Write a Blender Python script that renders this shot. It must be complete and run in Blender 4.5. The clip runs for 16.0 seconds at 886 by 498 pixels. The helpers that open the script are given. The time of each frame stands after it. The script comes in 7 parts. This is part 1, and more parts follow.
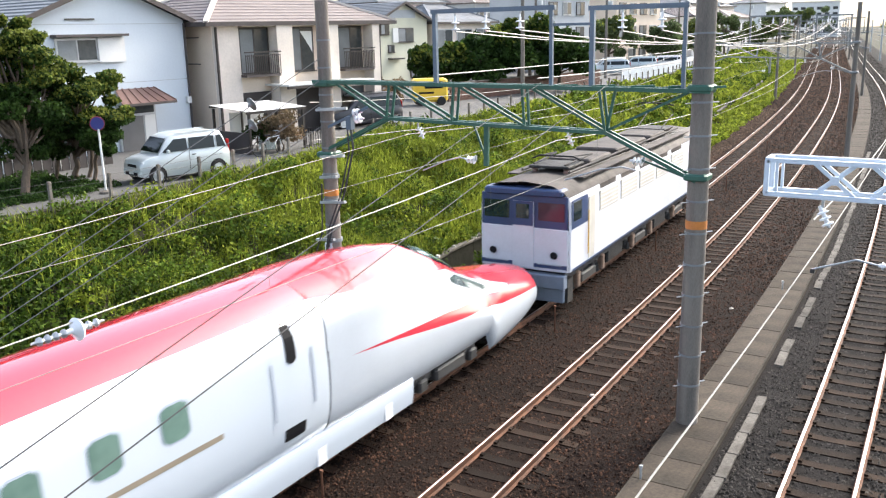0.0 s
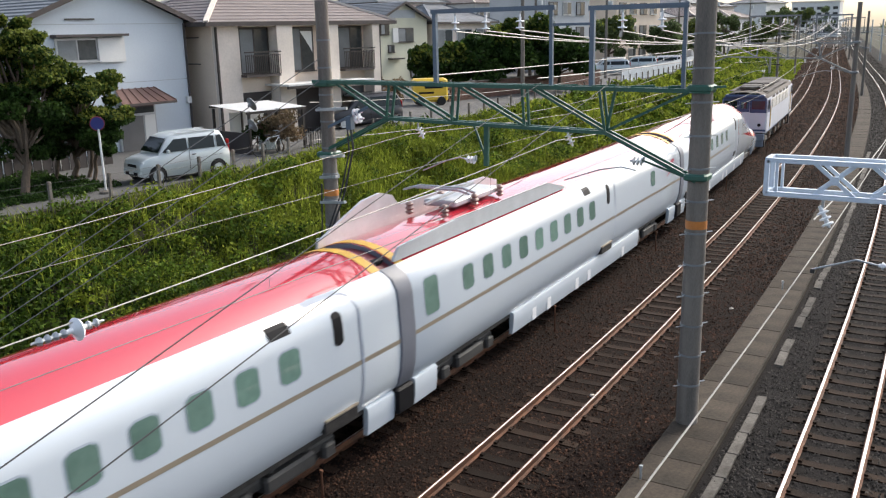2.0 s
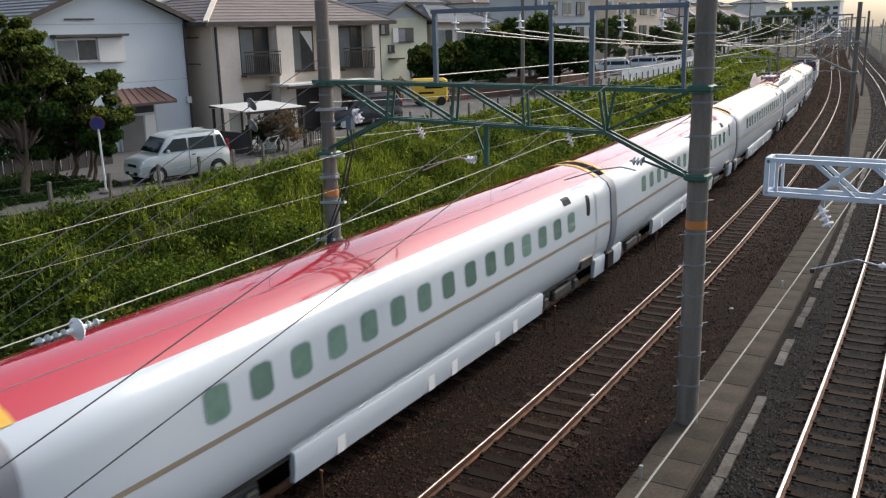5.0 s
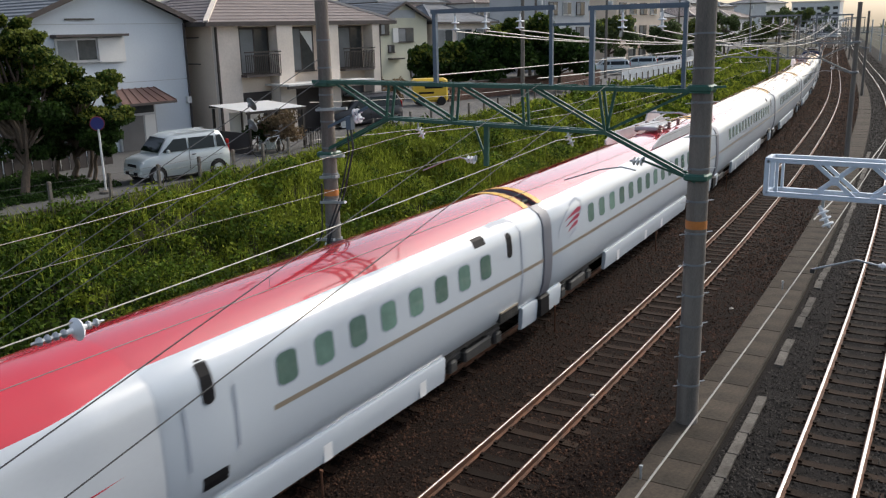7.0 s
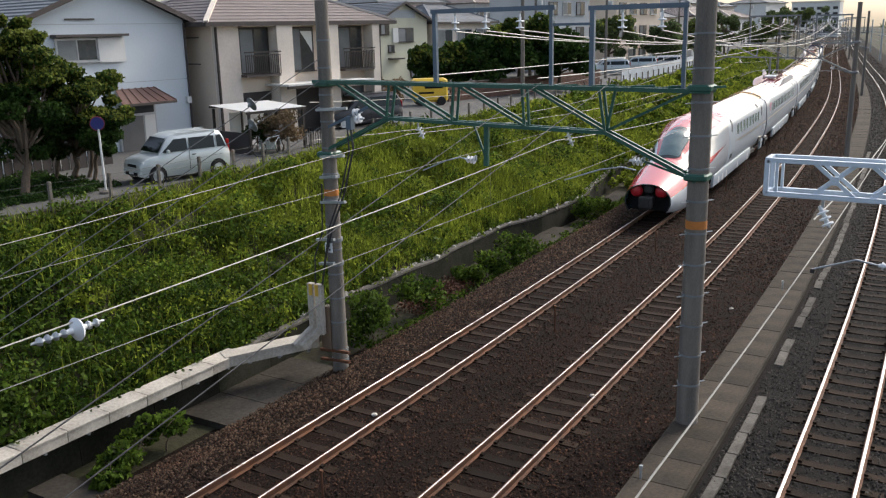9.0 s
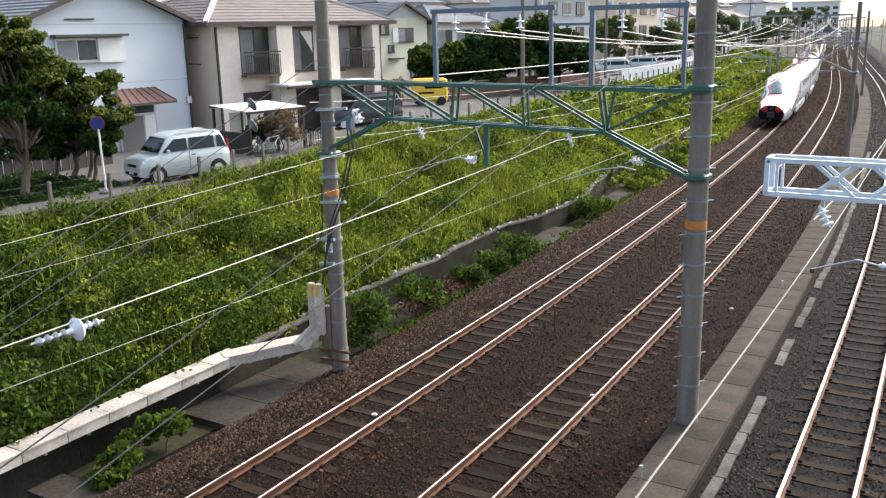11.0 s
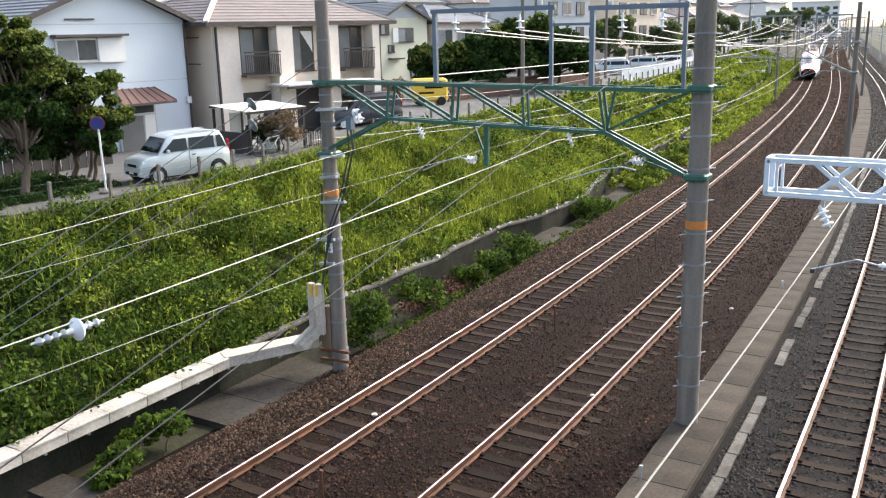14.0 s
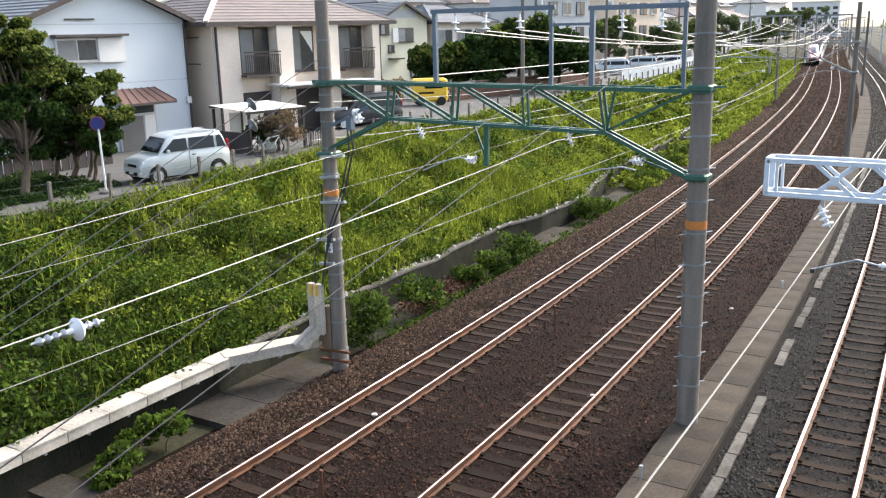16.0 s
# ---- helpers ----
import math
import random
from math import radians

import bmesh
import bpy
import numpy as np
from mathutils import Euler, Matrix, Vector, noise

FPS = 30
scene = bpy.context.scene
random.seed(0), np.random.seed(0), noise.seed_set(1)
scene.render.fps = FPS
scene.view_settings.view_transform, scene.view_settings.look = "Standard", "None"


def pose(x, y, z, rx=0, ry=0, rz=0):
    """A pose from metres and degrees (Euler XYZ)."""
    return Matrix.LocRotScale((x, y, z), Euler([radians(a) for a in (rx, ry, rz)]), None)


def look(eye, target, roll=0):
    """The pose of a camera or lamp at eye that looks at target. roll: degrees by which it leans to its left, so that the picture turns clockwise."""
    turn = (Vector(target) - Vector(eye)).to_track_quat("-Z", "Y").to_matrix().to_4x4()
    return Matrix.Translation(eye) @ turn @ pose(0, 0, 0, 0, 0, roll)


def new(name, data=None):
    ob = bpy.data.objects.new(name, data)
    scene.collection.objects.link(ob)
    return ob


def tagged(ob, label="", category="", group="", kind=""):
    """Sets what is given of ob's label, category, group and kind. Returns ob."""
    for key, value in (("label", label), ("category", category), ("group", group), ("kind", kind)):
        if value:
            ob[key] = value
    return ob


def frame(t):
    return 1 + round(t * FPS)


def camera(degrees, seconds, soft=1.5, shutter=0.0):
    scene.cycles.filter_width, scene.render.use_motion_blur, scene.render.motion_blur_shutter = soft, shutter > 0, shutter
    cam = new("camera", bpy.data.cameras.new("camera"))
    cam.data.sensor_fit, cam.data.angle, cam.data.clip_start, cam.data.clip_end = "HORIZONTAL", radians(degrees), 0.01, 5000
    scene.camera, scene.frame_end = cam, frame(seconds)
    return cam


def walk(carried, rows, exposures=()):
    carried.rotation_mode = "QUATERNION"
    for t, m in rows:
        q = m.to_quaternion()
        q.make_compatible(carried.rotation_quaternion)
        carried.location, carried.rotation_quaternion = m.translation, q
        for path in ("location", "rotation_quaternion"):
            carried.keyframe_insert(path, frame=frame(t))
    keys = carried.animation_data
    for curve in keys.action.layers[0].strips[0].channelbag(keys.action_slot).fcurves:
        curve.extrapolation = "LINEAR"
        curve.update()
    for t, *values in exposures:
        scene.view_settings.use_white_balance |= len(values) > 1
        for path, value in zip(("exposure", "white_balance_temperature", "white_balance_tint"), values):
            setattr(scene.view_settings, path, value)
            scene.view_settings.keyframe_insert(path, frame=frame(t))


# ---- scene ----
# ---- camera: stands still on a footbridge above the tracks ----
cam = camera(53.97, 16.0, soft=1.25, shutter=0.13)
EYE = (10.66, 0.0, 7.881)
AIM = (10.66 - 5.174, 8.205, 7.881 - 2.4315)
walk(cam, [(0.0, look(EYE, AIM, -1.3536)), (16.0, look(EYE, AIM, -1.3536))],
     exposures=[(0.0, 1.72), (1.0, 1.28), (2.0, 0.86), (4.0, 0.46), (7.0, 0.32), (8.3, 0.30), (9.2, 0.68), (11.3, 1.38), (13.0, 1.52), (16.0, 1.53)])

# ---- sky and hazy afternoon sun, low over the far end of the line ----
SUN_EL, SUN_AZ = radians(40), radians(17)      # azimuth from +Y towards +X
world = bpy.data.worlds.new("sky")
world.use_nodes = True
scene.world = world
wn = world.node_tree.nodes
sky = wn.new("ShaderNodeTexSky")
sky.sky_type, sky.sun_disc = 'NISHITA', False
sky.sun_elevation, sky.sun_rotation = SUN_EL, SUN_AZ
sky.air_density, sky.dust_density, sky.ozone_density = 1.0, 3.0, 1.4
wn["Background"].inputs["Strength"].default_value = 0.15
haze = wn.new("ShaderNodeHueSaturation")
haze.inputs["Saturation"].default_value = 0.68
world.node_tree.links.new(sky.outputs[0], haze.inputs["Color"])
world.node_tree.links.new(haze.outputs[0], wn["Background"].inputs[0])
sun_data = bpy.data.lights.new("sun", 'SUN')
sun_data.energy, sun_data.angle, sun_data.color = 1.95, radians(18), (1.0, 0.92, 0.80)
sun = new("sun", sun_data)
SUN_DIR = Vector((math.sin(SUN_AZ) * math.cos(SUN_EL), math.cos(SUN_AZ) * math.cos(SUN_EL), math.sin(SUN_EL)))
sun.matrix_world = look(SUN_DIR * 60, (0, 0, 0))

# ---- materials ----
MATS = {}


def mat(name, color, rough=0.6, metal=0.0, var=0.25, scale=3.0, fine=40.0, bump=0.0, bump_scale=60.0, tint=None, spec=0.5, piece=0.0, stretch=(1, 1, 1), coat=0.0):
    """A procedural surface: base colour broken up at two scales, bump, and a change from piece to piece."""
    if name in MATS:
        return MATS[name]
    m = bpy.data.materials.new(name)
    m.use_nodes = True
    nt = m.node_tree
    N, L = nt.nodes, nt.links
    bs = N["Principled BSDF"]
    bs.inputs["Roughness"].default_value, bs.inputs["Metallic"].default_value = rough, metal
    bs.inputs["Specular IOR Level"].default_value = spec
    bs.inputs["Coat Weight"].default_value = coat
    tc = N.new("ShaderNodeTexCoord")
    mp = N.new("ShaderNodeMapping")
    mp.inputs["Scale"].default_value = stretch
    L.new(tc.outputs["Object"], mp.inputs["Vector"])
    tint = tint or tuple(c * 0.55 for c in color)

    def noise_at(sc, detail):
        n = N.new("ShaderNodeTexNoise")
        n.inputs["Scale"].default_value, n.inputs["Detail"].default_value = sc, detail
        L.new(mp.outputs[0], n.inputs["Vector"])
        return n
    big, small = noise_at(scale, 3), noise_at(fine, 2)
    add = N.new("ShaderNodeMath")
    add.operation = 'MULTIPLY_ADD'
    L.new(big.outputs[0], add.inputs[0])
    add.inputs[1].default_value = 0.6
    sm = N.new("ShaderNodeMath")
    sm.operation = 'MULTIPLY'
    L.new(small.outputs[0], sm.inputs[0])
    sm.inputs[1].default_value = 0.4
    L.new(sm.outputs[0], add.inputs[2])
    ramp = N.new("ShaderNodeMapRange")
    ramp.inputs["From Min"].default_value, ramp.inputs["From Max"].default_value = 0.35, 0.65
    ramp.inputs["To Min"].default_value, ramp.inputs["To Max"].default_value = 0.0, var * 2
    L.new(add.outputs[0], ramp.inputs[0])
    mix = N.new("ShaderNodeMix")
    mix.data_type = 'RGBA'
    mix.inputs[6].default_value, mix.inputs[7].default_value = (*color, 1), (*tint, 1)
    L.new(ramp.outputs[0], mix.inputs[0])
    out = mix.outputs[2]
    if piece:
        info = N.new("ShaderNodeObjectInfo")
        geo = N.new("ShaderNodeNewGeometry")
        ad = N.new("ShaderNodeMath")
        ad.operation = 'ADD'
        L.new(info.outputs["Random"], ad.inputs[0])
        L.new(geo.outputs["Random Per Island"], ad.inputs[1])
        fr = N.new("ShaderNodeMath")
        fr.operation = 'FRACT'
        L.new(ad.outputs[0], fr.inputs[0])
        mr = N.new("ShaderNodeMapRange")
        mr.inputs["To Min"].default_value, mr.inputs["To Max"].default_value = 1 - piece, 1 + piece
        L.new(fr.outputs[0], mr.inputs[0])
        hs = N.new("ShaderNodeHueSaturation")
        L.new(mr.outputs[0], hs.inputs["Value"])
        L.new(out, hs.inputs["Color"])
        out = hs.outputs[0]
    L.new(out, bs.inputs["Base Color"])
    if bump:
        bn = noise_at(bump_scale, 4)
        bp = N.new("ShaderNodeBump")
        bp.inputs["Strength"].default_value, bp.inputs["Distance"].default_value = bump, 0.02
        L.new(bn.outputs[0], bp.inputs["Height"])
        L.new(bp.outputs[0], bs.inputs["Normal"])
    MATS[name] = m
    return m


def leaf_mat(name, color, tint, scale=0.5, piece=0.4, trans=0.4):
    m = mat(name, color, 0.65, 0, 0.5, scale, 4.0, tint=tint, piece=piece, spec=0.12)
    nt = m.node_tree
    bs = nt.nodes["Principled BSDF"]
    tr = nt.nodes.new("ShaderNodeBsdfTranslucent")
    mx = nt.nodes.new("ShaderNodeMixShader")
    mx.inputs[0].default_value = trans
    src = bs.inputs["Base Color"].links[0].from_socket
    nt.links.new(src, tr.inputs[0])
    nt.links.new(bs.outputs[0], mx.inputs[1])
    nt.links.new(tr.outputs[0], mx.inputs[2])
    nt.links.new(mx.outputs[0], nt.nodes["Material Output"].inputs[0])
    return m


BALLAST = mat("ballast", (0.0150, 0.0080, 0.0055), 0.95, 0, 0.5, 0.7, 28, 1.0, 26, tint=(0.010, 0.007, 0.0055), spec=0.1)
TANSTONE = mat("dusty tan stone", (0.095, 0.060, 0.037), 0.9, 0, 0.5, 1.2, 30, 0.4, 60, tint=(0.045, 0.031, 0.022), piece=0.8, spec=0.2)
STONE = mat("ballast stone", (0.050, 0.0240, 0.0140), 0.9, 0, 0.5, 1.2, 30, 0.4, 60, tint=(0.013, 0.0075, 0.0052), piece=0.9, spec=0.2)
GREYSTONE = mat("grey ballast stone", (0.043, 0.038, 0.034), 0.9, 0, 0.4, 1.2, 30, 0.4, 60, tint=(0.032, 0.030, 0.028), piece=0.7, spec=0.2)
GREYBALLAST = mat("grey ballast", (0.020, 0.018, 0.017), 0.95, 0, 0.5, 0.9, 28, 1.0, 26, tint=(0.010, 0.009, 0.009), spec=0.1)
SLEEPER = mat("sleeper concrete", (0.030, 0.0185, 0.0120), 0.85, 0, 0.5, 3, 60, 0.3, 80, tint=(0.017, 0.011, 0.008), piece=0.5, spec=0.12)
RAILSIDE = mat("rusty rail", (0.155, 0.060, 0.026), 0.8, 0.1, 0.5, 2, 50, 0.3, 90, tint=(0.055, 0.026, 0.016))
RAILTOP = mat("polished rail head", (0.55, 0.53, 0.51), 0.36, 1.0, 0.15, 0.6, 30)
CLIP = mat("rail clip", (0.20, 0.12, 0.06), 0.7, 0.2, 0.4, 5, 50)
CONCRETE = mat("weathered concrete", (0.225, 0.205, 0.18), 0.9, 0, 0.5, 1.3, 18, 0.4, 50, tint=(0.11, 0.095, 0.08), piece=0.12, spec=0.12)
DARKCONCRETE = mat("stained concrete", (0.075, 0.066, 0.055), 0.9, 0, 0.6, 0.9, 12, 0.4, 45, tint=(0.04, 0.035, 0.028), piece=0.15, spec=0.12)
# Wall face: stains and the shade below the coping in one dark colour.
SHADESTAIN = mat("stained concrete darkened for shade", (0.036, 0.034, 0.026), 0.85, 0, 0.6, 1.1, 14, 0.4, 45, tint=(0.016, 0.017, 0.011), piece=0.2, spec=0.12)
WALKSLAB = mat("dusty walkway concrete", (0.082, 0.066, 0.052), 0.9, 0, 0.5, 1.1, 16, 0.4, 50, tint=(0.040, 0.036, 0.029), piece=0.16, spec=0.12)
WORNLID = mat("worn grey lid concrete", (0.15, 0.14, 0.125), 0.9, 0, 0.5, 1.6, 20, 0.4, 50, tint=(0.07, 0.064, 0.056), piece=0.3, spec=0.12)
TROUGHWHITE = mat("pale concrete trough", (0.60, 0.555, 0.485), 0.85, 0, 0.5, 1.2, 16, 0.3, 60, tint=(0.33, 0.29, 0.24), piece=0.12)
POLE = mat("pole concrete", (0.225, 0.198, 0.168), 0.8, 0, 0.45, 1.2, 30, 0.3, 70, tint=(0.095, 0.086, 0.077), stretch=(4, 4, 0.5))
PORTALGREEN = GREEN = mat("green painted steel", (0.015, 0.085, 0.058), 0.4, 0.0, 0.4, 2.0, 40, 0.1, 70, tint=(0.035, 0.115, 0.088))
PORTALBLUE = BLUEGREY = mat("blue-grey painted steel", (0.12, 0.17, 0.23), 0.45, 0.0, 0.35, 2, 40)
GALV = mat("galvanised steel", (0.50, 0.53, 0.56), 0.4, 0.6, 0.3, 3, 50)
GALVDULL = mat("dull galvanised steel", (0.24, 0.26, 0.27), 0.55, 0.3, 0.3, 3, 50)
WHITESTEEL = mat("pale blue painted steel", (0.62, 0.70, 0.80), 0.5, 0.0, 0.25, 3, 40, tint=(0.45, 0.52, 0.60))
PORCELAIN = mat("white porcelain", (0.80, 0.82, 0.85), 0.15, 0, 0.1, 4, 40)
WIRE = mat("bright copper wire", (0.33, 0.32, 0.30), 0.5, 0.3, 0.2, 1, 20)
DARKWIRE = mat("dark cable", (0.035, 0.035, 0.038), 0.5, 0, 0.3, 2, 30)
ORANGE = mat("orange reflective band", (0.62, 0.22, 0.045), 0.5, 0, 0.3, 6, 40)
SOIL = mat("grassy soil", (0.045, 0.048, 0.016), 1.0, 0, 0.6, 0.5, 6, 1.0, 12, tint=(0.028, 0.022, 0.012))
ASPHALT = mat("street asphalt", (0.105, 0.103, 0.10), 0.9, 0, 0.35, 0.5, 30, 0.4, 80, tint=(0.06, 0.06, 0.06))
GRASS = leaf_mat("grass blade", (0.25, 0.30, 0.036), (0.115, 0.150, 0.018), 0.30, 0.65, 0.55)
WEED = leaf_mat("broad weed leaf", (0.110, 0.165, 0.020), (0.028, 0.056, 0.009), 0.45, 0.75)
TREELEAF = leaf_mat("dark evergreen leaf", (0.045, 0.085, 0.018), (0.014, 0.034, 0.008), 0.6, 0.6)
YELLOWLEAF = leaf_mat("leaf lightened as sunlit", (0.17, 0.19, 0.035), (0.08, 0.11, 0.02), 0.8, 0.5)
# Distance haze put into the leaf colour of far trees and woods.
HAZYLEAF = leaf_mat("leaf paled as distant haze", (0.13, 0.17, 0.075), (0.07, 0.10, 0.04), 0.3, 0.5)
DRYLEAF = leaf_mat("dry brown foliage", (0.24, 0.17, 0.11), (0.11, 0.09, 0.05), 0.9, 0.5)
BARK = mat("bark", (0.17, 0.125, 0.09), 0.95, 0, 0.5, 4, 30, 0.8, 30, tint=(0.08, 0.06, 0.045), stretch=(3, 3, 0.7))

# ---- mesh builder ----


class Shape:
    """Collects vertices and faces for one mesh."""

    def __init__(self):
        self.v, self.f = [], []

    def add(self, verts, faces):
        n = len(self.v)
        self.v += [tuple(p) for p in verts]
        self.f += [tuple(i + n for i in f) for f in faces]
        return self

    def box(self, c, size, m=None, bevel=0.0):
        x, y, z = (s / 2 for s in size)
        if bevel:
            b = min(bevel, x * 0.45, y * 0.45, z * 0.45)
            P = []
            for sz, zz in ((-1, -z), (-1, -z + b), (1, z - b), (1, z)):
                k = b if zz in (-z, z) else 0
                X, Y = x - k, y - k
                P += [(-X + b, -Y, zz), (X - b, -Y, zz), (X, -Y + b, zz), (X, Y - b, zz), (X - b, Y, zz), (-X + b, Y, zz), (-X, Y - b, zz), (-X, -Y + b, zz)]
            F = [tuple(range(7, -1, -1)), tuple(range(24, 32))]
            for r in range(3):
                F += [(r * 8 + i, r * 8 + (i + 1) % 8, r * 8 + 8 + (i + 1) % 8, r * 8 + 8 + i) for i in range(8)]
        else:
            P = [(sx * x, sy * y, sz * z) for sz in (-1, 1) for sx, sy in ((-1, -1), (1, -1), (1, 1), (-1, 1))]
            F = [(3, 2, 1, 0), (4, 5, 6, 7), (0, 1, 5, 4), (1, 2, 6, 5), (2, 3, 7, 6), (3, 0, 4, 7)]
        m = m or Matrix()
        c = Vector(c)
        return self.add([m @ (Vector(p) + c) for p in P], F)

    def beam(self, a, b, w, h, up=(0, 0, 1)):
        """A bar of width w and height h from a to b."""
        a, b = Vector(a), Vector(b)
        d = (b - a).normalized()
        s = d.cross(Vector(up))
        if s.length < 1e-4:
            s = d.cross(Vector((0, 1, 0)))
        s.normalize()
        u = s.cross(d)
        P = [p + s * (w / 2 * i) + u * (h / 2 * j) for p in (a, b) for i, j in ((-1, -1), (1, -1), (1, 1), (-1, 1))]
        return self.add(P, [(0, 1, 2, 3), (7, 6, 5, 4), (4, 5, 1, 0), (5, 6, 2, 1), (6, 7, 3, 2), (7, 4, 0, 3)])

    def tube(self, pts, r, n=6, r1=None, cap=True):
        pts = [Vector(p) for p in pts]
        k = len(pts)
        V = []
        for i, p in enumerate(pts):
            d = (pts[min(i + 1, k - 1)] - pts[max(i - 1, 0)]).normalized()
            s = d.cross(Vector((0, 0, 1)) if abs(d.z) < 0.9 else Vector((0, 1, 0))).normalized()
            u = s.cross(d)
            rr = r if r1 is None else r + (r1 - r) * i / max(k - 1, 1)
            V += [p + (s * math.cos(2 * math.pi * j / n) + u * math.sin(2 * math.pi * j / n)) * rr for j in range(n)]
        F = [(i * n + j, i * n + (j + 1) % n, i * n + n + (j + 1) % n, i * n + n + j) for i in range(k - 1) for j in range(n)]
        if cap:
            F += [tuple(range(n - 1, -1, -1)), tuple(range((k - 1) * n, k * n))]
        return self.add(V, F)

    def lathe(self, prof, m=None, n=16):
        """Turns (radius, height) pairs about z."""
        m = m or Matrix()
        V = [m @ Vector((r * math.cos(2 * math.pi * j / n), r * math.sin(2 * math.pi * j / n), z)) for r, z in prof for j in range(n)]
        k = len(prof)
        F = [(i * n + j, i * n + (j + 1) % n, i * n + n + (j + 1) % n, i * n + n + j) for i in range(k - 1) for j in range(n)]
        F += [tuple(range(n - 1, -1, -1)), tuple(range((k - 1) * n, k * n))]
        return self.add(V, F)

    def loft(self, rings, closed=False, caps=False):
        n = len(rings[0])
        V = [p for r in rings for p in r]
        m = n if closed else n - 1
        F = [(i * n + j, i * n + (j + 1) % n, i * n + n + (j + 1) % n, i * n + n + j) for i in range(len(rings) - 1) for j in range(m)]
        if caps:
            F += [tuple(range(n - 1, -1, -1)), tuple(range((len(rings) - 1) * n, len(rings) * n))]
        return self.add(V, F)

    def prism(self, poly, a, b):
        """Extrudes a closed outline, given as points, by the vector b - a."""
        d = Vector(b) - Vector(a)
        V = [Vector(p) for p in poly]
        n = len(V)
        return self.add(V + [p + d for p in V], [tuple(range(n - 1, -1, -1)), tuple(range(n, 2 * n))] + [(i, (i + 1) % n, n + (i + 1) % n, n + i) for i in range(n)])

    def mesh(self, name, material, smooth=False):
        me = bpy.data.meshes.new(name)
        me.from_pydata(self.v, [], self.f)
        me.materials.append(material)
        if smooth:
            me.polygons.foreach_set("use_smooth", [True] * len(me.polygons))
            me.set_sharp_from_angle(angle=radians(40))
        me.update()
        return me


def part(name, shape, material, parent=None, label="", smooth=False, m=None):
    ob = new(name, shape.mesh(name, material, smooth) if isinstance(shape, Shape) else shape)
    ob.parent = parent
    if m is not None:
        ob.matrix_basis = m
    if label:
        ob["label"] = label
    return ob


def thing(name, label, category, group="", kind="", m=None):
    ob = tagged(new(name), label, category, group, kind)
    ob.empty_display_size = 0.3
    if m is not None:
        ob.matrix_basis = m
    return ob


def cloud(name, V, F, material):
    """A mesh of many small pieces from arrays."""
    me = bpy.data.meshes.new(name)
    V, F = np.asarray(V, np.float32), np.asarray(F, np.int32)
    k = F.shape[1]
    me.vertices.add(len(V))
    me.vertices.foreach_set("co", V.ravel())
    me.loops.add(F.size)
    me.loops.foreach_set("vertex_index", F.ravel())
    me.polygons.add(len(F))
    me.polygons.foreach_set("loop_start", np.arange(0, F.size, k, dtype=np.int32))
    me.materials.append(material)
    me.update(calc_edges=True)
    me.validate()
    return me


# ---- the line of the track: curvature along the way, straight at the far end ----
KNOT_S = [-400, 0, 30, 60, 100, 150, 220, 300, 2000]
KNOT_K = [-0.0016, -0.001637, -0.00174, -0.000811, -0.001012, 0.0000134, 0.000069, 0.0, 0.0]
_ys = np.arange(-400, 1500, 0.5)
_kk = np.interp(_ys, KNOT_S, KNOT_K)
_z0 = int(400 / 0.5)
_th = np.cumsum(_kk) * 0.5
_th -= _th[_z0]
_xx = np.cumsum(_th) * 0.5
_xx -= _xx[_z0]
_ss = np.cumsum(np.sqrt(1 + _th ** 2)) * 0.5
_ss -= _ss[_z0]


def way(s, off=0.0, z=0.0):
    """The point at arc length s along the first track, off metres to its right, at height z."""
    x, y, a = np.interp(s, _ss, _xx), np.interp(s, _ss, _ys), math.atan(np.interp(s, _ss, _th))
    return Vector((x + off * math.cos(a), y - off * math.sin(a), z))


def heading(s):
    return -math.degrees(math.atan(np.interp(s, _ss, _th)))


def at(s, off=0.0, z=0.0):
    """A frame on the line: y along it, x to its right."""
    p = way(s, off, z)
    return pose(p.x, p.y, p.z, 0, 0, heading(s))


def steps(a, b, near=1.0, far=12.0):
    out, s = [], a
    while s < b:
        out.append(s)
        s += near if -10 < s < 90 else (near * 4 if s < 200 else far)
    return out + [b]


# ---- the ground: one sheet, a cutting with street level on one side ----
STREET = 3.1
TRACK2, TRACK3 = 3.607, 9.018


def wall_off(s):
    return float(np.interp(s, [0, 14.5, 17, 20, 22.5, 25, 28.3, 30.6, 31.8, 33.2, 35.2, 37.6, 39.3, 41.2, 45, 49.4, 54.6, 63, 87, 150], [-4.62, -4.62, -4.78, -5.0, -4.88, -4.80, -4.91, -4.84, -4.62, -4.25, -4.13, -4.02, -4.25, -4.63, -5.05, -5.2, -5.19, -5.24, -5.69, -5.8]))


def crest_off(s):
    return float(np.interp(s, [0, 14, 17, 20, 24, 30, 37, 44, 59, 72, 90, 150, 290, 600], [-12.6, -12.3, -11.8, -11.7, -12.1, -13.0, -13.6, -12.9, -12.5, -11.9, -11.2, -12.8, -15, -16]))


def ground_z(s, off):
    """Height of the slope between the wall and the crest."""
    w, c = wall_off(s) - 0.25, crest_off(s)
    t = min(max((off - w) / (c - w), 0), 1)
    return 0.12 + (STREET - 0.12) * (t ** 0.85) + 0.22 * math.sin(3.1 * t) * math.sin(s * 0.21 + 1.3 * t) + (0.24 * math.sin(s * 0.9 + 5 * t) + 0.14 * math.sin(s * 1.9 - 9 * t)) * math.sin(3.14 * t)


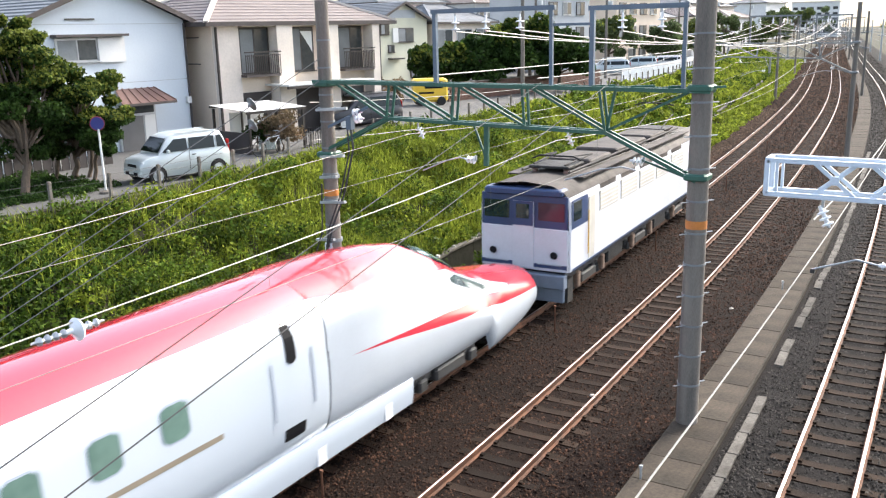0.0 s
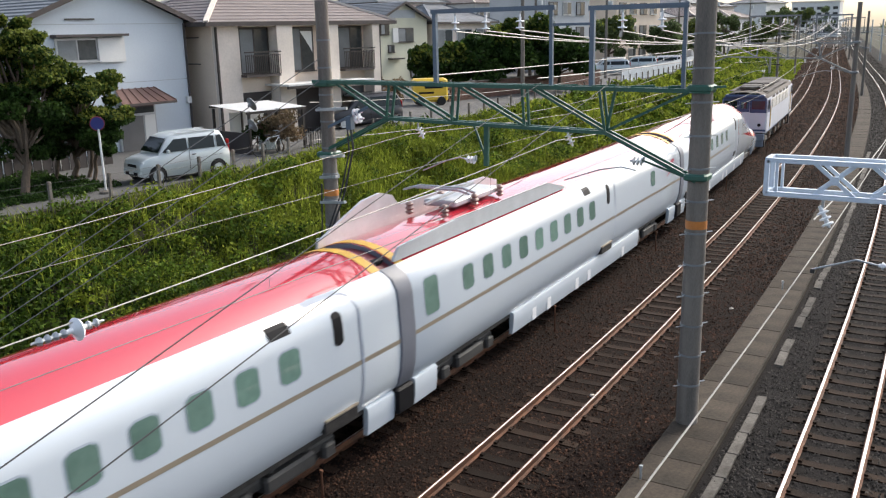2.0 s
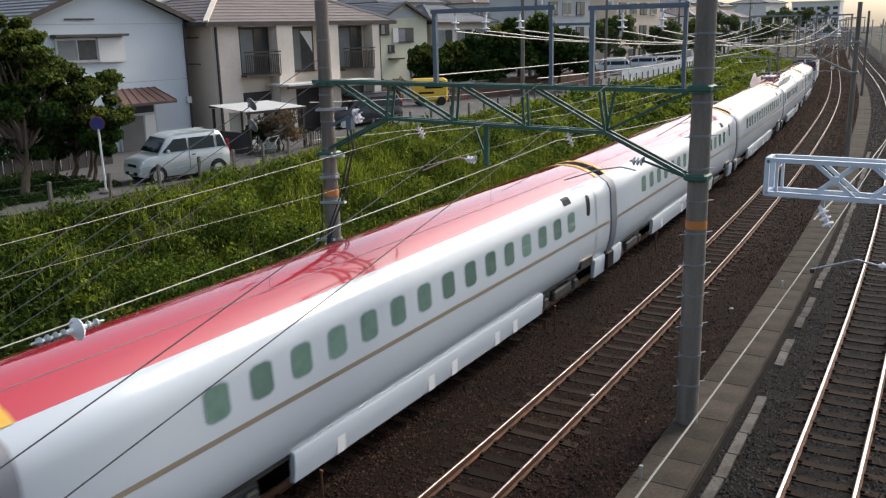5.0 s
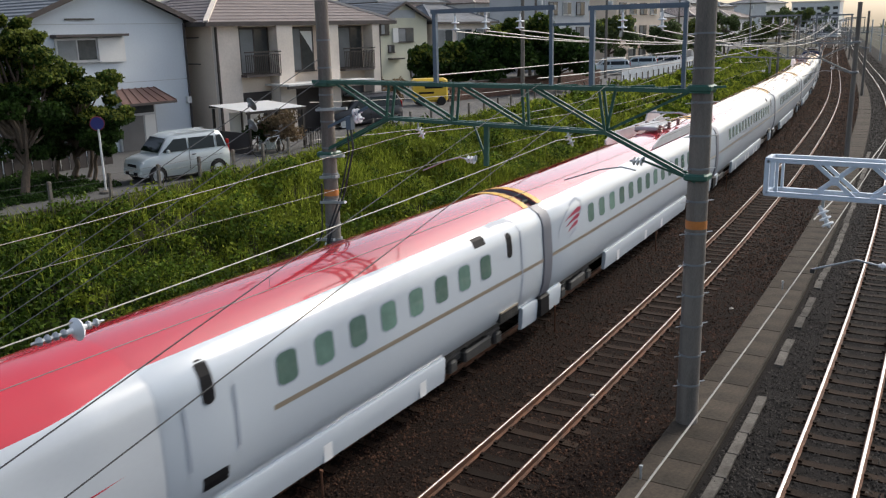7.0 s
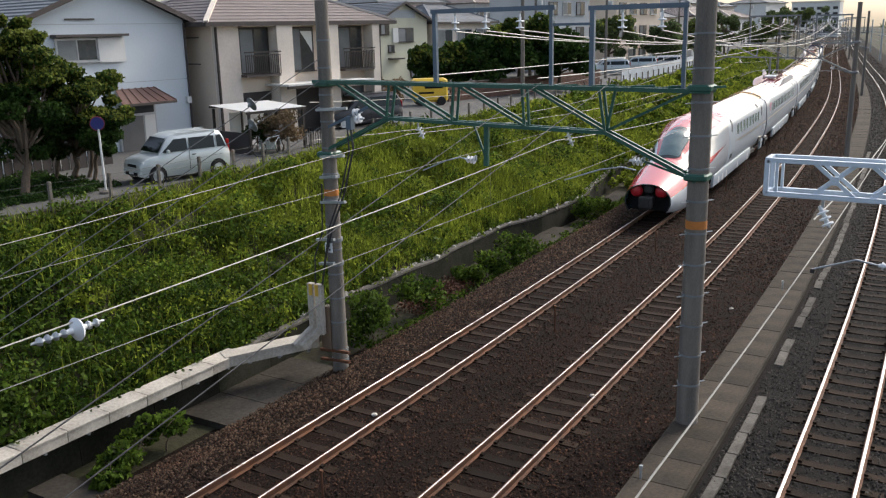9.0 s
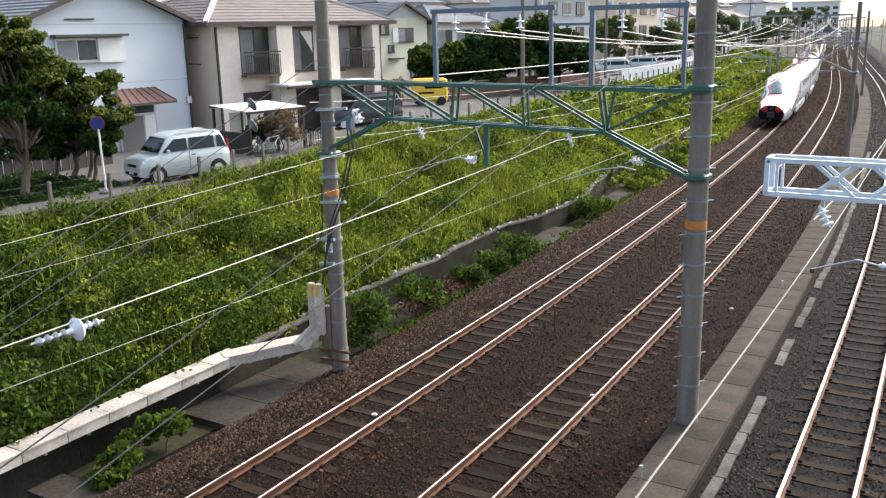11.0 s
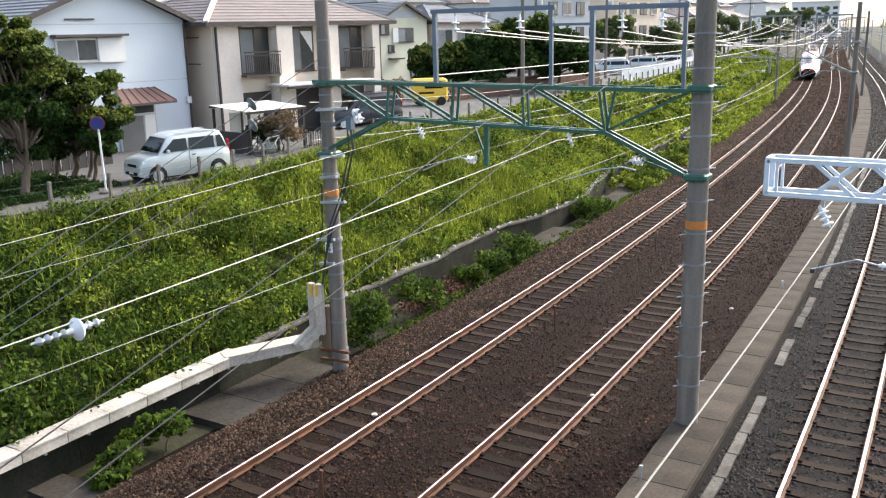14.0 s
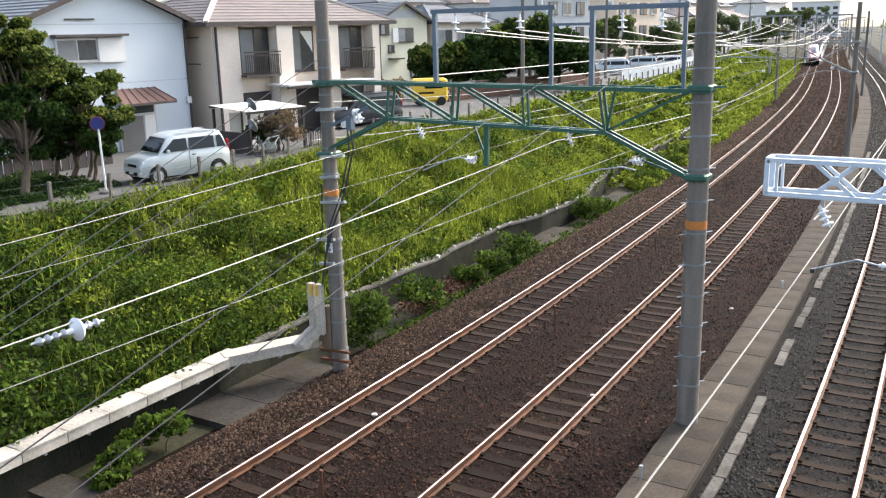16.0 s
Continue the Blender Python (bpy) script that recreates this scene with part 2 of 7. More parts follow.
def ground():
    rings = []
    for s in steps(-160, 1200, 1.0, 20) + [1480]:
        w, c = wall_off(s) - 0.2, crest_off(s)
        offs = [(-3000, STREET), (-120, STREET), (-40, STREET), (c - 1.0, STREET)]
        offs += [(c + (w - c) * i / 12, ground_z(s, c + (w - c) * i / 12)) for i in range(13)]
        offs += [(w + 0.02, -0.75), (-3.3, -0.72), (-2.9, -0.66), (-2.1, -0.30), (-1.6, -0.18), (5.2, -0.18), (5.98, -0.05), (7.12, -0.07), (7.5, -0.15), (8.0, -0.185),
                 (14.5, -0.185), (15.2, -0.4), (40, -0.4), (120, -0.4), (3000, -0.4)]
        rings.append([way(s, o, z) for o, z in offs])
    me = Shape().loft(rings).mesh("ground", SOIL)
    for m in (BALLAST, GREYBALLAST, ASPHALT):
        me.materials.append(m)
    n = len(rings[0]) - 1
    for i, p in enumerate(me.polygons):
        j = i % n
        p.material_index = 3 if j in (1, 2) else (1 if 17 < j < 24 else (2 if 23 < j < 28 else 0))
        p.use_smooth = 3 < j < 16
    tagged(new("ground", me), "railway cutting with brown ballast and a soil bank", "ground", kind="structure")


ground()

# ---- tracks ----
RAIL_HALF = [(0.0325, 0.0), (0.0325, -0.035), (0.009, -0.05), (0.009, -0.125), (0.0625, -0.143), (0.0625, -0.153)]


def track(off, s0, s1, stone):
    t = thing("railway_track", "narrow-gauge railway track with worn rails on concrete sleepers", "railway track", "railway tracks", "structure")
    for side in (-1, 1):
        ro = off + side * 0.566
        ss = steps(s0, s1, 1.0, 15)
        prof = [(-x, z) for x, z in RAIL_HALF][::-1] + RAIL_HALF
        sh = Shape().loft([[way(s, ro + x, z) for x, z in prof] for s in ss], closed=True)
        r = part("rail", sh, RAILSIDE, t)
        hw = 0.026 if off > 6 else 0.012
        top = Shape().loft([[way(s, ro + x, z) for x, z in ((-hw, 0.001), (-hw * 0.7, 0.004), (hw * 0.7, 0.004), (hw, 0.001))] for s in ss])
        part("rail_head", top, RAILTOP, r, "bright polished running surface")
    sl = Shape()
    prof = [(-1.0, -0.26), (-1.0, -0.165), (-0.7, -0.153), (-0.42, -0.155), (-0.25, -0.165), (0.25, -0.165), (0.42, -0.155), (0.7, -0.153), (1.0, -0.165), (1.0, -0.26)]
    sl.loft([[(x, y * (1.0 if z < -0.2 else 0.88), z) for x, z in prof] for y in (-0.125, 0.125)], closed=True, caps=True)
    for side in (-1, 1):
        for k in (-1, 1):
            sl.box((side * 0.566 + k * 0.095, 0, -0.135), (0.07, 0.10, 0.04))
    me = sl.mesh("sleeper", SLEEPER)
    rest = Shape()
    n = 0
    s = s0 + 0.3
    while s < min(s1, 330):
        if 4 < s < 92:
            o = part("sleeper", me, SLEEPER, t)
            o.matrix_basis = at(s + random.uniform(-0.03, 0.03), off, random.uniform(-0.006, 0.004)) @ pose(0, 0, 0, 0, 0, random.uniform(-1.2, 1.2))
        else:
            rest.box((0, 0, -0.2), (2.0, 0.25, 0.09), at(s, off))
        n += 1
        s += 0.62
    tagged(part("far_sleepers", rest, SLEEPER, t), kind="stuff")
    return t


track(0.0, -150, 900, BALLAST)
track(TRACK2, -150, 900, BALLAST)
track(TRACK3, -60, 900, GREYBALLAST)

# ---- cable walkway of concrete slabs between the second and third tracks ----


def walkway():
    t = thing("cable_walkway", "weathered concrete slab walkway beside the tracks", "walkway", kind="structure")
    slab = Shape().box((0, 0, 0), (0.96, 0.998, 0.10), bevel=0.004).mesh("slab", WALKSLAB)
    s = 3.0
    while s < 120:
        part("slab", slab, WALKSLAB, t, m=at(s, 6.58, 0.03 + random.uniform(-0.006, 0.006)) @ pose(0, 0, 0, random.uniform(-0.4, 0.4), random.uniform(-0.4, 0.4), random.uniform(-0.4, 0.4)))
        s += 1.0
    ss = steps(-20, 330, 2.0, 15)
    for o in (6.12, 7.04):
        part("edge_beam", Shape().loft([[way(q, o + x, z) for x, z in ((-0.06, -0.45), (-0.06, 0.06), (0.06, 0.06), (0.06, -0.45))] for q in ss], closed=True), DARKCONCRETE, t)
    far = Shape()
    for i in range(70):
        far.box((0, 0, 0.03), (0.96, 2.94, 0.10), at(121.5 + i * 3, 6.58))
    tagged(part("far_slabs", far, WALKSLAB, t), kind="stuff")
    # low cable trough with broken lids next to it
    u = thing("cable_trough", "low grey concrete cable trough with displaced lids", "cable trough", kind="structure")
    lid = Shape().box((0, 0, 0), (0.20, 0.985, 0.06), bevel=0.008).mesh("trough_lid", WORNLID)
    s = 4.0
    while s < 60:
        if not (18.3 < s < 20.3 or 22.5 < s < 23.4 or 26 < s < 28):
            part("trough_lid", lid, WORNLID, u, m=at(s, 7.36 + random.uniform(-0.03, 0.03), -0.10) @ pose(0, 0, 0, 0, random.uniform(-4, 4), random.uniform(-1.5, 1.5)))
        s += 1.0


walkway()


def rod(s, off, h, label, material=DARKWIRE, white=True):
    t = thing("marker_post", label, "post", "thin posts beside the tracks", m=at(s, off, -0.24))
    part("rod", Shape().tube([(0, 0, 0), (0, 0, h)], 0.022, 6), material, t)
    part("cap", Shape().box((0, 0, h + 0.02), (0.06, 0.05, 0.04)), PORCELAIN if white else material, t)


for s, o in ((10.35, 1.62), (20.6, 1.55), (30.4, 1.5), (43.5, 1.5), (58, 1.5), (74, 1.5)):
    rod(s, o, 0.78, "thin dark steel marker post standing in the ballast", RAILSIDE, False)
for s, o in ((13.5, 6.25), (26.4, 6.5)):
    rod(s, o, 0.55, "thin grey rod standing on the concrete walkway", GALV, False)

# ---- poles and portals of the overhead line ----


def insulator(parent, p, axis=(1, 0, 0), n=3, r=0.07, gap=0.06, name="insulator"):
    q = Vector((0, 0, 1)).rotation_difference(Vector(axis)).to_matrix().to_4x4()
    prof = [(0.02, 0)]
    for i in range(n):
        z = 0.03 + i * gap
        prof += [(0.025, z), (r, z + 0.008), (r * 0.9, z + 0.025), (0.03, z + 0.035)]
    prof += [(0.02, 0.06 + n * gap)]
    return part(name, Shape().lathe(prof, Matrix.Translation(p) @ q, 12), PORCELAIN, parent, "white porcelain insulator discs", smooth=True)


def pole(parent, s, off, z0, z1, r0, r1, bands=True):
    base = way(s, off, 0)
    sh = Shape().lathe([(r0 + (r1 - r0) * i / 8, z0 + (z1 - z0) * i / 8) for i in range(9)], Matrix.Translation((base.x, base.y, 0)), 20)
    p = part("pole", sh, POLE, parent, "tapered grey concrete pole", smooth=True)

    def ring(z, h, material, name, grow=0.012):
        r = r0 + (r1 - r0) * (z - z0) / (z1 - z0) + grow
        part(name, Shape().lathe([(r - 0.02, z), (r, z), (r, z + h), (r - 0.02, z + h)], Matrix.Translation((base.x, base.y, 0)), 20), material, p, smooth=True)
    if bands:
        ring(4.1, 0.16, ORANGE, "marking_band", 0.004)
        z = 0.9
        while z < z1 - 0.3:
            ring(z, 0.035, GALVDULL, "steel_band")
            if bands == 1:
                for a in (0.9, -2.2):
                    d = Vector((math.cos(a), math.sin(a), 0))
                    part("step_bolt", Shape().tube([base + d * r1 + Vector((0, 0, z)), base + d * (r1 + 0.2) + Vector((0, 0, z))], 0.012, 5), GALV, p)
            z += 0.62
    return p


def portal(s, detail):
    """Two concrete poles joined by a green lattice beam, with upright frames for the feeders."""
    t = thing("catenary_portal", "concrete pole portal with a green steel lattice beam over two tracks", "catenary portal", "portals along the line")
    oL, oR = -2.62, 6.32
    GREEN, BLUEGREY = (PORTALGREEN, PORTALBLUE) if detail else (GALVDULL, GALVDULL)
    if detail:
        pole(t, s, oL + 0.22, -0.75, 8.62, 0.20, 0.15, 2)
        pole(t, s + 0.05, oR, -0.2, 11.5, 0.215, 0.175, 1)
    else:
        pole(t, s, oL + 0.22, -0.75, 8.6, 0.16, 0.12, 0)
        pole(t, s + 0.05, oR, -0.2, 8.9, 0.15, 0.12, 0)
    m = at(s)

    def P(o, z, y=0.0):
        return m @ Vector((o + 0.22 * min(max((6.0 - o) / 0.6, 0), 1), y, z))
    top = Shape()
    for y in (-0.16, 0.16):
        top.beam(P(oL - 0.25, 6.80, y), P(oR + 0.2, 6.70, y), *((0.07, 0.08) if detail else (0.06, 0.06)))
    for i in range(12):
        o = oL + 0.4 + i * 0.78
        top.beam(P(o, 6.77, -0.16), P(o + 0.35, 6.77, 0.16), 0.04, 0.04)
    part("top_chord", top, GREEN, t)
    for y in (-0.12, 0.12):
        part("bottom_chord", Shape().beam(P(-0.86, 6.0, y), P(4.3, 5.87, y), 0.055, 0.07), GREEN, t)
        part("knee_brace", Shape().beam(P(-0.86, 6.0, y), P(oL, 5.2, y), 0.055, 0.07), GREEN, t)
        part("knee_brace", Shape().beam(P(4.3, 5.87, y), P(oR, 5.02, y), 0.055, 0.07), GREEN, t)
    nodes = [(-0.86, 6.0), (0.83, 5.97), (2.55, 5.93), (4.28, 5.88)]
    for (o, z), (a, b) in zip(nodes, ((-2.2, -0.75), (-0.65, 0.9), (1.0, 2.5), (2.65, 4.15))):
        for y in (-0.13, 0.13):
            part("brace", Shape().beam(P(a, 6.75, y), P(o, z + 0.02, y), 0.042, 0.05), GREEN, t)
            part("brace", Shape().beam(P(b, 6.75, y), P(o, z + 0.02, y * 0.9), 0.042, 0.05), GREEN, t)
    part("brace", Shape().beam(P(4.45, 6.74), P(4.28, 5.9), 0.042, 0.05), GREEN, t)
    part("brace", Shape().beam(P(4.28, 5.9), P(6.1, 6.68), 0.042, 0.05), GREEN, t)
    for o in (oL, oR):
        for z in (6.75, 5.1):
            part("clamp", Shape().box(P(o, z), (0.44, 0.44, 0.13), bevel=0.05), GREEN, t)
    # upright frames for the feeder wires
    for a, b, z, ins in ((0.40, 3.09, 8.28, (0.9, 1.62, 2.4)), (3.95, 5.95, 8.24, (4.55, 5.31))):
        part("feeder_frame", Shape().beam(P(a, 6.72), P(a, z), 0.09, 0.09).beam(P(b, 6.72), P(b, z), 0.07, 0.07).beam(P(a - 0.08, z), P(b + 0.08, z), 0.09, 0.09), BLUEGREY, t, "blue-grey steel frame")
        for o in ins:
            f = part("hanger", Shape().beam(P(o, z), P(o, z - 0.1), 0.04, 0.04), GALV, t)
            insulator(f, P(o, z - 0.42), (0, 0, 1), 2, 0.09, 0.13)
    part("feeder_frame", Shape().beam(P(3.09, 7.95), P(3.95, 7.95), 0.05, 0.05), BLUEGREY, t)
    # registration drops for the two contact wires
    part("drop_post", Shape().beam(P(1.62, 5.95), P(1.60, 5.05), 0.08, 0.10).beam(P(1.30, 5.95), P(1.60, 5.2), 0.04, 0.04), GREEN, t)
    for o, z, ax in ((-0.10, 5.82, (0.5, 0, -0.85)), (1.35, 5.16, (-1, 0, 0.05)), (3.46, 5.82, (0.4, 0, -0.9)), (5.05, 5.32, (-1, 0, 0.05))):
        h = part("wire_support", Shape().beam(P(o, z + 0.1), P(o, z), 0.04, 0.04), GALV, t)
        insulator(h, P(o, z), ax, 3 if detail else 2, 0.085, 0.075)
    for o0, o1 in ((1.25, 0.0), (4.9, 3.4)):
        part("steady_arm", Shape().tube([P(o0, 5.15), P(o0 - 0.3, 5.2), P((o0 + o1) / 2, 5.12), P(o1, 4.86)], 0.016, 6), GALV, t)
    part("steady_arm", Shape().beam(P(oR, 5.0), P(5.0, 5.36), 0.04, 0.04), GREEN, t)
    return t


portal(16.15, True)
for s in (54, 104, 152, 205, 262, 330):
    portal(s, False)

# cable boxes, brackets and risers on the nearer left pole
base = way(16.15, -2.40)


def pole_fittings():
    bx, by = base.x, base.y
    t = thing("cable_riser", "pale steel cable duct rising along a concrete pole", "cable duct")
    d = Shape()
    for k in (-0.13, 0.11):
        d.box((bx - 0.42 + k, by - 0.30, 1.25), (0.20, 0.14, 1.3), bevel=0.01)
    part("duct", d, TROUGHWHITE, t)
    e = Shape()
    for k in (-0.13, 0.11):
        e.beam((bx - 0.42 + k, by - 0.30, 0.75), (bx - 0.70 + k, by - 0.72, 0.34), 0.20, 0.14)
    part("duct_elbow", e, TROUGHWHITE, t)
    part("warning_plate", Shape().box((bx - 0.52, by - 0.385, 1.75), (0.10, 0.012, 0.28)), mat("yellow plate", (0.7, 0.45, 0.06), 0.5), t, "yellow warning plate")
    part("warning_plate", Shape().box((bx - 0.33, by - 0.385, 1.75), (0.10, 0.012, 0.28)), MATS["yellow plate"], t, "yellow warning plate")
    part("backing_plate", Shape().box((bx - 0.25, by - 0.18, 0.75), (0.30, 0.05, 1.1)), mat("brown board", (0.22, 0.15, 0.10), 0.8), t)
    c = thing("pole_cables", "black cables hanging down a concrete pole", "cable")
    part("cable", Shape().tube([(bx + 0.75, by - 0.1, 5.8), (bx + 0.85, by - 0.15, 5.3), (bx + 0.55, by - 0.2, 4.2), (bx + 0.2, by - 0.25, 3.4), (bx - 0.02, by - 0.3, 2.7), (bx - 0.2, by - 0.3, 1.9)], 0.025, 6), DARKWIRE, c)
    part("cable", Shape().tube([(bx + 0.66, by - 0.1, 5.8), (bx + 0.72, by - 0.15, 5.2), (bx + 0.45, by - 0.2, 4.2), (bx + 0.1, by - 0.25, 3.4), (bx - 0.1, by - 0.3, 2.4), (bx - 0.2, by - 0.3, 1.9)], 0.02, 6), DARKWIRE, c)
    part("cable", Shape().tube([(bx - 0.12, by - 0.2, 4.4), (bx - 0.17, by - 0.22, 3.2), (bx - 0.40, by - 0.27, 2.6), (bx - 0.42, by - 0.3, 1.9)], 0.02, 6), DARKWIRE, c)
    for z, w, x0 in ((6.15, 0.9, 0.3), (5.05, 0.7, 0.25), (4.55, 0.5, 0.1), (3.95, 0.75, 0.2), (3.0, 0.55, -0.1), (2.4, 0.45, -0.1), (0.15, 0.9, 0.0), (-0.1, 0.9, 0.0)):
        b = thing("pole_bracket", "galvanised steel cross-arm clamped to a concrete pole", "bracket", "brackets on the pole")
        part("arm", Shape().beam((bx + x0 - w / 2, by - 0.2, z), (bx + x0 + w / 2, by - 0.2, z + 0.06), 0.08, 0.06), GALV if z > 0.5 else RAILSIDE, b)
        part("clamp_band", Shape().lathe([(0.18, z - 0.03), (0.215, z - 0.03), (0.215, z + 0.05), (0.18, z + 0.05)], Matrix.Translation((bx, by, 0)), 16), GALVDULL, b)
    n = thing("number_plate", "small white plate with dark marks on a concrete pole", "plate")
    part("plate", Shape().box((bx + 0.02, by - 0.24, 2.85), (0.22, 0.01, 0.24)), PORCELAIN, n)
    part("mark_bar", Shape().box((bx + 0.0, by - 0.249, 2.89), (0.11, 0.004, 0.06)), DARKWIRE, n)
    part("mark_bar", Shape().box((bx + 0.05, by - 0.249, 2.80), (0.06, 0.004, 0.04)), DARKWIRE, n)
    i = thing("cable_terminal", "white porcelain cable terminal on a steel cross-arm", "insulator")
    part("support", Shape().beam((bx + 0.1, by - 0.1, 5.75), (bx + 1.3, by - 0.1, 6.25), 0.06, 0.06).beam((bx + 0.75, by - 0.1, 6.02), (bx + 0.75, by - 0.1, 5.72), 0.14, 0.14), BLUEGREY, i)
    insulator(i, (bx + 0.9, by - 0.1, 5.95), (1, 0, 0.15), 2, 0.1, 0.1)
    insulator(i, (bx + 0.85, by - 0.1, 6.1), (1, 0, 0.1), 2, 0.1, 0.1)


pole_fittings()

# pale truss arm over the third track
def truss():
    t = thing("truss_arm", "pale blue-white steel lattice arm over a track", "lattice arm")
    y0, y1, z0, z1, x0, x1 = 11.0, 11.34, 5.86, 6.27, 8.42, 14.0
    for y in (y0, y1):
        for z in (z0, z1):
            part("chord", Shape().beam((x0, y, z), (x1, y, z), 0.055, 0.055), WHITESTEEL, t)
        part("end_post", Shape().beam((x0, y, z0), (x0, y, z1), 0.055, 0.055), WHITESTEEL, t)
        part("end_post", Shape().beam((x0 + 0.12, y, z0), (x0 + 0.12, y, z1), 0.03, 0.04), WHITESTEEL, t)
    for z in (z0, z1):
        part("end_post", Shape().beam((x0, y0, z), (x0, y1, z), 0.055, 0.055), WHITESTEEL, t)
    x = 8.95
    while x < 13.5:
        for y in (y0, y1):
            part("lattice_bar", Shape().beam((x, y, z1), (x + 0.48, y, z0), 0.03, 0.045), WHITESTEEL, t)
            part("lattice_bar", Shape().beam((x, y + 0.02, z0), (x + 0.48, y + 0.02, z1), 0.03, 0.045), WHITESTEEL, t)
        part("gusset", Shape().box((x + 0.24, y0 - 0.02, (z0 + z1) / 2), (0.1, 0.02, 0.1)), WHITESTEEL, t)
        x += 0.62
    part("mast", Shape().lathe([(0.2, -0.4), (0.16, 8.0)], Matrix.Translation((14.0, 11.17, 0)), 16), POLE, t, "grey concrete mast")
    k = part("hanger", Shape().beam((9.07, 11.1, 5.86), (9.07, 11.1, 5.72), 0.03, 0.03), GALV, t)
    insulator(k, (9.16, 11.1, 5.48), (-0.45, 0, 0.9), 3, 0.075, 0.075)
    a = part("steady_arm", Shape().tube([(9.03, 11.0, 4.97), (9.25, 11.0, 5.05), (9.5, 11.0, 5.14), (9.75, 11.0, 5.10), (10.4, 11.0, 5.0)], 0.012, 6), GALV, t)
    insulator(a, (9.74, 11.0, 5.10), (1, 0, 0), 3, 0.05, 0.05)
    part("clamp", Shape().box((9.03, 11.0, 4.95), (0.05, 0.06, 0.05)), DARKWIRE, a)


truss()

# ---- wires ----
DULLWIRE = mat("dull grey wire", (0.17, 0.17, 0.165), 0.5, 0.4, 0.2, 1, 20)



def wire(a, b, sag, r, material, label, n=14, group="overhead wires"):
    a, b = Vector(a), Vector(b)
    pts = [a.lerp(b, i / n) - Vector((0, 0, 4 * sag * (i / n) * (1 - i / n))) for i in range(n + 1)]
    return tagged(part("overhead_wire", Shape().tube(pts, r, 5), material), label, "wire", group)


def line_wires():
    stations = [-30, 16.15, 54, 104, 152, 205, 262, 330]
    for s0, s1 in zip(stations, stations[1:]):
        n = 16
        for off in (-0.12, 3.43):
            pts, con = [], []
            for i in range(n + 1):
                s = s0 + (s1 - s0) * i / n
                k = 4 * (i / n) * (1 - i / n)
                pts.append(way(s, off, 5.66 - 0.55 * k))
                con.append(way(s, off, 4.85))
            tagged(part("messenger_wire", Shape().tube(pts, 0.006 if off < 1 else 0.009, 5), WIRE), "bright twisted messenger wire above a track", "wire", "overhead wires")
            tagged(part("contact_wire", Shape().tube(con, 0.0055, 5), DULLWIRE), "thin copper contact wire above a track", "wire", "overhead wires")
            if s0 < 120:
                for i in range(1, n, 2):
                    tagged(part("dropper", Shape().tube([pts[i], con[i]], 0.003, 4), DULLWIRE), "thin dropper between two overhead wires", "wire", "droppers")
        for o, z, sg in ((1.12, 7.86, 0.6), (1.84, 7.86, 0.65), (2.62, 7.86, 0.6), (4.77, 7.8, 0.7), (5.53, 7.8, 0.7), (0.55, 6.95, 0.1), (3.0, 6.9, 0.15)):
            if s0 > 0:
                pts = [way(s0 + (s1 - s0) * i / n, o, z - sg * 4 * (i / n) * (1 - i / n)) for i in range(n + 1)]
                tagged(part("feeder_wire", Shape().tube(pts, 0.013, 5), WIRE), "bright feeder wire strung between portals", "wire", "overhead wires")
    # contact line of the third track
    pts = [way(s, 9.05, 5.0) for s in steps(-30, 300, 2, 15)]
    tagged(part("contact_wire", Shape().tube(pts, 0.0075, 5), WIRE), "bright copper contact wire above a track", "wire", "overhead wires")
    for s, a, b, sg in ((0, 11.1, 54, 0.5),):
        pts = [way(a + (b - a) * i / 12, 9.06, 5.52 - 4 * sg * (i / 12) * (1 - i / 12)) for i in range(13)]
        tagged(part("messenger_wire", Shape().tube(pts, 0.010, 5), WIRE), "messenger wire above a track", "wire", "overhead wires")
    # stay wires from the left pole down to the bank, each with a strain insulator
    for z, e in ((7.41, (-5.95, 3.85, 1.2)), (6.92, (-5.95, 3.75, 0.85)), (6.40, (-5.95, 3.65, 0.5)), (5.87, (-5.95, 3.6, 0.3))):
        a, b = Vector((-2.6, 16.1, z)), Vector(e)
        wire(a, b, 0.05, 0.010, DULLWIRE, "grey stay wire from a pole down to the bank")
        if z > 6.5:
            t = thing("stay_insulator", "grey disc insulator in a stay wire", "insulator", "stay insulators")
            q = Vector((0, 0, 1)).rotation_difference(b - a).to_matrix().to_4x4()
            part("disc", Shape().lathe([(0.02, -0.10), (0.035, -0.05), (0.15, -0.02), (0.16, 0.0), (0.06, 0.03), (0.02, 0.10)], Matrix.Translation(a.lerp(b, 0.16)) @ q, 16), GALVDULL, t, smooth=True)
    for o, z in ((-4.2, 6.3), (-4.2, 5.4)):
        wire(way(16.15, -2.9, z), way(54, -3.2, z), 0.6, 0.010, DULLWIRE, "grey feeder wire strung along the bank")
    # dark cables that cross from the portal towards the footbridge
    wire((4.32, 16.15, 6.80), (6.39, 2.64, 5.33), 0.0, 0.0055, DARKWIRE, "thin dark cable crossing above the tracks")
    wire((2.93, 16.15, 6.84), (6.05, 2.48, 5.50), 0.0, 0.0055, DARKWIRE, "thin dark cable crossing above the tracks")
    wire((6.39, 2.64, 5.33), (7.4, -4.0, 4.9), 0.0, 0.0055, DARKWIRE, "thin dark cable crossing above the tracks")
    wire((6.05, 2.48, 5.50), (7.4, -3.5, 5.2), 0.0, 0.0055, DARKWIRE, "thin dark cable crossing above the tracks")
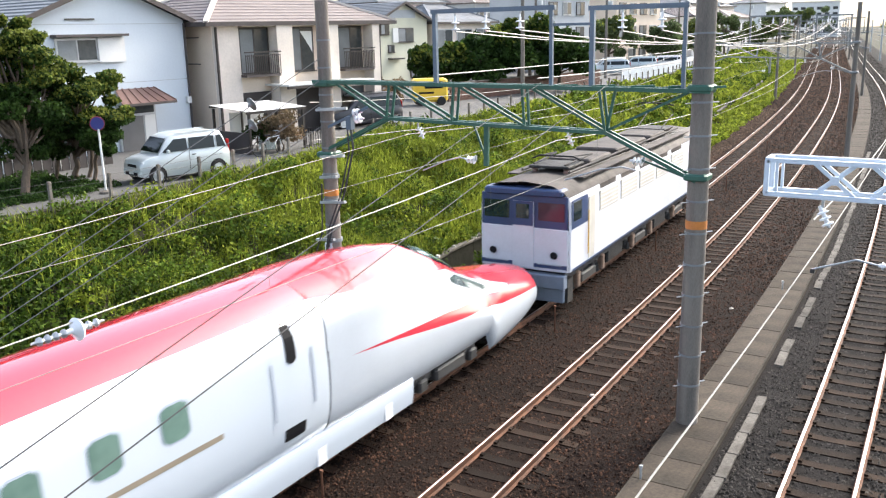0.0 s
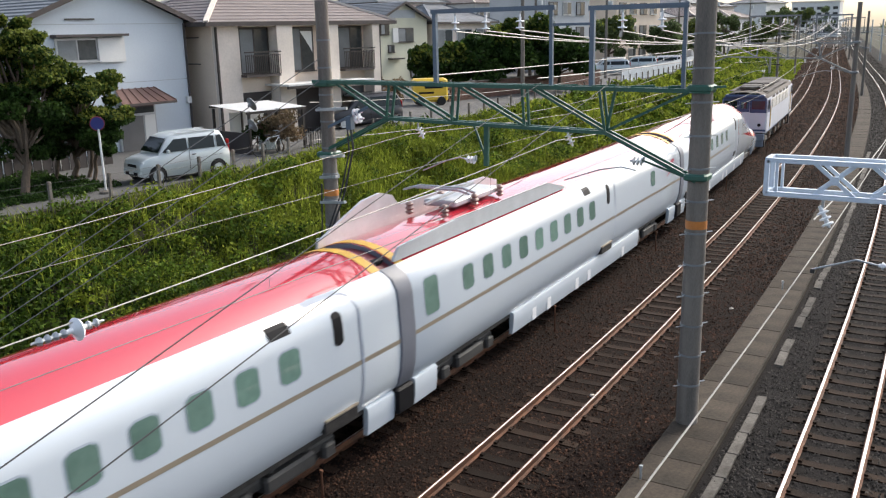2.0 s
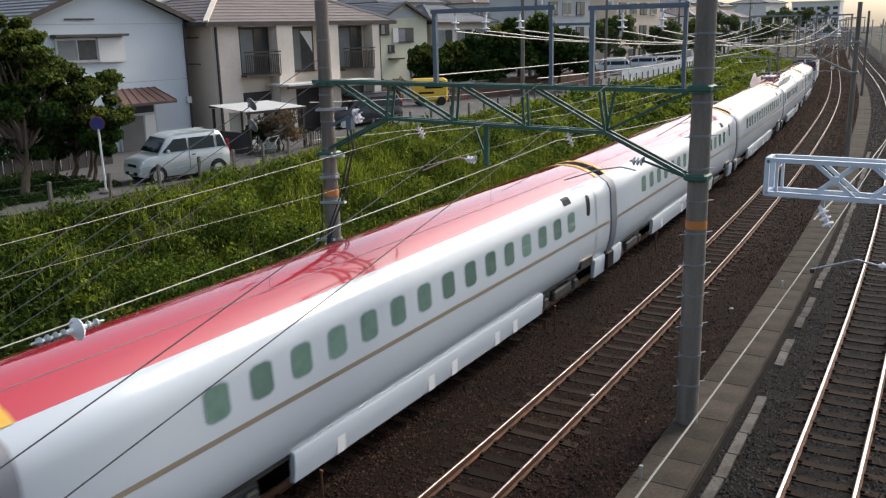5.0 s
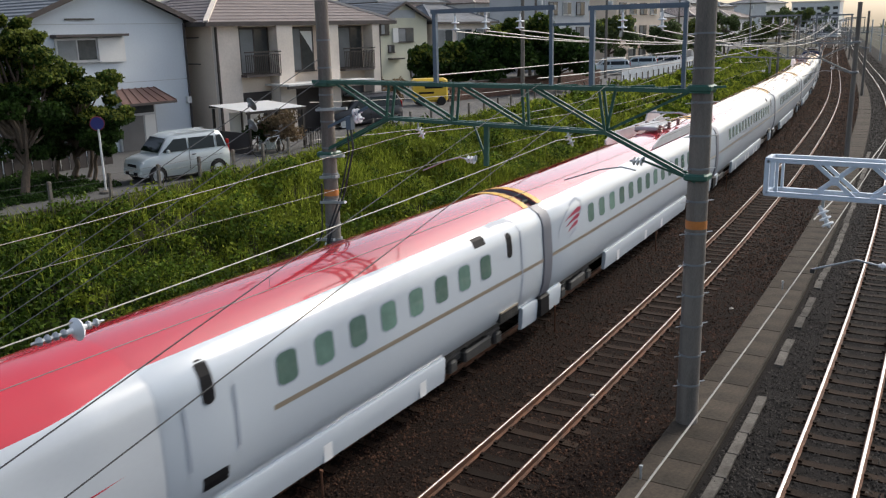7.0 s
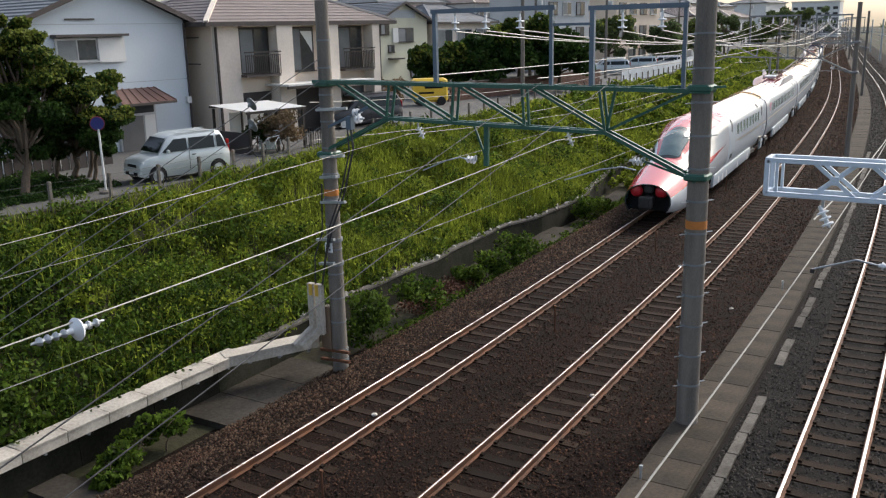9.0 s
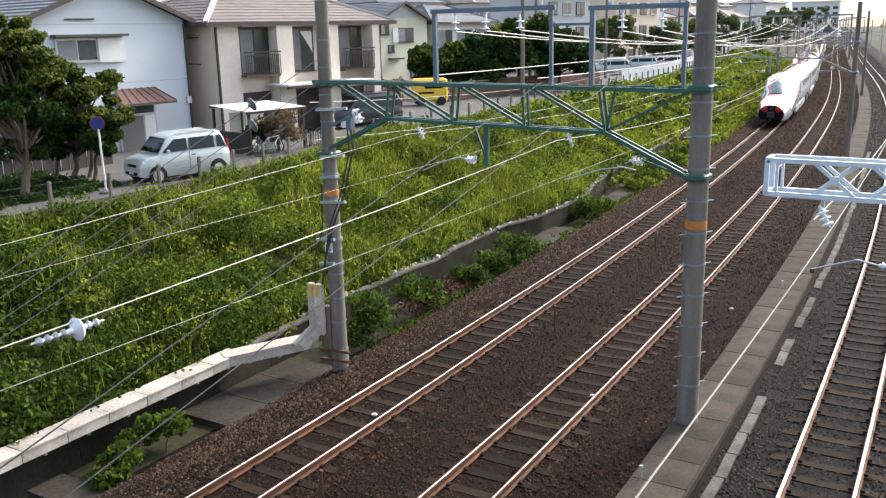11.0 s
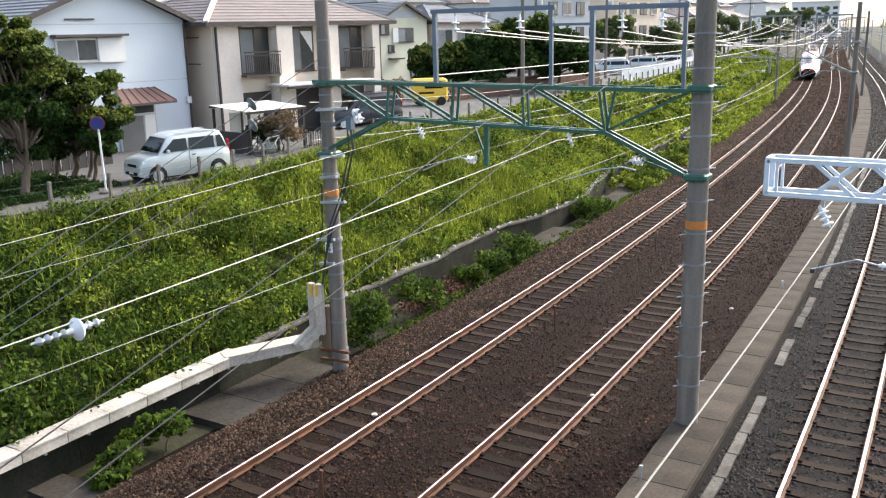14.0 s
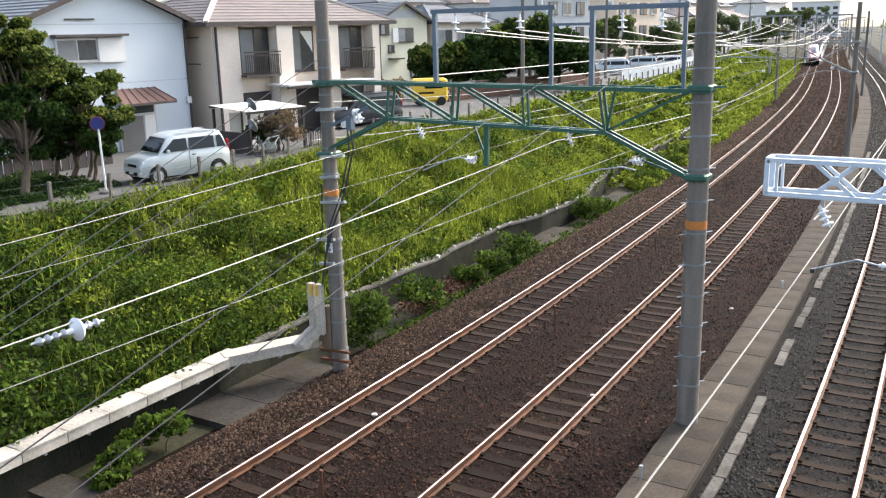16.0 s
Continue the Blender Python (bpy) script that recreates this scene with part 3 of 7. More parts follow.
    # strain insulator in the second track's messenger wire
    t = thing("strain_insulator", "large white porcelain disc insulator in a wire", "insulator", m=Matrix.Translation((3.43, 4.83, 5.18)))
    part("disc", Shape().lathe([(0.02, -0.12), (0.035, -0.06), (0.105, -0.025), (0.118, 0.0), (0.07, 0.025), (0.035, 0.05), (0.02, 0.12)], pose(0, 0, 0, 90, 0, 0), 20), PORCELAIN, t, smooth=True)
    for k, n in ((-1, 4), (1, 2)):
        prof = [(0.016, 0.09)]
        for i in range(n):
            z = 0.11 + i * 0.085
            prof += [(0.022, z), (0.046, z + 0.018), (0.040, z + 0.042), (0.018, z + 0.062)]
        prof += [(0.012, 0.14 + n * 0.085)]
        part("link", Shape().lathe(prof, pose(0, 0, 0, -90 * k, 0, 0), 8), GALV, t, "galvanised shackles", smooth=True)


line_wires()

# ---- the white and red express train ----
WHITE = mat("white train paint", (0.535, 0.595, 0.655), 0.24, 0, 0.06, 0.8, 20, tint=(0.51, 0.55, 0.59), coat=0.25)
RED = mat("red train paint", (0.52, 0.030, 0.050), 0.10, 0, 0.10, 0.8, 20, tint=(0.42, 0.025, 0.04), coat=1.0, spec=0.7)
BEIGE = mat("beige stripe", (0.27, 0.23, 0.175), 0.3, 0, 0.05, 1, 20)
GREYPAINT = mat("grey train paint", (0.17, 0.18, 0.215), 0.45, 0, 0.15, 2, 30)
SEAM = mat("grey-blue door seam", (0.33, 0.38, 0.46), 0.5, 0, 0.1, 2, 30)
WINDOW = mat("green tinted window", (0.16, 0.26, 0.22), 0.05, 0, 0.25, 1.2, 6, tint=(0.07, 0.13, 0.11), spec=0.8, piece=0.25)
DARKGLASS = mat("dark windscreen glass", (0.015, 0.03, 0.035), 0.03, 0, 0.2, 1, 6, spec=0.9)
BLACK = mat("black rubber", (0.012, 0.012, 0.014), 0.6, 0, 0.2, 3, 30, spec=0.15)
GRIME = mat("dark bogie steel", (0.050, 0.047, 0.045), 0.7, 0.3, 0.5, 4, 40, 0.3, 60, tint=(0.02, 0.02, 0.02))
BOGIEGREY = mat("grey bogie frame", (0.070, 0.068, 0.066), 0.6, 0.2, 0.4, 3, 30, tint=(0.045, 0.045, 0.045))
YELLOW = mat("yellow edge tape", (0.72, 0.42, 0.05), 0.5, 0, 0.15, 3, 20)
MAROON = mat("maroon emblem", (0.36, 0.02, 0.07), 0.35, 0, 0.05)
ROOFGREY = mat("pale grey cover", (0.55, 0.56, 0.58), 0.35, 0, 0.2, 2, 20)
HALF = [(1.26, 0.95), (1.36, 1.12), (1.435, 1.4), (1.468, 1.75), (1.4725, 2.0), (1.465, 2.3), (1.44, 2.6), (1.428, 2.85), (1.395, 3.05), (1.285, 3.25), (1.03, 3.40),
        (0.85, 3.51), (0.62, 3.61), (0.32, 3.69), (0.0, 3.72)]
HX, HZ = [p[0] for p in HALF], [p[1] for p in HALF]
SPLIT = 10


def side_x(z):
    return float(np.interp(z, HZ, HX))


def box5(y, z, w, h, r):
    return y, z, w, h, r


def side_panel(name, box, material, parent, side, out=0.006, label=""):
    """A thin rounded plate that follows the side of the car; box: centre y, z, width, height, corner radius."""
    cy, cz, w, h, r = box
    A, B = [], []
    for i in range(13):
        q = -1 + 2 * i / 12
        z = cz + q * h / 2
        e = max(abs(q) * h / 2 - (h / 2 - r), 0)
        hw = w / 2 - r + math.sqrt(max(r * r - e * e, 0))
        A.append([(side * (side_x(z) + o), cy + k * hw, z) for k, o in ((-1, -0.02), (-1, out), (1, out), (1, -0.02))])
    sh = Shape().loft(A)
    if side < 0:
        sh.f = [tuple(reversed(f)) for f in sh.f]
    return part(name, sh, material, parent, label)


def side_strip(name, pts, w, material, parent, side, out=0.007, label=""):
    """A ribbon of width w along points (y, z) on the side."""
    A = []
    for i, (y, z) in enumerate(pts):
        y0, z0 = pts[max(i - 1, 0)]
        y1, z1 = pts[min(i + 1, len(pts) - 1)]
        d = math.hypot(y1 - y0, z1 - z0) or 1
        ny, nz = -(z1 - z0) / d, (y1 - y0) / d
        ww = w[i] if isinstance(w, (list, tuple)) else w
        A.append([(side * (side_x(z + k * nz * ww / 2) + out), y + k * ny * ww / 2, z + k * nz * ww / 2) for k in (-1, 1)])
    return part(name, Shape().loft(A), material, parent, label)


def bogie(parent, y):
    b = part("bogie", Shape().box((0, y, 0.50), (2.3, 1.3, 0.30), bevel=0.05).box((0.93, y, 0.55), (0.16, 2.7, 0.20), bevel=0.04).box((-0.93, y, 0.55), (0.16, 2.7, 0.20), bevel=0.04), BOGIEGREY, parent, "grey bogie frame with springs")
    for k in (-1, 1):
        w = Shape()
        for sx in (-1, 1):
            w.lathe([(0.36, -0.05), (0.42, -0.04), (0.42, 0.0), (0.405, 0.07), (0.30, 0.07), (0.28, 0.03), (0.10, 0.03), (0.10, -0.05)], Matrix.Translation((sx * 0.55, y + k * 1.1, 0.41)) @ pose(0, 0, 0, 0, 90 if sx > 0 else -90, 0), 20)
        w.tube([(-0.55, y + k * 1.1, 0.41), (0.55, y + k * 1.1, 0.41)], 0.08, 10)
        part("wheelset", w, GRIME, b, "dark steel wheels on an axle", smooth=True)
        for sx in (-1, 1):
            part("axle_box", Shape().box((sx * 1.0, y + k * 1.1, 0.43), (0.22, 0.36, 0.30), bevel=0.06), BOGIEGREY, b)
            part("spring", Shape().lathe([(0.10, 0.55), (0.13, 0.6), (0.10, 0.65), (0.13, 0.7), (0.10, 0.75), (0.13, 0.8), (0.10, 0.88)], Matrix.Translation((sx * 0.98, y + k * 0.45, 0)), 10), GRIME, b)


def skirt(parent, y0, y1, z0=0.40):
    for side in (-1, 1):
        R = [[(side * x, y, z) for x, z in ((1.24, 0.99), (1.335, 0.965), (1.355, 0.92), (1.345, 0.65), (1.31, z0), (1.22, z0))] for y in (y0, y0 + 0.02, y1 - 0.02, y1)]
        part("skirt", Shape().loft(R, closed=True, caps=True), WHITE, parent, "white lower side fairing", smooth=True)
        y = y0 + 1.3
        while y < y1 - 0.8:
            x = 1.322
            part("skirt_hatch", Shape().box((side * (x + 0.012), y, 0.58), (0.03, 0.26, 0.34), pose(0, 0, 0, 0, 0, 0), bevel=0.008), mat("bright hatch", (0.85, 0.86, 0.87), 0.25, 0, 0.05), parent)
            y += random.choice((2.1, 3.2, 1.0))


def emblem(parent, y, side):
    """Sweeping wing emblem: a grey outline loop with maroon feathers, as plain shapes."""
    loop = [(y + 1.05, 2.30), (y + 0.98, 2.55), (y + 0.80, 2.74), (y + 0.40, 2.95), (y - 0.05, 3.12), (y - 0.55, 3.20), (y - 0.82, 3.08), (y - 0.78, 2.88), (y - 0.55, 2.68)]
    if side > 0:
        loop = [(2 * y - a, b) for a, b in loop]
    k = -1 if side > 0 else 1
    side_strip("emblem_line", loop, [0.02, 0.05, 0.06, 0.06, 0.06, 0.07, 0.07, 0.06, 0.02], SEAM, parent, side, 0.014, label="grey emblem outline")
    for i in range(4):
        z = 2.90 - i * 0.17
        w = 1.25 - i * 0.22
        p = [(y + k * (-0.72 + i * 0.14 + w * q), z - 0.06 * q - 0.10 * q * q) for q in (0, 0.15, 0.3, 0.5, 0.75, 1.0)]
        side_strip("emblem_feather", p, [0.06, 0.15 - 0.02 * i, 0.12 - 0.012 * i, 0.08, 0.045, 0.01], MAROON if i < 3 else SEAM, parent, side, 0.014, label="maroon emblem stroke")


def shell(parent, y0, y1):
    """White sides and red roof of a straight body."""
    ys = [y0, y0 + 0.05] + [y0 + 0.05 + (y1 - y0 - 0.1) * i / 10 for i in range(1, 10)] + [y1 - 0.05, y1]
    sc = [0.985] + [1.0] * (len(ys) - 2) + [0.985]
    for side in (-1, 1):
        part("side_wall", Shape().loft([[(side * x * k, y, z) for x, z in HALF[:SPLIT + 1]][::1 if side < 0 else 1] for y, k in zip(ys, sc)]), WHITE, parent, "glossy white side", smooth=True)
    top = [(x, z) for x, z in HALF[SPLIT:]]
    prof = top + [(-x, z) for x, z in top[-2::-1]]
    part("roof", Shape().loft([[(x * k, y, z) for x, z in prof] for y, k in zip(ys, sc)]), RED, parent, "glossy red roof", smooth=True)
    part("floor", Shape().box((0, (y0 + y1) / 2, 0.95), (2.5, y1 - y0, 0.2)), GRIME, parent)
    full = [(-x, z) for x, z in HALF] + [(x, z) for x, z in HALF[-2::-1]]
    for y, q in ((y0 + 0.01, 1), (y1 - 0.01, -1)):
        part("end_wall", Shape().add([(x * 0.98, y, z) for x, z in full], [tuple(range(len(full)))[::q]]), GREYPAINT, parent)


def gangway(parent, y, tape=True):
    """The grey hood round the gap between two cars."""
    for side in (-1, 1):
        prof = [(side * (x + 0.03), z) for x, z in HALF[:SPLIT]] + [(side * (HALF[SPLIT][0] + 0.01), HALF[SPLIT][1] + 0.01)]
        part("gangway_hood", Shape().loft([[(x * k, y + d, z) for x, z in prof] for d, k in ((-0.26, 0.97), (-0.24, 1.0), (-0.12, 1.004), (0.0, 1.0), (0.12, 1.004), (0.24, 1.0), (0.26, 0.97))]), GREYPAINT, parent, "grey rubber gangway hood", smooth=True)
    top = [(x * 0.93, z - 0.10) for x, z in HALF[SPLIT - 1:]]
    top = top + [(-x, z) for x, z in top[-2::-1]]
    part("roof_recess", Shape().loft([[(x, y + d, z) for x, z in top] for d in (-0.30, 0.30)]), mat("dark red recess", (0.16, 0.02, 0.03), 0.5), parent, "dark red gap between two roofs")
    # Dark dents of the recess drawn as black blocks.
    for sx in (-0.7, -0.25, 0.3, 0.75):
        part("roof_jumper", Shape().box((sx, y, 3.56 - 0.12 * abs(sx)), (0.16, 0.34, 0.10), bevel=0.03), BLACK, parent)
    for sx in (-1, 1):
        part("coupler_cover", Shape().box((sx * 1.28, y - 0.05, 0.74), (0.30, 0.62, 0.56), bevel=0.05), BLACK, parent)
    if tape:
        for d in (0.40, -0.40):
            A = [(x + 0.006, z + 0.01) for x, z in HALF[SPLIT:]]
            prof2 = A + [(-x, z) for x, z in A[-2::-1]]
            part("edge_tape", Shape().loft([[(x, y + d + k, z) for x, z in prof2] for k in (-0.13, 0.13)]), YELLOW, parent, "yellow tape across the roof end")


def car(length, windows, doors, displays, emblem_at=None, big=(), nose=0, panto=0):
    """One car. Places are metres from its front end (towards travel), y forward from its middle."""
    t = thing("train_car", "glossy white express train car with a red roof", "train car", "cars of the train")
    h = length / 2
    NL = 9.6
    y0, y1 = -h + 0.22, h - 0.22
    if nose > 0:
        y1 = h - NL
    if nose < 0:
        y0 = -h + NL
    shell(t, y0, y1)
    for side in (-1, 1):
        for u in windows:
            y = h - u
            side_panel("window_frame", box5(y, 2.60, 0.55, 0.60, 0.13), SEAM, t, side, 0.003)
            side_panel("window", box5(y, 2.60, 0.49, 0.54, 0.11), WINDOW, t, side, 0.007, "green-tinted window")
        for u in big:
            y = h - u
            side_panel("window_frame", box5(y, 2.62, 0.62, 0.84, 0.10), SEAM, t, side, 0.003)
            side_panel("window", box5(y, 2.62, 0.55, 0.77, 0.08), WINDOW, t, side, 0.007, "green-tinted window")
        for u in doors:
            y = h - u
            side_strip("door_seam", [(y + 0.62, z) for z in (1.12, 1.4, 1.75, 2.0, 2.3, 2.6, 2.85, 3.05)] + [(y + 0.55, 3.28), (y + 0.4, 3.36), (y - 0.3, 3.38), (y - 0.55, 3.36)], 0.07, SEAM, t, side, 0.012, label="grey door seam")
            side_panel("door_window", box5(y, 2.84, 0.26, 0.60, 0.08), BLACK, t, side, 0.008, "tall dark door window")
            part("door_step", Shape().box((side * 1.36, y, 1.12), (0.12, 0.95, 0.22), bevel=0.01), GRIME, t, "dark folding step below a door")
            part("step_edge", Shape().box((side * 1.40, y, 1.25), (0.10, 0.95, 0.03)), BEIGE, t)
        for u in displays:
            y = h - u
            side_panel("display_panel", box5(y, 3.20, 0.52, 0.19, 0.02), BLACK, t, side, 0.008, "dark destination display")
        a, b = (y0 + 0.02, y1 - 0.02)
        if nose > 0:
            b = h - min(windows[0], 12.5) + 0.3
        if nose < 0:
            a = h - windows[-1] - 0.4
        side_strip("stripe", [(a + (b - a) * i / 6, 2.03) for i in range(7)], 0.09, BEIGE, t, side, 0.005, "beige waist stripe")
        if emblem_at is not None:
            emblem(t, h - emblem_at, side)
    if nose <= 0:
        gangway(t, h)
    by = [-7.05, 7.05]
    if nose > 0:
        by = [-h + 3.2, h - 4.9]
    if nose < 0:
        by = [-h + 4.9, h - 3.2]
    for y in by:
        bogie(t, y)
    skirt(t, by[0] + 1.9, by[1] - 1.9)
    if nose <= 0:
        skirt(t, h - 1.25, h - 0.35)
    if nose >= 0:
        skirt(t, -h + 0.35, -h + 1.25)
    if panto:
        pantograph(t, panto * (h - 4.6), panto)
    if nose:
        make_nose(t, h, nose)
    return t


def pantograph(t, y, d):
    """Roof equipment: side screens, insulators and a folded pantograph; d: the end of the car at which it stands."""
    for side in (-1, 1):
        P = [(y + d * 4.3, 3.62), (y + d * 3.4, 3.95), (y + d * 2.6, 4.22), (y + d * 1.9, 4.28), (y + d * 1.4, 4.15), (y + d * 1.1, 3.86), (y - d * 3.4, 3.84), (y - d * 4.2, 3.64)]
        if side < 0:
            poly = P
        else:
            poly = [(y + d * 4.4, 3.5), (y + d * 4.2, 3.72), (y + d * 1.5, 3.82), (y - d * 3.4, 3.80), (y - d * 4.6, 3.5)]
        x = side * 0.98
        part("noise_screen", Shape().prism([(x, a, b) for a, b in poly] + [(x, poly[-1][0], 3.45), (x, poly[0][0], 3.45)], (0, 0, 0), (0.06, 0, 0)), ROOFGREY, t, "pale grey screen beside the pantograph")
    part("roof_cover", Shape().box((-0.1, y - d * 0.6, 3.86), (0.9, 2.4, 0.16), bevel=0.06), ROOFGREY, t, "pale grey roof cover")
    for yy in (-1.6, -0.2, 1.3):
        for x in (-0.5, 0.45):
            part("roof_insulator", Shape().lathe([(0.05, 3.7), (0.11, 3.76), (0.06, 3.8), (0.11, 3.85), (0.06, 3.9), (0.10, 3.95), (0.05, 4.0)], Matrix.Translation((x, y + d * yy, 0)), 10), mat("brown insulator", (0.30, 0.20, 0.17), 0.35, 0, 0.2), t)
    part("pantograph_arm", Shape().beam((0, y + d * 1.4, 4.0), (0, y - d * 1.0, 4.12), 0.08, 0.06).beam((0, y - d * 1.0, 4.12), (0, y + d * 0.9, 4.24), 0.05, 0.05), GALV, t)
    part("pantograph_head", Shape().tube([(-0.9, y + d * 0.9, 4.2), (-0.6, y + d * 0.9, 4.28), (0.6, y + d * 0.9, 4.28), (0.9, y + d * 0.9, 4.2)], 0.03, 6).tube([(-0.9, y + d * 0.65, 4.2), (-0.6, y + d * 0.65, 4.28), (0.6, y + d * 0.65, 4.28), (0.9, y + d * 0.65, 4.2)], 0.03, 6), GALV, t, "folded pantograph head")


# the long nose: w is the distance from the tip
def nose_section(w, k):
    """Point k (0 lower edge .. 1 roof line) of the half section at w."""
    hw = float(np.interp(w, [0, 0.5, 1.5, 3.0, 4.5, 6.5, 8.5, 9.6], [0.97, 1.06, 1.18, 1.30, 1.38, 1.44, 1.4725, 1.4725])) / 1.4725
    zt = float(np.interp(w, [0, 0.4, 1.0, 2.0, 3.2, 3.9, 4.7, 5.6, 6.6, 7.6, 8.6, 9.6], [1.60, 1.68, 1.79, 1.98, 2.24, 2.72, 3.14, 3.42, 3.60, 3.69, 3.72, 3.72]))
    zb = float(np.interp(w, [0, 1, 2.4, 3.0, 3.15, 6.0, 9.6], [0.46, 0.32, 0.26, 0.27, 0.70, 0.78, 0.95]))
    kk = k * (len(HALF) - 1)
    x = float(np.interp(kk, range(len(HALF)), HX))
    z = float(np.interp(kk, range(len(HALF)), HZ))
    f = (z - 0.95) / (3.72 - 0.95)
    # in front of the cab the section is a rounded beak; at the cab it narrows to a canopy
    beak = min(max((5.2 - w) / 5.2, 0), 1)
    a = radians(-38 + 128 * k)
    bx = 1.4725 * max(math.cos(a), 0) ** 0.85 if k < 1 else 0.0
    bz = (math.sin(a) + 0.616) / 1.616
    cx = x * (1 - beak) + bx * beak
    canopy = float(np.interp(w, [2.6, 3.8, 5.5, 8.6], [0, 0.42, 0.30, 0.0])) * min(max((f - 0.38) / 0.5, 0), 1)
    return cx * hw * (1 - canopy), zb + (zt - zb) * (f * (1 - beak) + beak * bz)


def nose_paint():
    """White with a red beak and roof and a red spear along the side; x of the object's space is across, y along, z up."""
    m = mat("nose paint", (0.555, 0.60, 0.645), 0.22, 0, 0.06, 0.8, 20, coat=0.6)
    nt = m.node_tree
    N, L = nt.nodes, nt.links
    tc = N.new("ShaderNodeTexCoord")
    sp = N.new("ShaderNodeSeparateXYZ")
    L.new(tc.outputs["Object"], sp.inputs[0])
    w = N.new("ShaderNodeMath")
    w.operation = 'MULTIPLY'
    w.inputs[1].default_value = 0.1
    L.new(sp.outputs["Y"], w.inputs[0])

    def edge(points):
        """Height of a paint edge, in tenths of w, as a ramp."""
        r = N.new("ShaderNodeValToRGB")
        el = r.color_ramp.elements
        while len(el) < len(points):
            el.new(0.5)
        for e, (a, z) in zip(el, points):
            e.position, e.color = a / 10, (z / 4, z / 4, z / 4, 1)
        L.new(w.outputs[0], r.inputs[0])
        s = N.new("ShaderNodeMath")
        s.operation = 'MULTIPLY'
        s.inputs[1].default_value = 4
        L.new(r.outputs[0], s.inputs[0])
        return s.outputs[0]

    def test(a, b, op):
        s = N.new("ShaderNodeMath")
        s.operation = op
        for i, q in enumerate((a, b)):
            L.new(q, s.inputs[i])
        return s.outputs[0]
    z = sp.outputs["Z"]
    roof = test(z, edge([(0, 1.5), (1.75, 1.62), (2.95, 2.00), (4.07, 2.48), (4.52, 2.66), (5.32, 2.81), (6.64, 3.10), (8.04, 3.22), (9.6, 3.40)]), 'GREATER_THAN')
    low = test(z, edge([(0, 1.08), (1.1, 1.19), (2.54, 1.35), (3.51, 1.50), (5.25, 1.70), (7.46, 2.03), (9.0, 2.22)]), 'GREATER_THAN')
    high = test(z, edge([(0, 2.2), (1.70, 1.78), (1.85, 1.58), (3.72, 1.76), (5.34, 1.95), (8.6, 2.19), (9.05, 2.22)]), 'LESS_THAN')
    spear = test(low, high, 'MULTIPLY')
    red = test(roof, spear, 'MAXIMUM')
    bs = N["Principled BSDF"]
    src = bs.inputs["Base Color"].links[0].from_socket
    mx = N.new("ShaderNodeMix")
    mx.data_type = 'RGBA'
    L.new(red, mx.inputs[0])
    L.new(src, mx.inputs[6])
    mx.inputs[7].default_value = (0.52, 0.030, 0.050, 1)
    L.new(mx.outputs[2], bs.inputs["Base Color"])
    return m


NOSE = nose_paint()


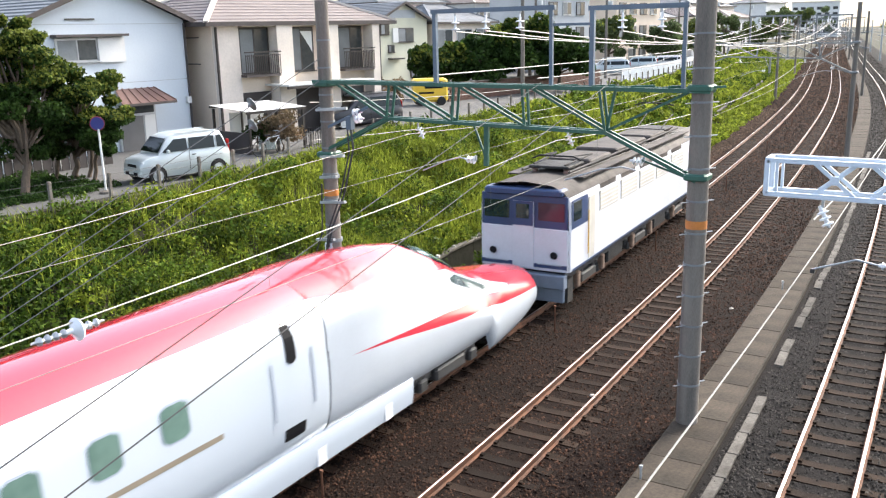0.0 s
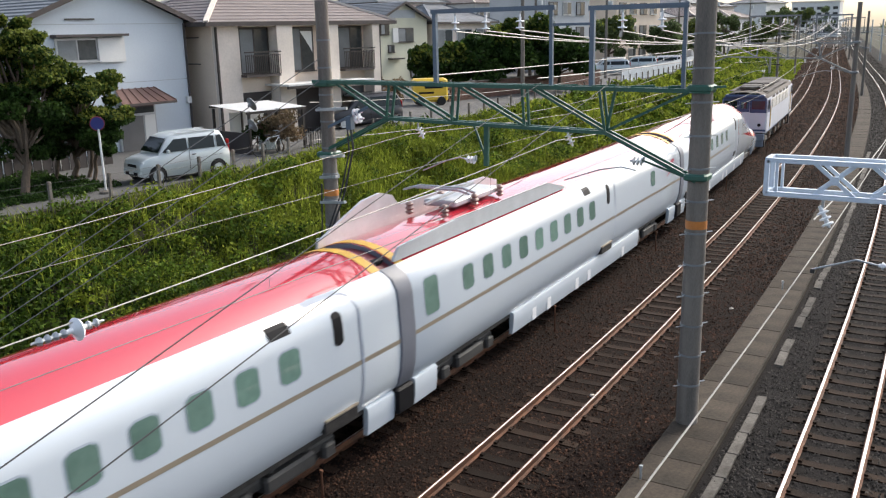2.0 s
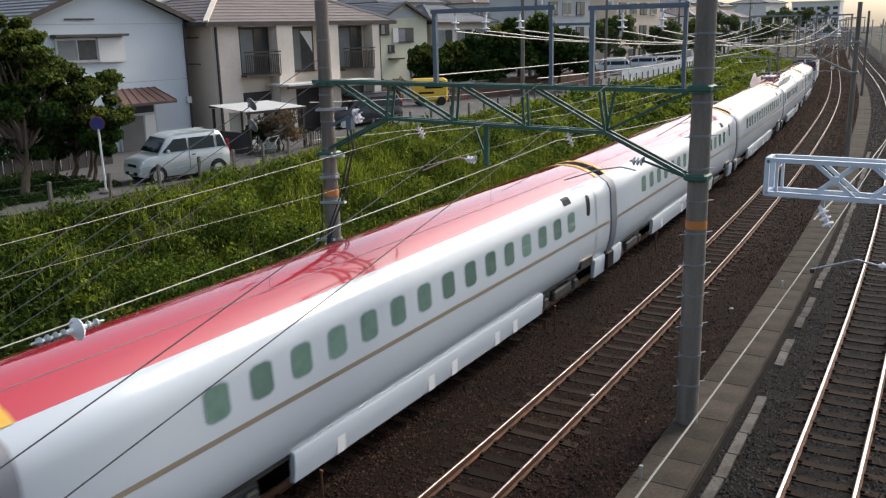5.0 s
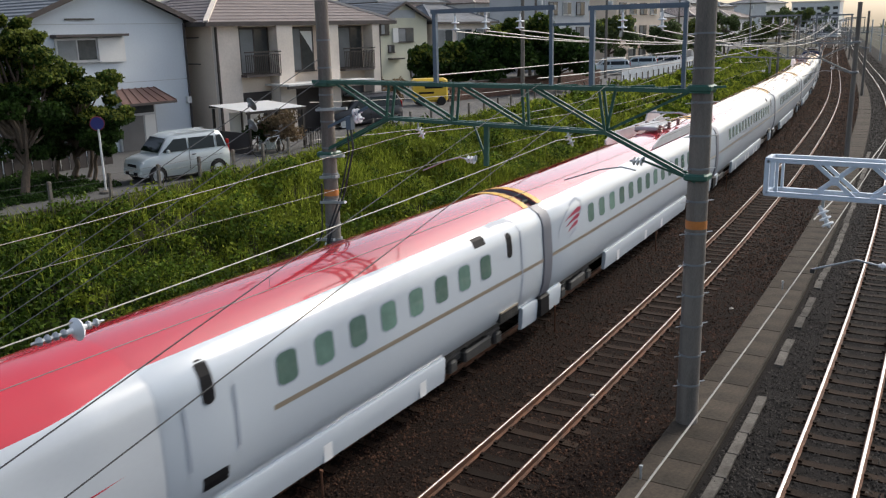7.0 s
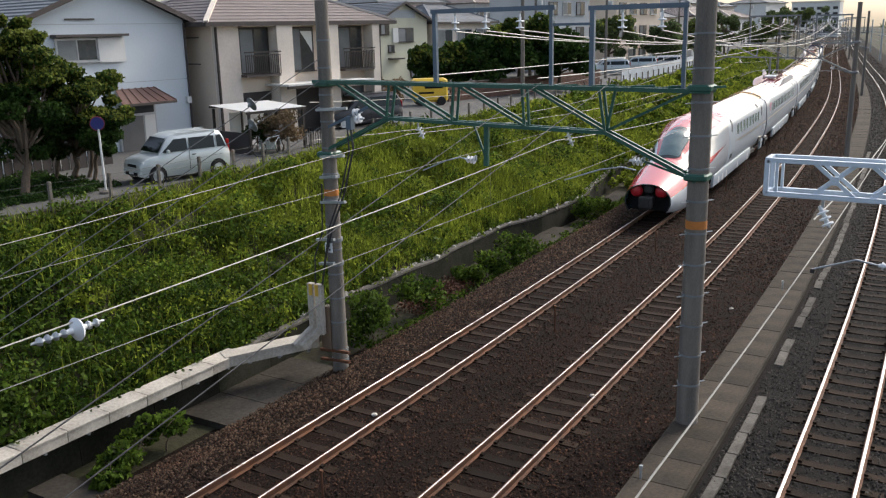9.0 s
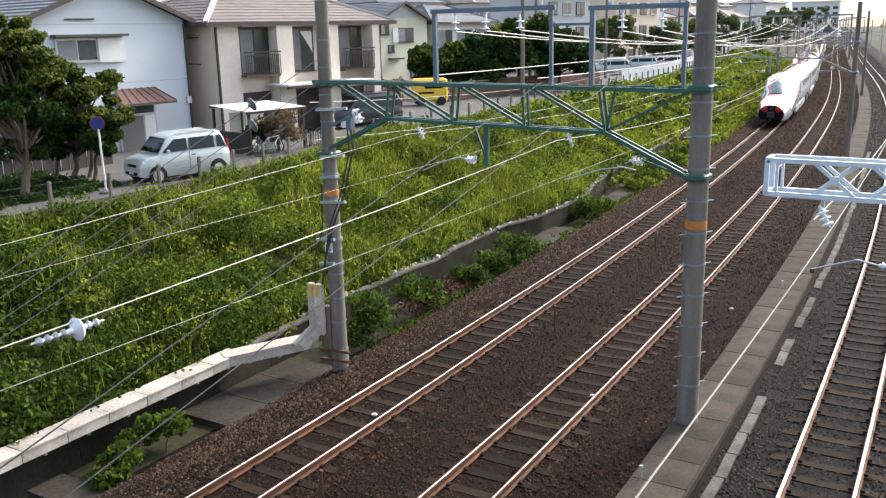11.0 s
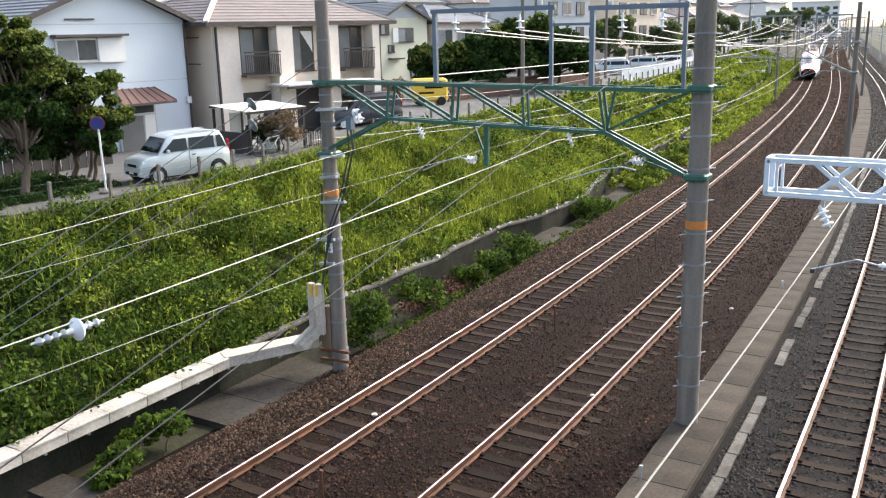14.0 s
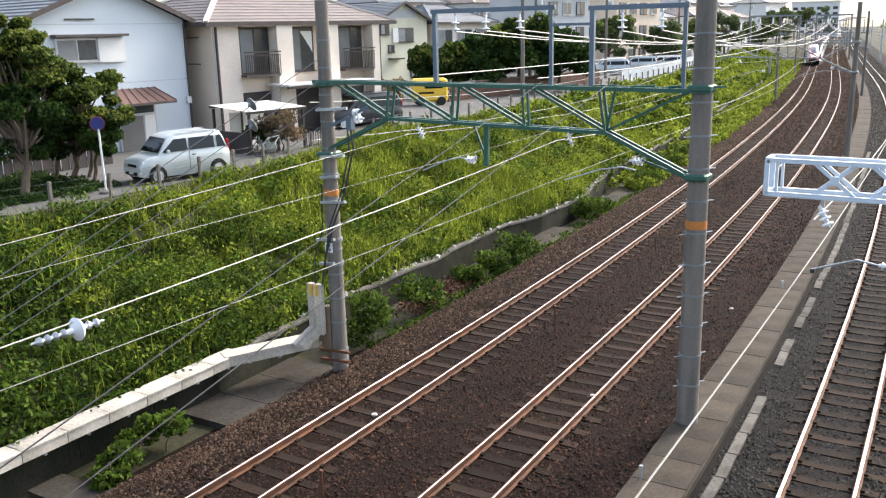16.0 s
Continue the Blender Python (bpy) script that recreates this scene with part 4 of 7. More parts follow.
def make_nose(t, h, d):
    """d: 1 at the front end, -1 at the rear. The nose's own space has the tip at y = 0."""
    m = pose(0, d * h, 0, 0, 0, 180 if d > 0 else 0)
    ws = [0, 0.06, 0.2, 0.4, 0.7] + [1.0 + 0.2 * i for i in range(44)]
    ks = [i / 28 for i in range(29)]

    def ring(w, shrink=1.0, dy=0.0, dz=0.0):
        P = [nose_section(w, k) for k in ks]
        full = [(x, z) for x, z in P] + [(-x, z) for x, z in P[-2::-1]]
        cz = 1.0
        return [(x * shrink, w + dy, cz + (z - cz) * shrink + dz) for x, z in full]
    rings = [ring(w) for w in ws]
    if d > 0:
        rings = [ring(0, 0.15, -0.62), ring(0, 0.45, -0.55), ring(0, 0.7, -0.42), ring(0, 0.88, -0.22), ring(0, 0.97, -0.08)] + rings
    sh = Shape().loft(rings)
    if d > 0:
        n = len(rings[0])
        sh.f.append(tuple(range(n)))
    sh.f = [tuple(reversed(f)) for f in sh.f]
    body = part("nose", sh, NOSE, t, "long white nose with red beak and side spear", smooth=True, m=m)

    def surf(w, k, side, out):
        x, z = nose_section(w, k)
        x2, z2 = nose_section(w, min(k + 0.02, 1))
        x1, z1 = nose_section(w, max(k - 0.02, 0))
        nx, nz = (z2 - z1), -(x2 - x1)
        q = math.hypot(nx, nz) or 1
        return (side * (x + out * nx / q), w, z + out * nz / q)

    def patch(name, rows, material, parent, label, out=0.012):
        """rows: (w, k from, k to) over the crown when side is 0."""
        sh = Shape().loft(rows)
        sh.f = [tuple(reversed(f)) for f in sh.f]
        return part(name, sh, material, parent, label, smooth=True)
    def at_height(w, z):
        q = np.linspace(0.15, 1, 220)
        return float(np.interp(z, [nose_section(w, k)[1] for k in q], q))

    def crown(w0, w1, edge_w, edge_z, inner, out, n=12):
        """A patch over the crown, its lower edge given by heights; inner pulls the edge up towards the top."""
        rows = []
        for i in range(n + 1):
            w = w0 + (w1 - w0) * i / n
            kw = at_height(w, float(np.interp(w, edge_w, edge_z)))
            kw = min(kw + inner * (1 - kw), 0.97)
            right = [surf(w, kw + (1 - kw) * j / 8, 1, out) for j in range(9)]
            rows.append(right + [(-x, y, z) for x, y, z in right[-2::-1]])
        return rows
    EW, EZ = [3.2, 3.4, 3.85, 4.59, 5.1, 5.45], [2.22, 2.27, 2.50, 2.84, 3.10, 3.34]
    canopy = patch("canopy", crown(3.2, 5.45, EW, EZ, 0.0, 0.012, 18), DARKGLASS, body, "black canopy round the windscreen")
    CABGLASS = mat("cab glass", (0.13, 0.20, 0.21), 0.06, 0, 0.3, 1.5, 8, spec=0.8)
    patch("windscreen", crown(3.34, 5.10, EW, EZ, 0.12, 0.022, 16), CABGLASS, canopy, "curved blue-grey windscreen")
    for side in (-1, 1):
        rows = []
        for i in range(9):
            w = 4.05 + 1.25 * i / 8
            z0 = float(np.interp(w, EW, EZ)) + 0.05
            z1 = z0 + float(np.interp(w, [4.05, 4.3, 5.0, 5.3], [0.02, 0.05, 0.05, 0.03]))
            rows.append([surf(w, at_height(w, z), side, 0.02) for z in (z0, (z0 + z1) / 2, z1)])
        sh = Shape().loft(rows)
        if side > 0:
            sh.f = [tuple(reversed(f)) for f in sh.f]
        part("side_window", sh, CABGLASS, canopy, "", smooth=True)
        rows, lens = [], []
        for i in range(13):
            w = 2.84 + 1.78 * i / 12
            zl = float(np.interp(w, [2.84, 3.4, 4.62], [1.80, 1.87, 2.40]))
            zh = max(float(np.interp(w, [2.84, 3.0, 4.10, 4.62], [1.81, 1.92, 2.42, 2.49])), zl + 0.01)
            rows.append([surf(w, at_height(w, zl + (zh - zl) * u), side, 0.014) for u in (0, 0.5, 1)])
            if 3 <= i <= 10:
                lens.append([surf(w, at_height(w, zl + (zh - zl) * u), side, 0.018) for u in (0.40, 0.50, 0.58)])
        for name, R, m2, lab in (("headlight", rows, mat("headlight glass", (0.10, 0.135, 0.13), 0.12, 0, 0.4, 3, 10, spec=0.7), "long narrow clear headlight"),
                                 ("lamp_strip", lens, mat("headlight reflector", (0.19, 0.23, 0.23), 0.25, 0.4, 0.4, 6, 14), "silver reflector strip")):
            sh = Shape().loft(R)
            if side > 0:
                sh.f = [tuple(reversed(f)) for f in sh.f]
            if name == "headlight":
                lamp = part(name, sh, m2, body, lab, smooth=True)
            else:
                part(name, sh, m2, lamp, lab, smooth=True)
    # cab door
    yc = d * (h - 10.55)
    for side in (-1, 1):
        side_panel("cab_door_window", box5(yc, 2.95, 0.24, 0.66, 0.07), BLACK, t, side, 0.012, "tall dark cab door window")
        for k in (-0.5, 0.5):
            side_strip("handrail", [(yc + k, z) for z in (1.75, 2.1, 2.5, 2.75)], 0.05, SEAM, t, side, 0.02, "grey handrail")
        side_panel("vent_grille", box5(yc, 1.40, 0.52, 0.24, 0.02), BLACK, t, side, 0.012, "dark ventilation grille")
    part("nose_floor", Shape().box((0, 6.4, 0.98), (2.0, 6.0, 0.2)), GRIME, body)
    if d < 0:
        # open nose with the coupler showing
        part("bulkhead", Shape().add([(x * 0.93, 0.45, 1.0 + (z - 1.0) * 0.93) for x, y, z in ring(0.45)], [tuple(range(len(ring(0.45))))]), BLACK, body)
        full = ring(0)
        part("opening_rim", Shape().loft([[(x * a, y + b, 1.0 + (z - 1.0) * a) for x, y, z in full] for a, b in ((1.0, 0.0), (0.99, -0.03), (0.93, -0.03), (0.90, 0.3))]), DARKGLASS, body, "dark rim of the open nose", smooth=True)
        for sx in (-1, 1):
            part("hatch_door", Shape().lathe([(0.22, 0), (0.27, 0.05), (0.2, 0.16), (0.05, 0.2)], Matrix.Translation((sx * 0.52, 0.22, 1.28)) @ pose(0, 0, 0, 90, 0, 0), 16), mat("red hatch", (0.55, 0.02, 0.03), 0.4), body, "red folded hatch")
        part("coupler", Shape().box((0, 0.0, 0.88), (0.42, 0.9, 0.42), bevel=0.06).box((0, -0.30, 0.88), (0.55, 0.25, 0.5), bevel=0.05).box((0.0, 0.2, 1.35), (0.35, 0.3, 0.3), bevel=0.04), GRIME, body, "dark steel coupler")


WP = [3.40 + 0.98 * i for i in range(15)]
TRAIN = []      # (thing, offset of its middle from the first gap, half its bogie base)
LEAD, MID = 22.5, 20.5
TRAIN.append((car(LEAD, [18.95 - 1.18 * i for i in range(5, -1, -1)], [20.93], [19.2], nose=1), LEAD / 2, 7.0))
TRAIN.append((car(MID, [3.9] + [10.1 + 0.98 * i for i in range(9)], [8.65], [10.3], 1.85, big=[19.55], panto=-1), -MID / 2, 7.0))
for i in range(3):
    TRAIN.append((car(MID, WP, [2.1], [3.5]), -MID * (1.5 + i), 7.0))
TRAIN.append((car(MID, WP, [2.1], [3.5], 18.7, panto=1), -MID * 4.5, 7.0))
TRAIN.append((car(LEAD, [3.37 + 0.98 * i for i in range(8)], [2.14], [3.48], nose=-1), -MID * 5 - LEAD / 2, 7.0))

# ---- the locomotive ----
LBLUE = mat("blue locomotive paint", (0.040, 0.070, 0.165), 0.35, 0, 0.25, 1.5, 20, tint=(0.025, 0.045, 0.10))
LWHITE = mat("off-white locomotive paint", (0.66, 0.68, 0.74), 0.4, 0, 0.2, 1.2, 20, tint=(0.50, 0.50, 0.53))
LROOF = mat("grey-brown locomotive roof", (0.115, 0.10, 0.09), 0.7, 0, 0.5, 1.5, 20, tint=(0.05, 0.044, 0.04), spec=0.2)
LFILTER = mat("cream filter panel", (0.60, 0.57, 0.50), 0.6, 0, 0.2, 2, 30)


def locomotive():
    t = thing("electric_locomotive", "blue and off-white electric locomotive with roof pantographs", "locomotive")
    H = 7.75
    lower = [(1.38, 1.12), (1.40, 1.2), (1.40, 2.35)]
    upper = [(1.40, 2.35), (1.39, 2.9), (1.34, 3.28)]
    roofp = [(1.34, 3.28), (1.22, 3.45), (0.85, 3.60), (0.0, 3.68)]
    ys = [-H, -H + 0.06, H - 0.06, H]
    sc = [0.97, 1.0, 1.0, 0.97]
    for side in (-1, 1):
        part("lower_side", Shape().loft([[(side * x * k, y, z) for x, z in lower] for y, k in zip(ys, sc)]), LWHITE, t, "off-white lower side")
        part("upper_side", Shape().loft([[(side * x * k, y, z) for x, z in upper] for y, k in zip(ys, sc)]), LWHITE, t)
        part("sill_band", Shape().box((side * 1.402, 0, 1.16), (0.012, 2 * H - 0.4, 0.06)), LBLUE, t)
        for i in range(5):
            y = -4.4 + i * 2.05
            p = part("filter_panel", Shape().box((side * 1.395, y, 2.78), (0.04, 1.75, 0.62), bevel=0.01), LFILTER, t, "cream louvred filter panel")
            for j in range(5):
                part("louvre", Shape().box((side * 1.418, y, 2.54 + j * 0.12), (0.012, 1.65, 0.02)), LWHITE, p)
            part("upper_light", Shape().box((side * 1.345, y, 3.2), (0.03, 1.5, 0.16)), LROOF, t)
        for e in (-1, 1):
            part("cab_panel", Shape().box((side * 1.402, e * (H - 0.75), 2.78), (0.012, 1.3, 0.82)), LBLUE, t)
            part("cab_window", Shape().box((side * 1.41, e * (H - 0.55), 2.85), (0.012, 0.62, 0.55), bevel=0.004), DARKGLASS, t, "dark cab side window")
            part("cab_door", Shape().box((side * 1.405, e * (H - 1.75), 2.15), (0.02, 0.55, 1.85), bevel=0.005), LFILTER, t, "cream cab door")
            part("handrail", Shape().tube([(side * 1.44, e * (H - 1.4), 1.4), (side * 1.44, e * (H - 1.4), 2.7)], 0.02, 6), YELLOW, t, "yellow handrail")
    for e in (-1, 1):
        # end face: white below, blue above, a stepped door in the middle
        part("end_lower", Shape().box((0, e * (H + 0.02), 1.75), (2.70, 0.10, 1.24), bevel=0.04), LWHITE, t, "off-white lower end")
        part("end_upper", Shape().box((0, e * (H + 0.0), 2.84), (2.66, 0.10, 0.96), bevel=0.04), LBLUE, t, "dark blue upper end")
        part("end_brow", Shape().box((0, e * (H - 0.1), 3.40), (2.40, 0.55, 0.22), bevel=0.08), LBLUE, t)
        part("end_band", Shape().box((0, e * (H + 0.075), 1.28), (2.68, 0.012, 0.12)), LBLUE, t)
        part("end_door", Shape().box((0, e * (H + 0.09), 2.15), (0.66, 0.06, 1.95), bevel=0.02), LWHITE, t, "end door")
        part("door_top", Shape().box((0, e * (H + 0.125), 2.78), (0.64, 0.012, 0.7)), LBLUE, t)
        part("door_window", Shape().box((0, e * (H + 0.135), 2.85), (0.40, 0.012, 0.42)), DARKGLASS, t)
        for sx in (-1, 1):
            part("windscreen", Shape().box((sx * 0.85, e * (H + 0.06), 2.86), (0.80, 0.02, 0.52), bevel=0.005), mat("red-brown shaded pane", (0.07, 0.03, 0.045), 0.1) if (sx > 0) == (e < 0) else DARKGLASS, t, "cab windscreen")
            part("tail_lamp", Shape().lathe([(0.09, 0), (0.11, 0.05), (0.08, 0.08)], Matrix.Translation((sx * 0.95, e * (H + 0.07), 1.62)) @ pose(0, 0, 0, -90 * e, 0, 0), 12), BLACK, t, "round lamp")
            part("end_handrail", Shape().tube([(sx * 0.45, e * (H + 0.14), 1.35), (sx * 1.2, e * (H + 0.14), 1.35)], 0.018, 6), GALV, t)
        part("buffer_beam", Shape().box((0, e * (H + 0.05), 0.85), (2.6, 0.3, 0.42), bevel=0.03), mat("grey pilot", (0.20, 0.24, 0.30), 0.6), t, "grey-blue pilot beam")
        part("pilot", Shape().box((0, e * (H + 0.02), 0.45), (2.5, 0.12, 0.45), bevel=0.03), MATS["grey pilot"], t)
        part("coupler", Shape().box((0, e * (H + 0.35), 0.85), (0.3, 0.6, 0.3), bevel=0.04), GRIME, t)
        for sx in (-1, 1):
            part("step", Shape().box((sx * 1.2, e * (H - 0.3), 0.55), (0.22, 0.4, 0.7)), GRIME, t)
    full = roofp + [(-x, z) for x, z in roofp[-2::-1]]
    part("roof", Shape().loft([[(x * k, y, z) for x, z in full] for y, k in zip(ys, sc)]), LROOF, t, "grime-covered grey roof", smooth=True)
    for y, l, z in ((-0.0, 3.4, 3.78), (3.4, 2.0, 3.75), (-3.3, 2.0, 3.75)):
        part("roof_hatch", Shape().box((0, y, z), (1.5, l, 0.22), bevel=0.05), LROOF, t)
    for sx in (-1, 1):
        part("roof_walk", Shape().box((sx * 1.05, 0, 3.62), (0.35, 12.5, 0.04)), LROOF, t)
        part("cable_duct", Shape().tube([(sx * 0.75, -6.2, 3.75), (sx * 0.75, 6.2, 3.75)], 0.04, 6), GRIME, t)
    for e in (-1, 1):
        y = e * 5.3
        p = part("pantograph", Shape().box((0, y, 3.82), (1.3, 1.3, 0.08), bevel=0.02), GRIME, t, "dark pantograph")
        for sx in (-1, 1):
            if e > 0:
                arm = [(sx * 0.5, y - 0.6, 3.9), (sx * 0.55, y + 1.0, 4.35), (sx * 0.5, y, 4.83)]
            else:
                arm = [(sx * 0.5, y - 0.6, 3.9), (sx * 0.6, y + 1.5, 3.98), (sx * 0.5, y, 4.08)]
            part("arm", Shape().tube(arm, 0.025, 6), GRIME, p)
            for k in (-0.5, 0.5):
                part("roof_insulator", Shape().lathe([(0.06, 3.62), (0.1, 3.68), (0.06, 3.72), (0.1, 3.76), (0.06, 3.8)], Matrix.Translation((sx * 0.5, y + k, 0)), 10), mat("brown insulator", (0.30, 0.20, 0.17)), p)
        zt = 4.83 if e > 0 else 4.08
        part("pantograph_head", Shape().tube([(-0.8, y, zt - 0.1), (-0.55, y, zt), (0.55, y, zt), (0.8, y, zt - 0.1)], 0.03, 6), GRIME, p)
    part("underframe", Shape().box((0, 0, 0.95), (2.3, 15.0, 0.3)), GRIME, t)
    for y in (-5.4, 0, 5.4):
        bogie(t, y)
        for sx in (-1, 1):
            for k in (-1.1, 1.1):
                part("brake_cylinder", Shape().box((sx * 1.15, y + k, 0.62), (0.18, 0.26, 0.5), bevel=0.04), mat("brown dusty steel", (0.26, 0.17, 0.12), 0.8, 0, 0.5, 4, 30), t)
    for y in (-2.7, 2.7):
        part("tank", Shape().box((0, y, 0.6), (2.2, 1.6, 0.5), bevel=0.06), GRIME, t)
    return t


TRAIN.append((locomotive(), LEAD + 1.35 + 7.75, 5.0))


def train_s(t):
    """Arc length of the gap between the first two cars."""
    return 0.011076 * t ** 3 - 0.11856 * t ** 2 + 18.0823 * t - 1.92


def motions():
    for ob, d, b in TRAIN:
        rows = []
        for i in range(33):
            s = train_s(i * 0.5) + d
            p, q = way(s + b), way(s - b)
            c = (p + q) / 2
            rows.append((i * 0.5, pose(c.x, c.y, 0, 0, 0, math.degrees(math.atan2(-(p - q).x, (p - q).y)))))
        walk(ob, rows)

# ---- foot of the bank: retaining wall, cable trough, drain slabs ----


def bank_foot():
    t = thing("retaining_wall", "low stained concrete wall at the foot of a grassy bank", "retaining wall", kind="structure")
    s = 2.0
    while s < 130:
        L = 2.0 if s < 60 else 6.0
        a, b = s, s + L - 0.015
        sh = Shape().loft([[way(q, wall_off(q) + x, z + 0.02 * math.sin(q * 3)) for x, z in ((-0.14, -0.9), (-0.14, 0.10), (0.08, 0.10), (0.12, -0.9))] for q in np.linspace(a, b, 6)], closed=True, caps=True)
        part("wall_block", sh, SHADESTAIN, t)
        cop = Shape().loft([[way(q, wall_off(q) + x, z + 0.025 * math.sin(q * 1.7)) for x, z in ((-0.13, 0.105), (-0.13, 0.17), (-0.10, 0.20), (0.08, 0.20), (0.11, 0.17), (0.11, 0.105))] for q in np.linspace(a, b, 6)], closed=True, caps=True)
        part("coping", cop, WORNLID, t, "pale worn coping strip")
        s += L
    # pale stones and bolts along the coping
    rng = random.Random(3)
    c = Shape()
    for i in range(210):
        q = rng.uniform(17.5, 80)
        c.box((0, 0, 0), (rng.uniform(0.04, 0.12), rng.uniform(0.05, 0.16), rng.uniform(0.04, 0.10)), at(q, wall_off(q) + rng.uniform(-0.16, 0.10), 0.22) @ pose(0, 0, 0, rng.uniform(-20, 20), rng.uniform(-20, 20), rng.uniform(0, 180)))
    tagged(part("coping_stones", c, mat("pale stone", (0.62, 0.58, 0.52), 0.9, 0, 0.4, 5, 40, piece=0.35)), "pale stones lying along the wall coping", "stones", kind="stuff")
    # cable trough on brackets
    u = thing("cable_trough", "pale concrete cable trough along the foot of the bank", "cable trough", kind="structure")
    seg = Shape().box((0, 0, 0.10), (0.46, 0.985, 0.22), bevel=0.012).mesh("trough_box", TROUGHWHITE)
    lid = Shape().box((0, 0, 0.235), (0.52, 0.985, 0.05), bevel=0.012).mesh("trough_cover", TROUGHWHITE)
    q = 2.0
    while q < 14.4:
        m = at(q, -4.36, 0.10 + random.uniform(-0.005, 0.005)) @ pose(0, 0, 0, 0, 0, random.uniform(-0.5, 0.5))
        part("trough_box", seg, TROUGHWHITE, u, m=m)
        part("trough_cover", lid, TROUGHWHITE, u, m=m)
        part("bracket", Shape().beam((0.22, 0, -0.03), (-0.2, 0, -0.03), 0.05, 0.05), GALV, u, m=m)
        q += 1.0
    a, b = way(14.4, -4.36, 0.22), way(16.15, -3.16, 0.26)
    part("trough_box", Shape().beam(a + Vector((0, -0.35, 0)), b, 0.44, 0.22), TROUGHWHITE, u)
    part("trough_cover", Shape().beam(a + Vector((0, -0.35, 0.135)), b + Vector((0, 0, 0.135)), 0.50, 0.05), TROUGHWHITE, u)
    for k in (0.25, 0.6, 0.95):
        p = a.lerp(b, k)
        part("bracket", Shape().beam(p + Vector((0.1, -0.3, -0.16)), p + Vector((-0.1, 0.3, -0.16)), 0.05, 0.05), GALV, u)
    # drain slabs
    for s0, s1, o0, o1 in ((8.6, 9.4, -4.3, -2.75), (12.6, 16.6, -4.4, -2.85), (30.3, 34.4, -4.15, -3.0), (39.6, 44.0, -4.2, -3.2), (60, 63.5, -5.0, -3.6), (69, 73, -5.2, -3.7), (80, 84, -5.4, -3.8)):
        d = thing("drain_slab", "dark stained concrete slab covering a drain", "drain cover", "drain slabs")
        n = max(1, round((s1 - s0) / 1.3))
        for i in range(n):
            a, b = s0 + (s1 - s0) * i / n, s0 + (s1 - s0) * (i + 1) / n - 0.02
            part("slab", Shape().loft([[way(q, o, z) for o, z in ((o0, -0.76), (o0, -0.56), (o1, -0.56), (o1, -0.76))] for q in (a, b)], closed=True, caps=True), DARKCONCRETE, d)


bank_foot()

# ---- street ----


def street():
    ss = steps(-40, 330, 4.0, 20)
    tagged(part("street", Shape().loft([[way(s, crest_off(s) + o, STREET + z) for o, z in ((-9.0, 0.012), (-2.2, 0.02), (-0.2, 0.012))] for s in ss]), ASPHALT), "grey asphalt street along the top of the bank", "street", kind="structure")
    f = thing("bank_fence", "low grey post and wire fence along the bank top", "fence", kind="structure")
    s = 2.0
    prev = None
    while s < 120:
        o = crest_off(s) + 0.1
        p = way(s, o, STREET - 0.05)
        part("fence_post", Shape().box(p + Vector((0, 0, 0.40)), (0.10, 0.10, 0.95), bevel=0.015), CONCRETE, f)
        if prev is not None:
            for z in (0.35, 0.62, 0.82):
                part("fence_wire", Shape().tube([prev + Vector((0, 0, z)), p + Vector((0, 0, z))], 0.004, 4), DARKWIRE, f)
        prev = p
        s += 1.9


street()

# ---- houses ----
PANE = mat("house window glass", (0.035, 0.042, 0.045), 0.06, 0, 0.4, 0.6, 5, tint=(0.08, 0.085, 0.085), spec=0.8, piece=0.4)
CURTAIN = mat("net curtain", (0.20, 0.215, 0.22), 0.5, 0, 0.3, 2, 20, piece=0.3)
FRAMEDARK = mat("dark bronze window frame", (0.06, 0.05, 0.045), 0.45, 0.3, 0.2, 3, 30)
FRAMEGREY = mat("aluminium window frame", (0.50, 0.51, 0.52), 0.4, 0.4, 0.2, 3, 30)
BLUEWALL = mat("pale blue-grey mortar wall", (0.63, 0.685, 0.73), 0.9, 0, 0.18, 0.5, 12, 0.15, 40, tint=(0.50, 0.54, 0.59))
BEIGEWALL = mat("beige mortar wall", (0.78, 0.66, 0.54), 0.9, 0, 0.22, 0.6, 12, 0.2, 40, tint=(0.58, 0.48, 0.38))
CREAMWALL = mat("cream pillar", (0.75, 0.67, 0.59), 0.85, 0, 0.2, 0.8, 12, 0.15, 40)
YELLOWWALL = mat("pale yellow-green wall", (0.66, 0.65, 0.50), 0.9, 0, 0.2, 0.5, 12, 0.15, 40)
GREYWALL = mat("grey house wall", (0.50, 0.53, 0.55), 0.9, 0, 0.25, 0.4, 12, 0.15, 40)
ROOFBROWN = mat("brown-grey roof tiles", (0.225, 0.19, 0.18), 0.75, 0, 0.3, 1.0, 20, 0.3, 30, tint=(0.155, 0.13, 0.125), piece=0.12)
ROOFBLUE = mat("dark blue-grey roof tiles", (0.17, 0.185, 0.205), 0.6, 0, 0.3, 1.0, 20, 0.3, 30, piece=0.12)
ROOFRED = mat("red-brown corrugated awning", (0.17, 0.10, 0.085), 0.55, 0, 0.35, 1.5, 20, tint=(0.15, 0.075, 0.06))
TRIM = mat("dark brown fascia", (0.075, 0.06, 0.055), 0.6, 0, 0.3, 2, 20)
WHITEPANEL = mat("white painted panel", (0.74, 0.74, 0.72), 0.6, 0, 0.15, 1, 20)
DARKWOOD = mat("dark doorway board", (0.05, 0.042, 0.04), 0.7, 0, 0.3, 2, 20)
GREYDOOR = mat("grey door", (0.17, 0.165, 0.16), 0.6, 0, 0.2, 2, 20)


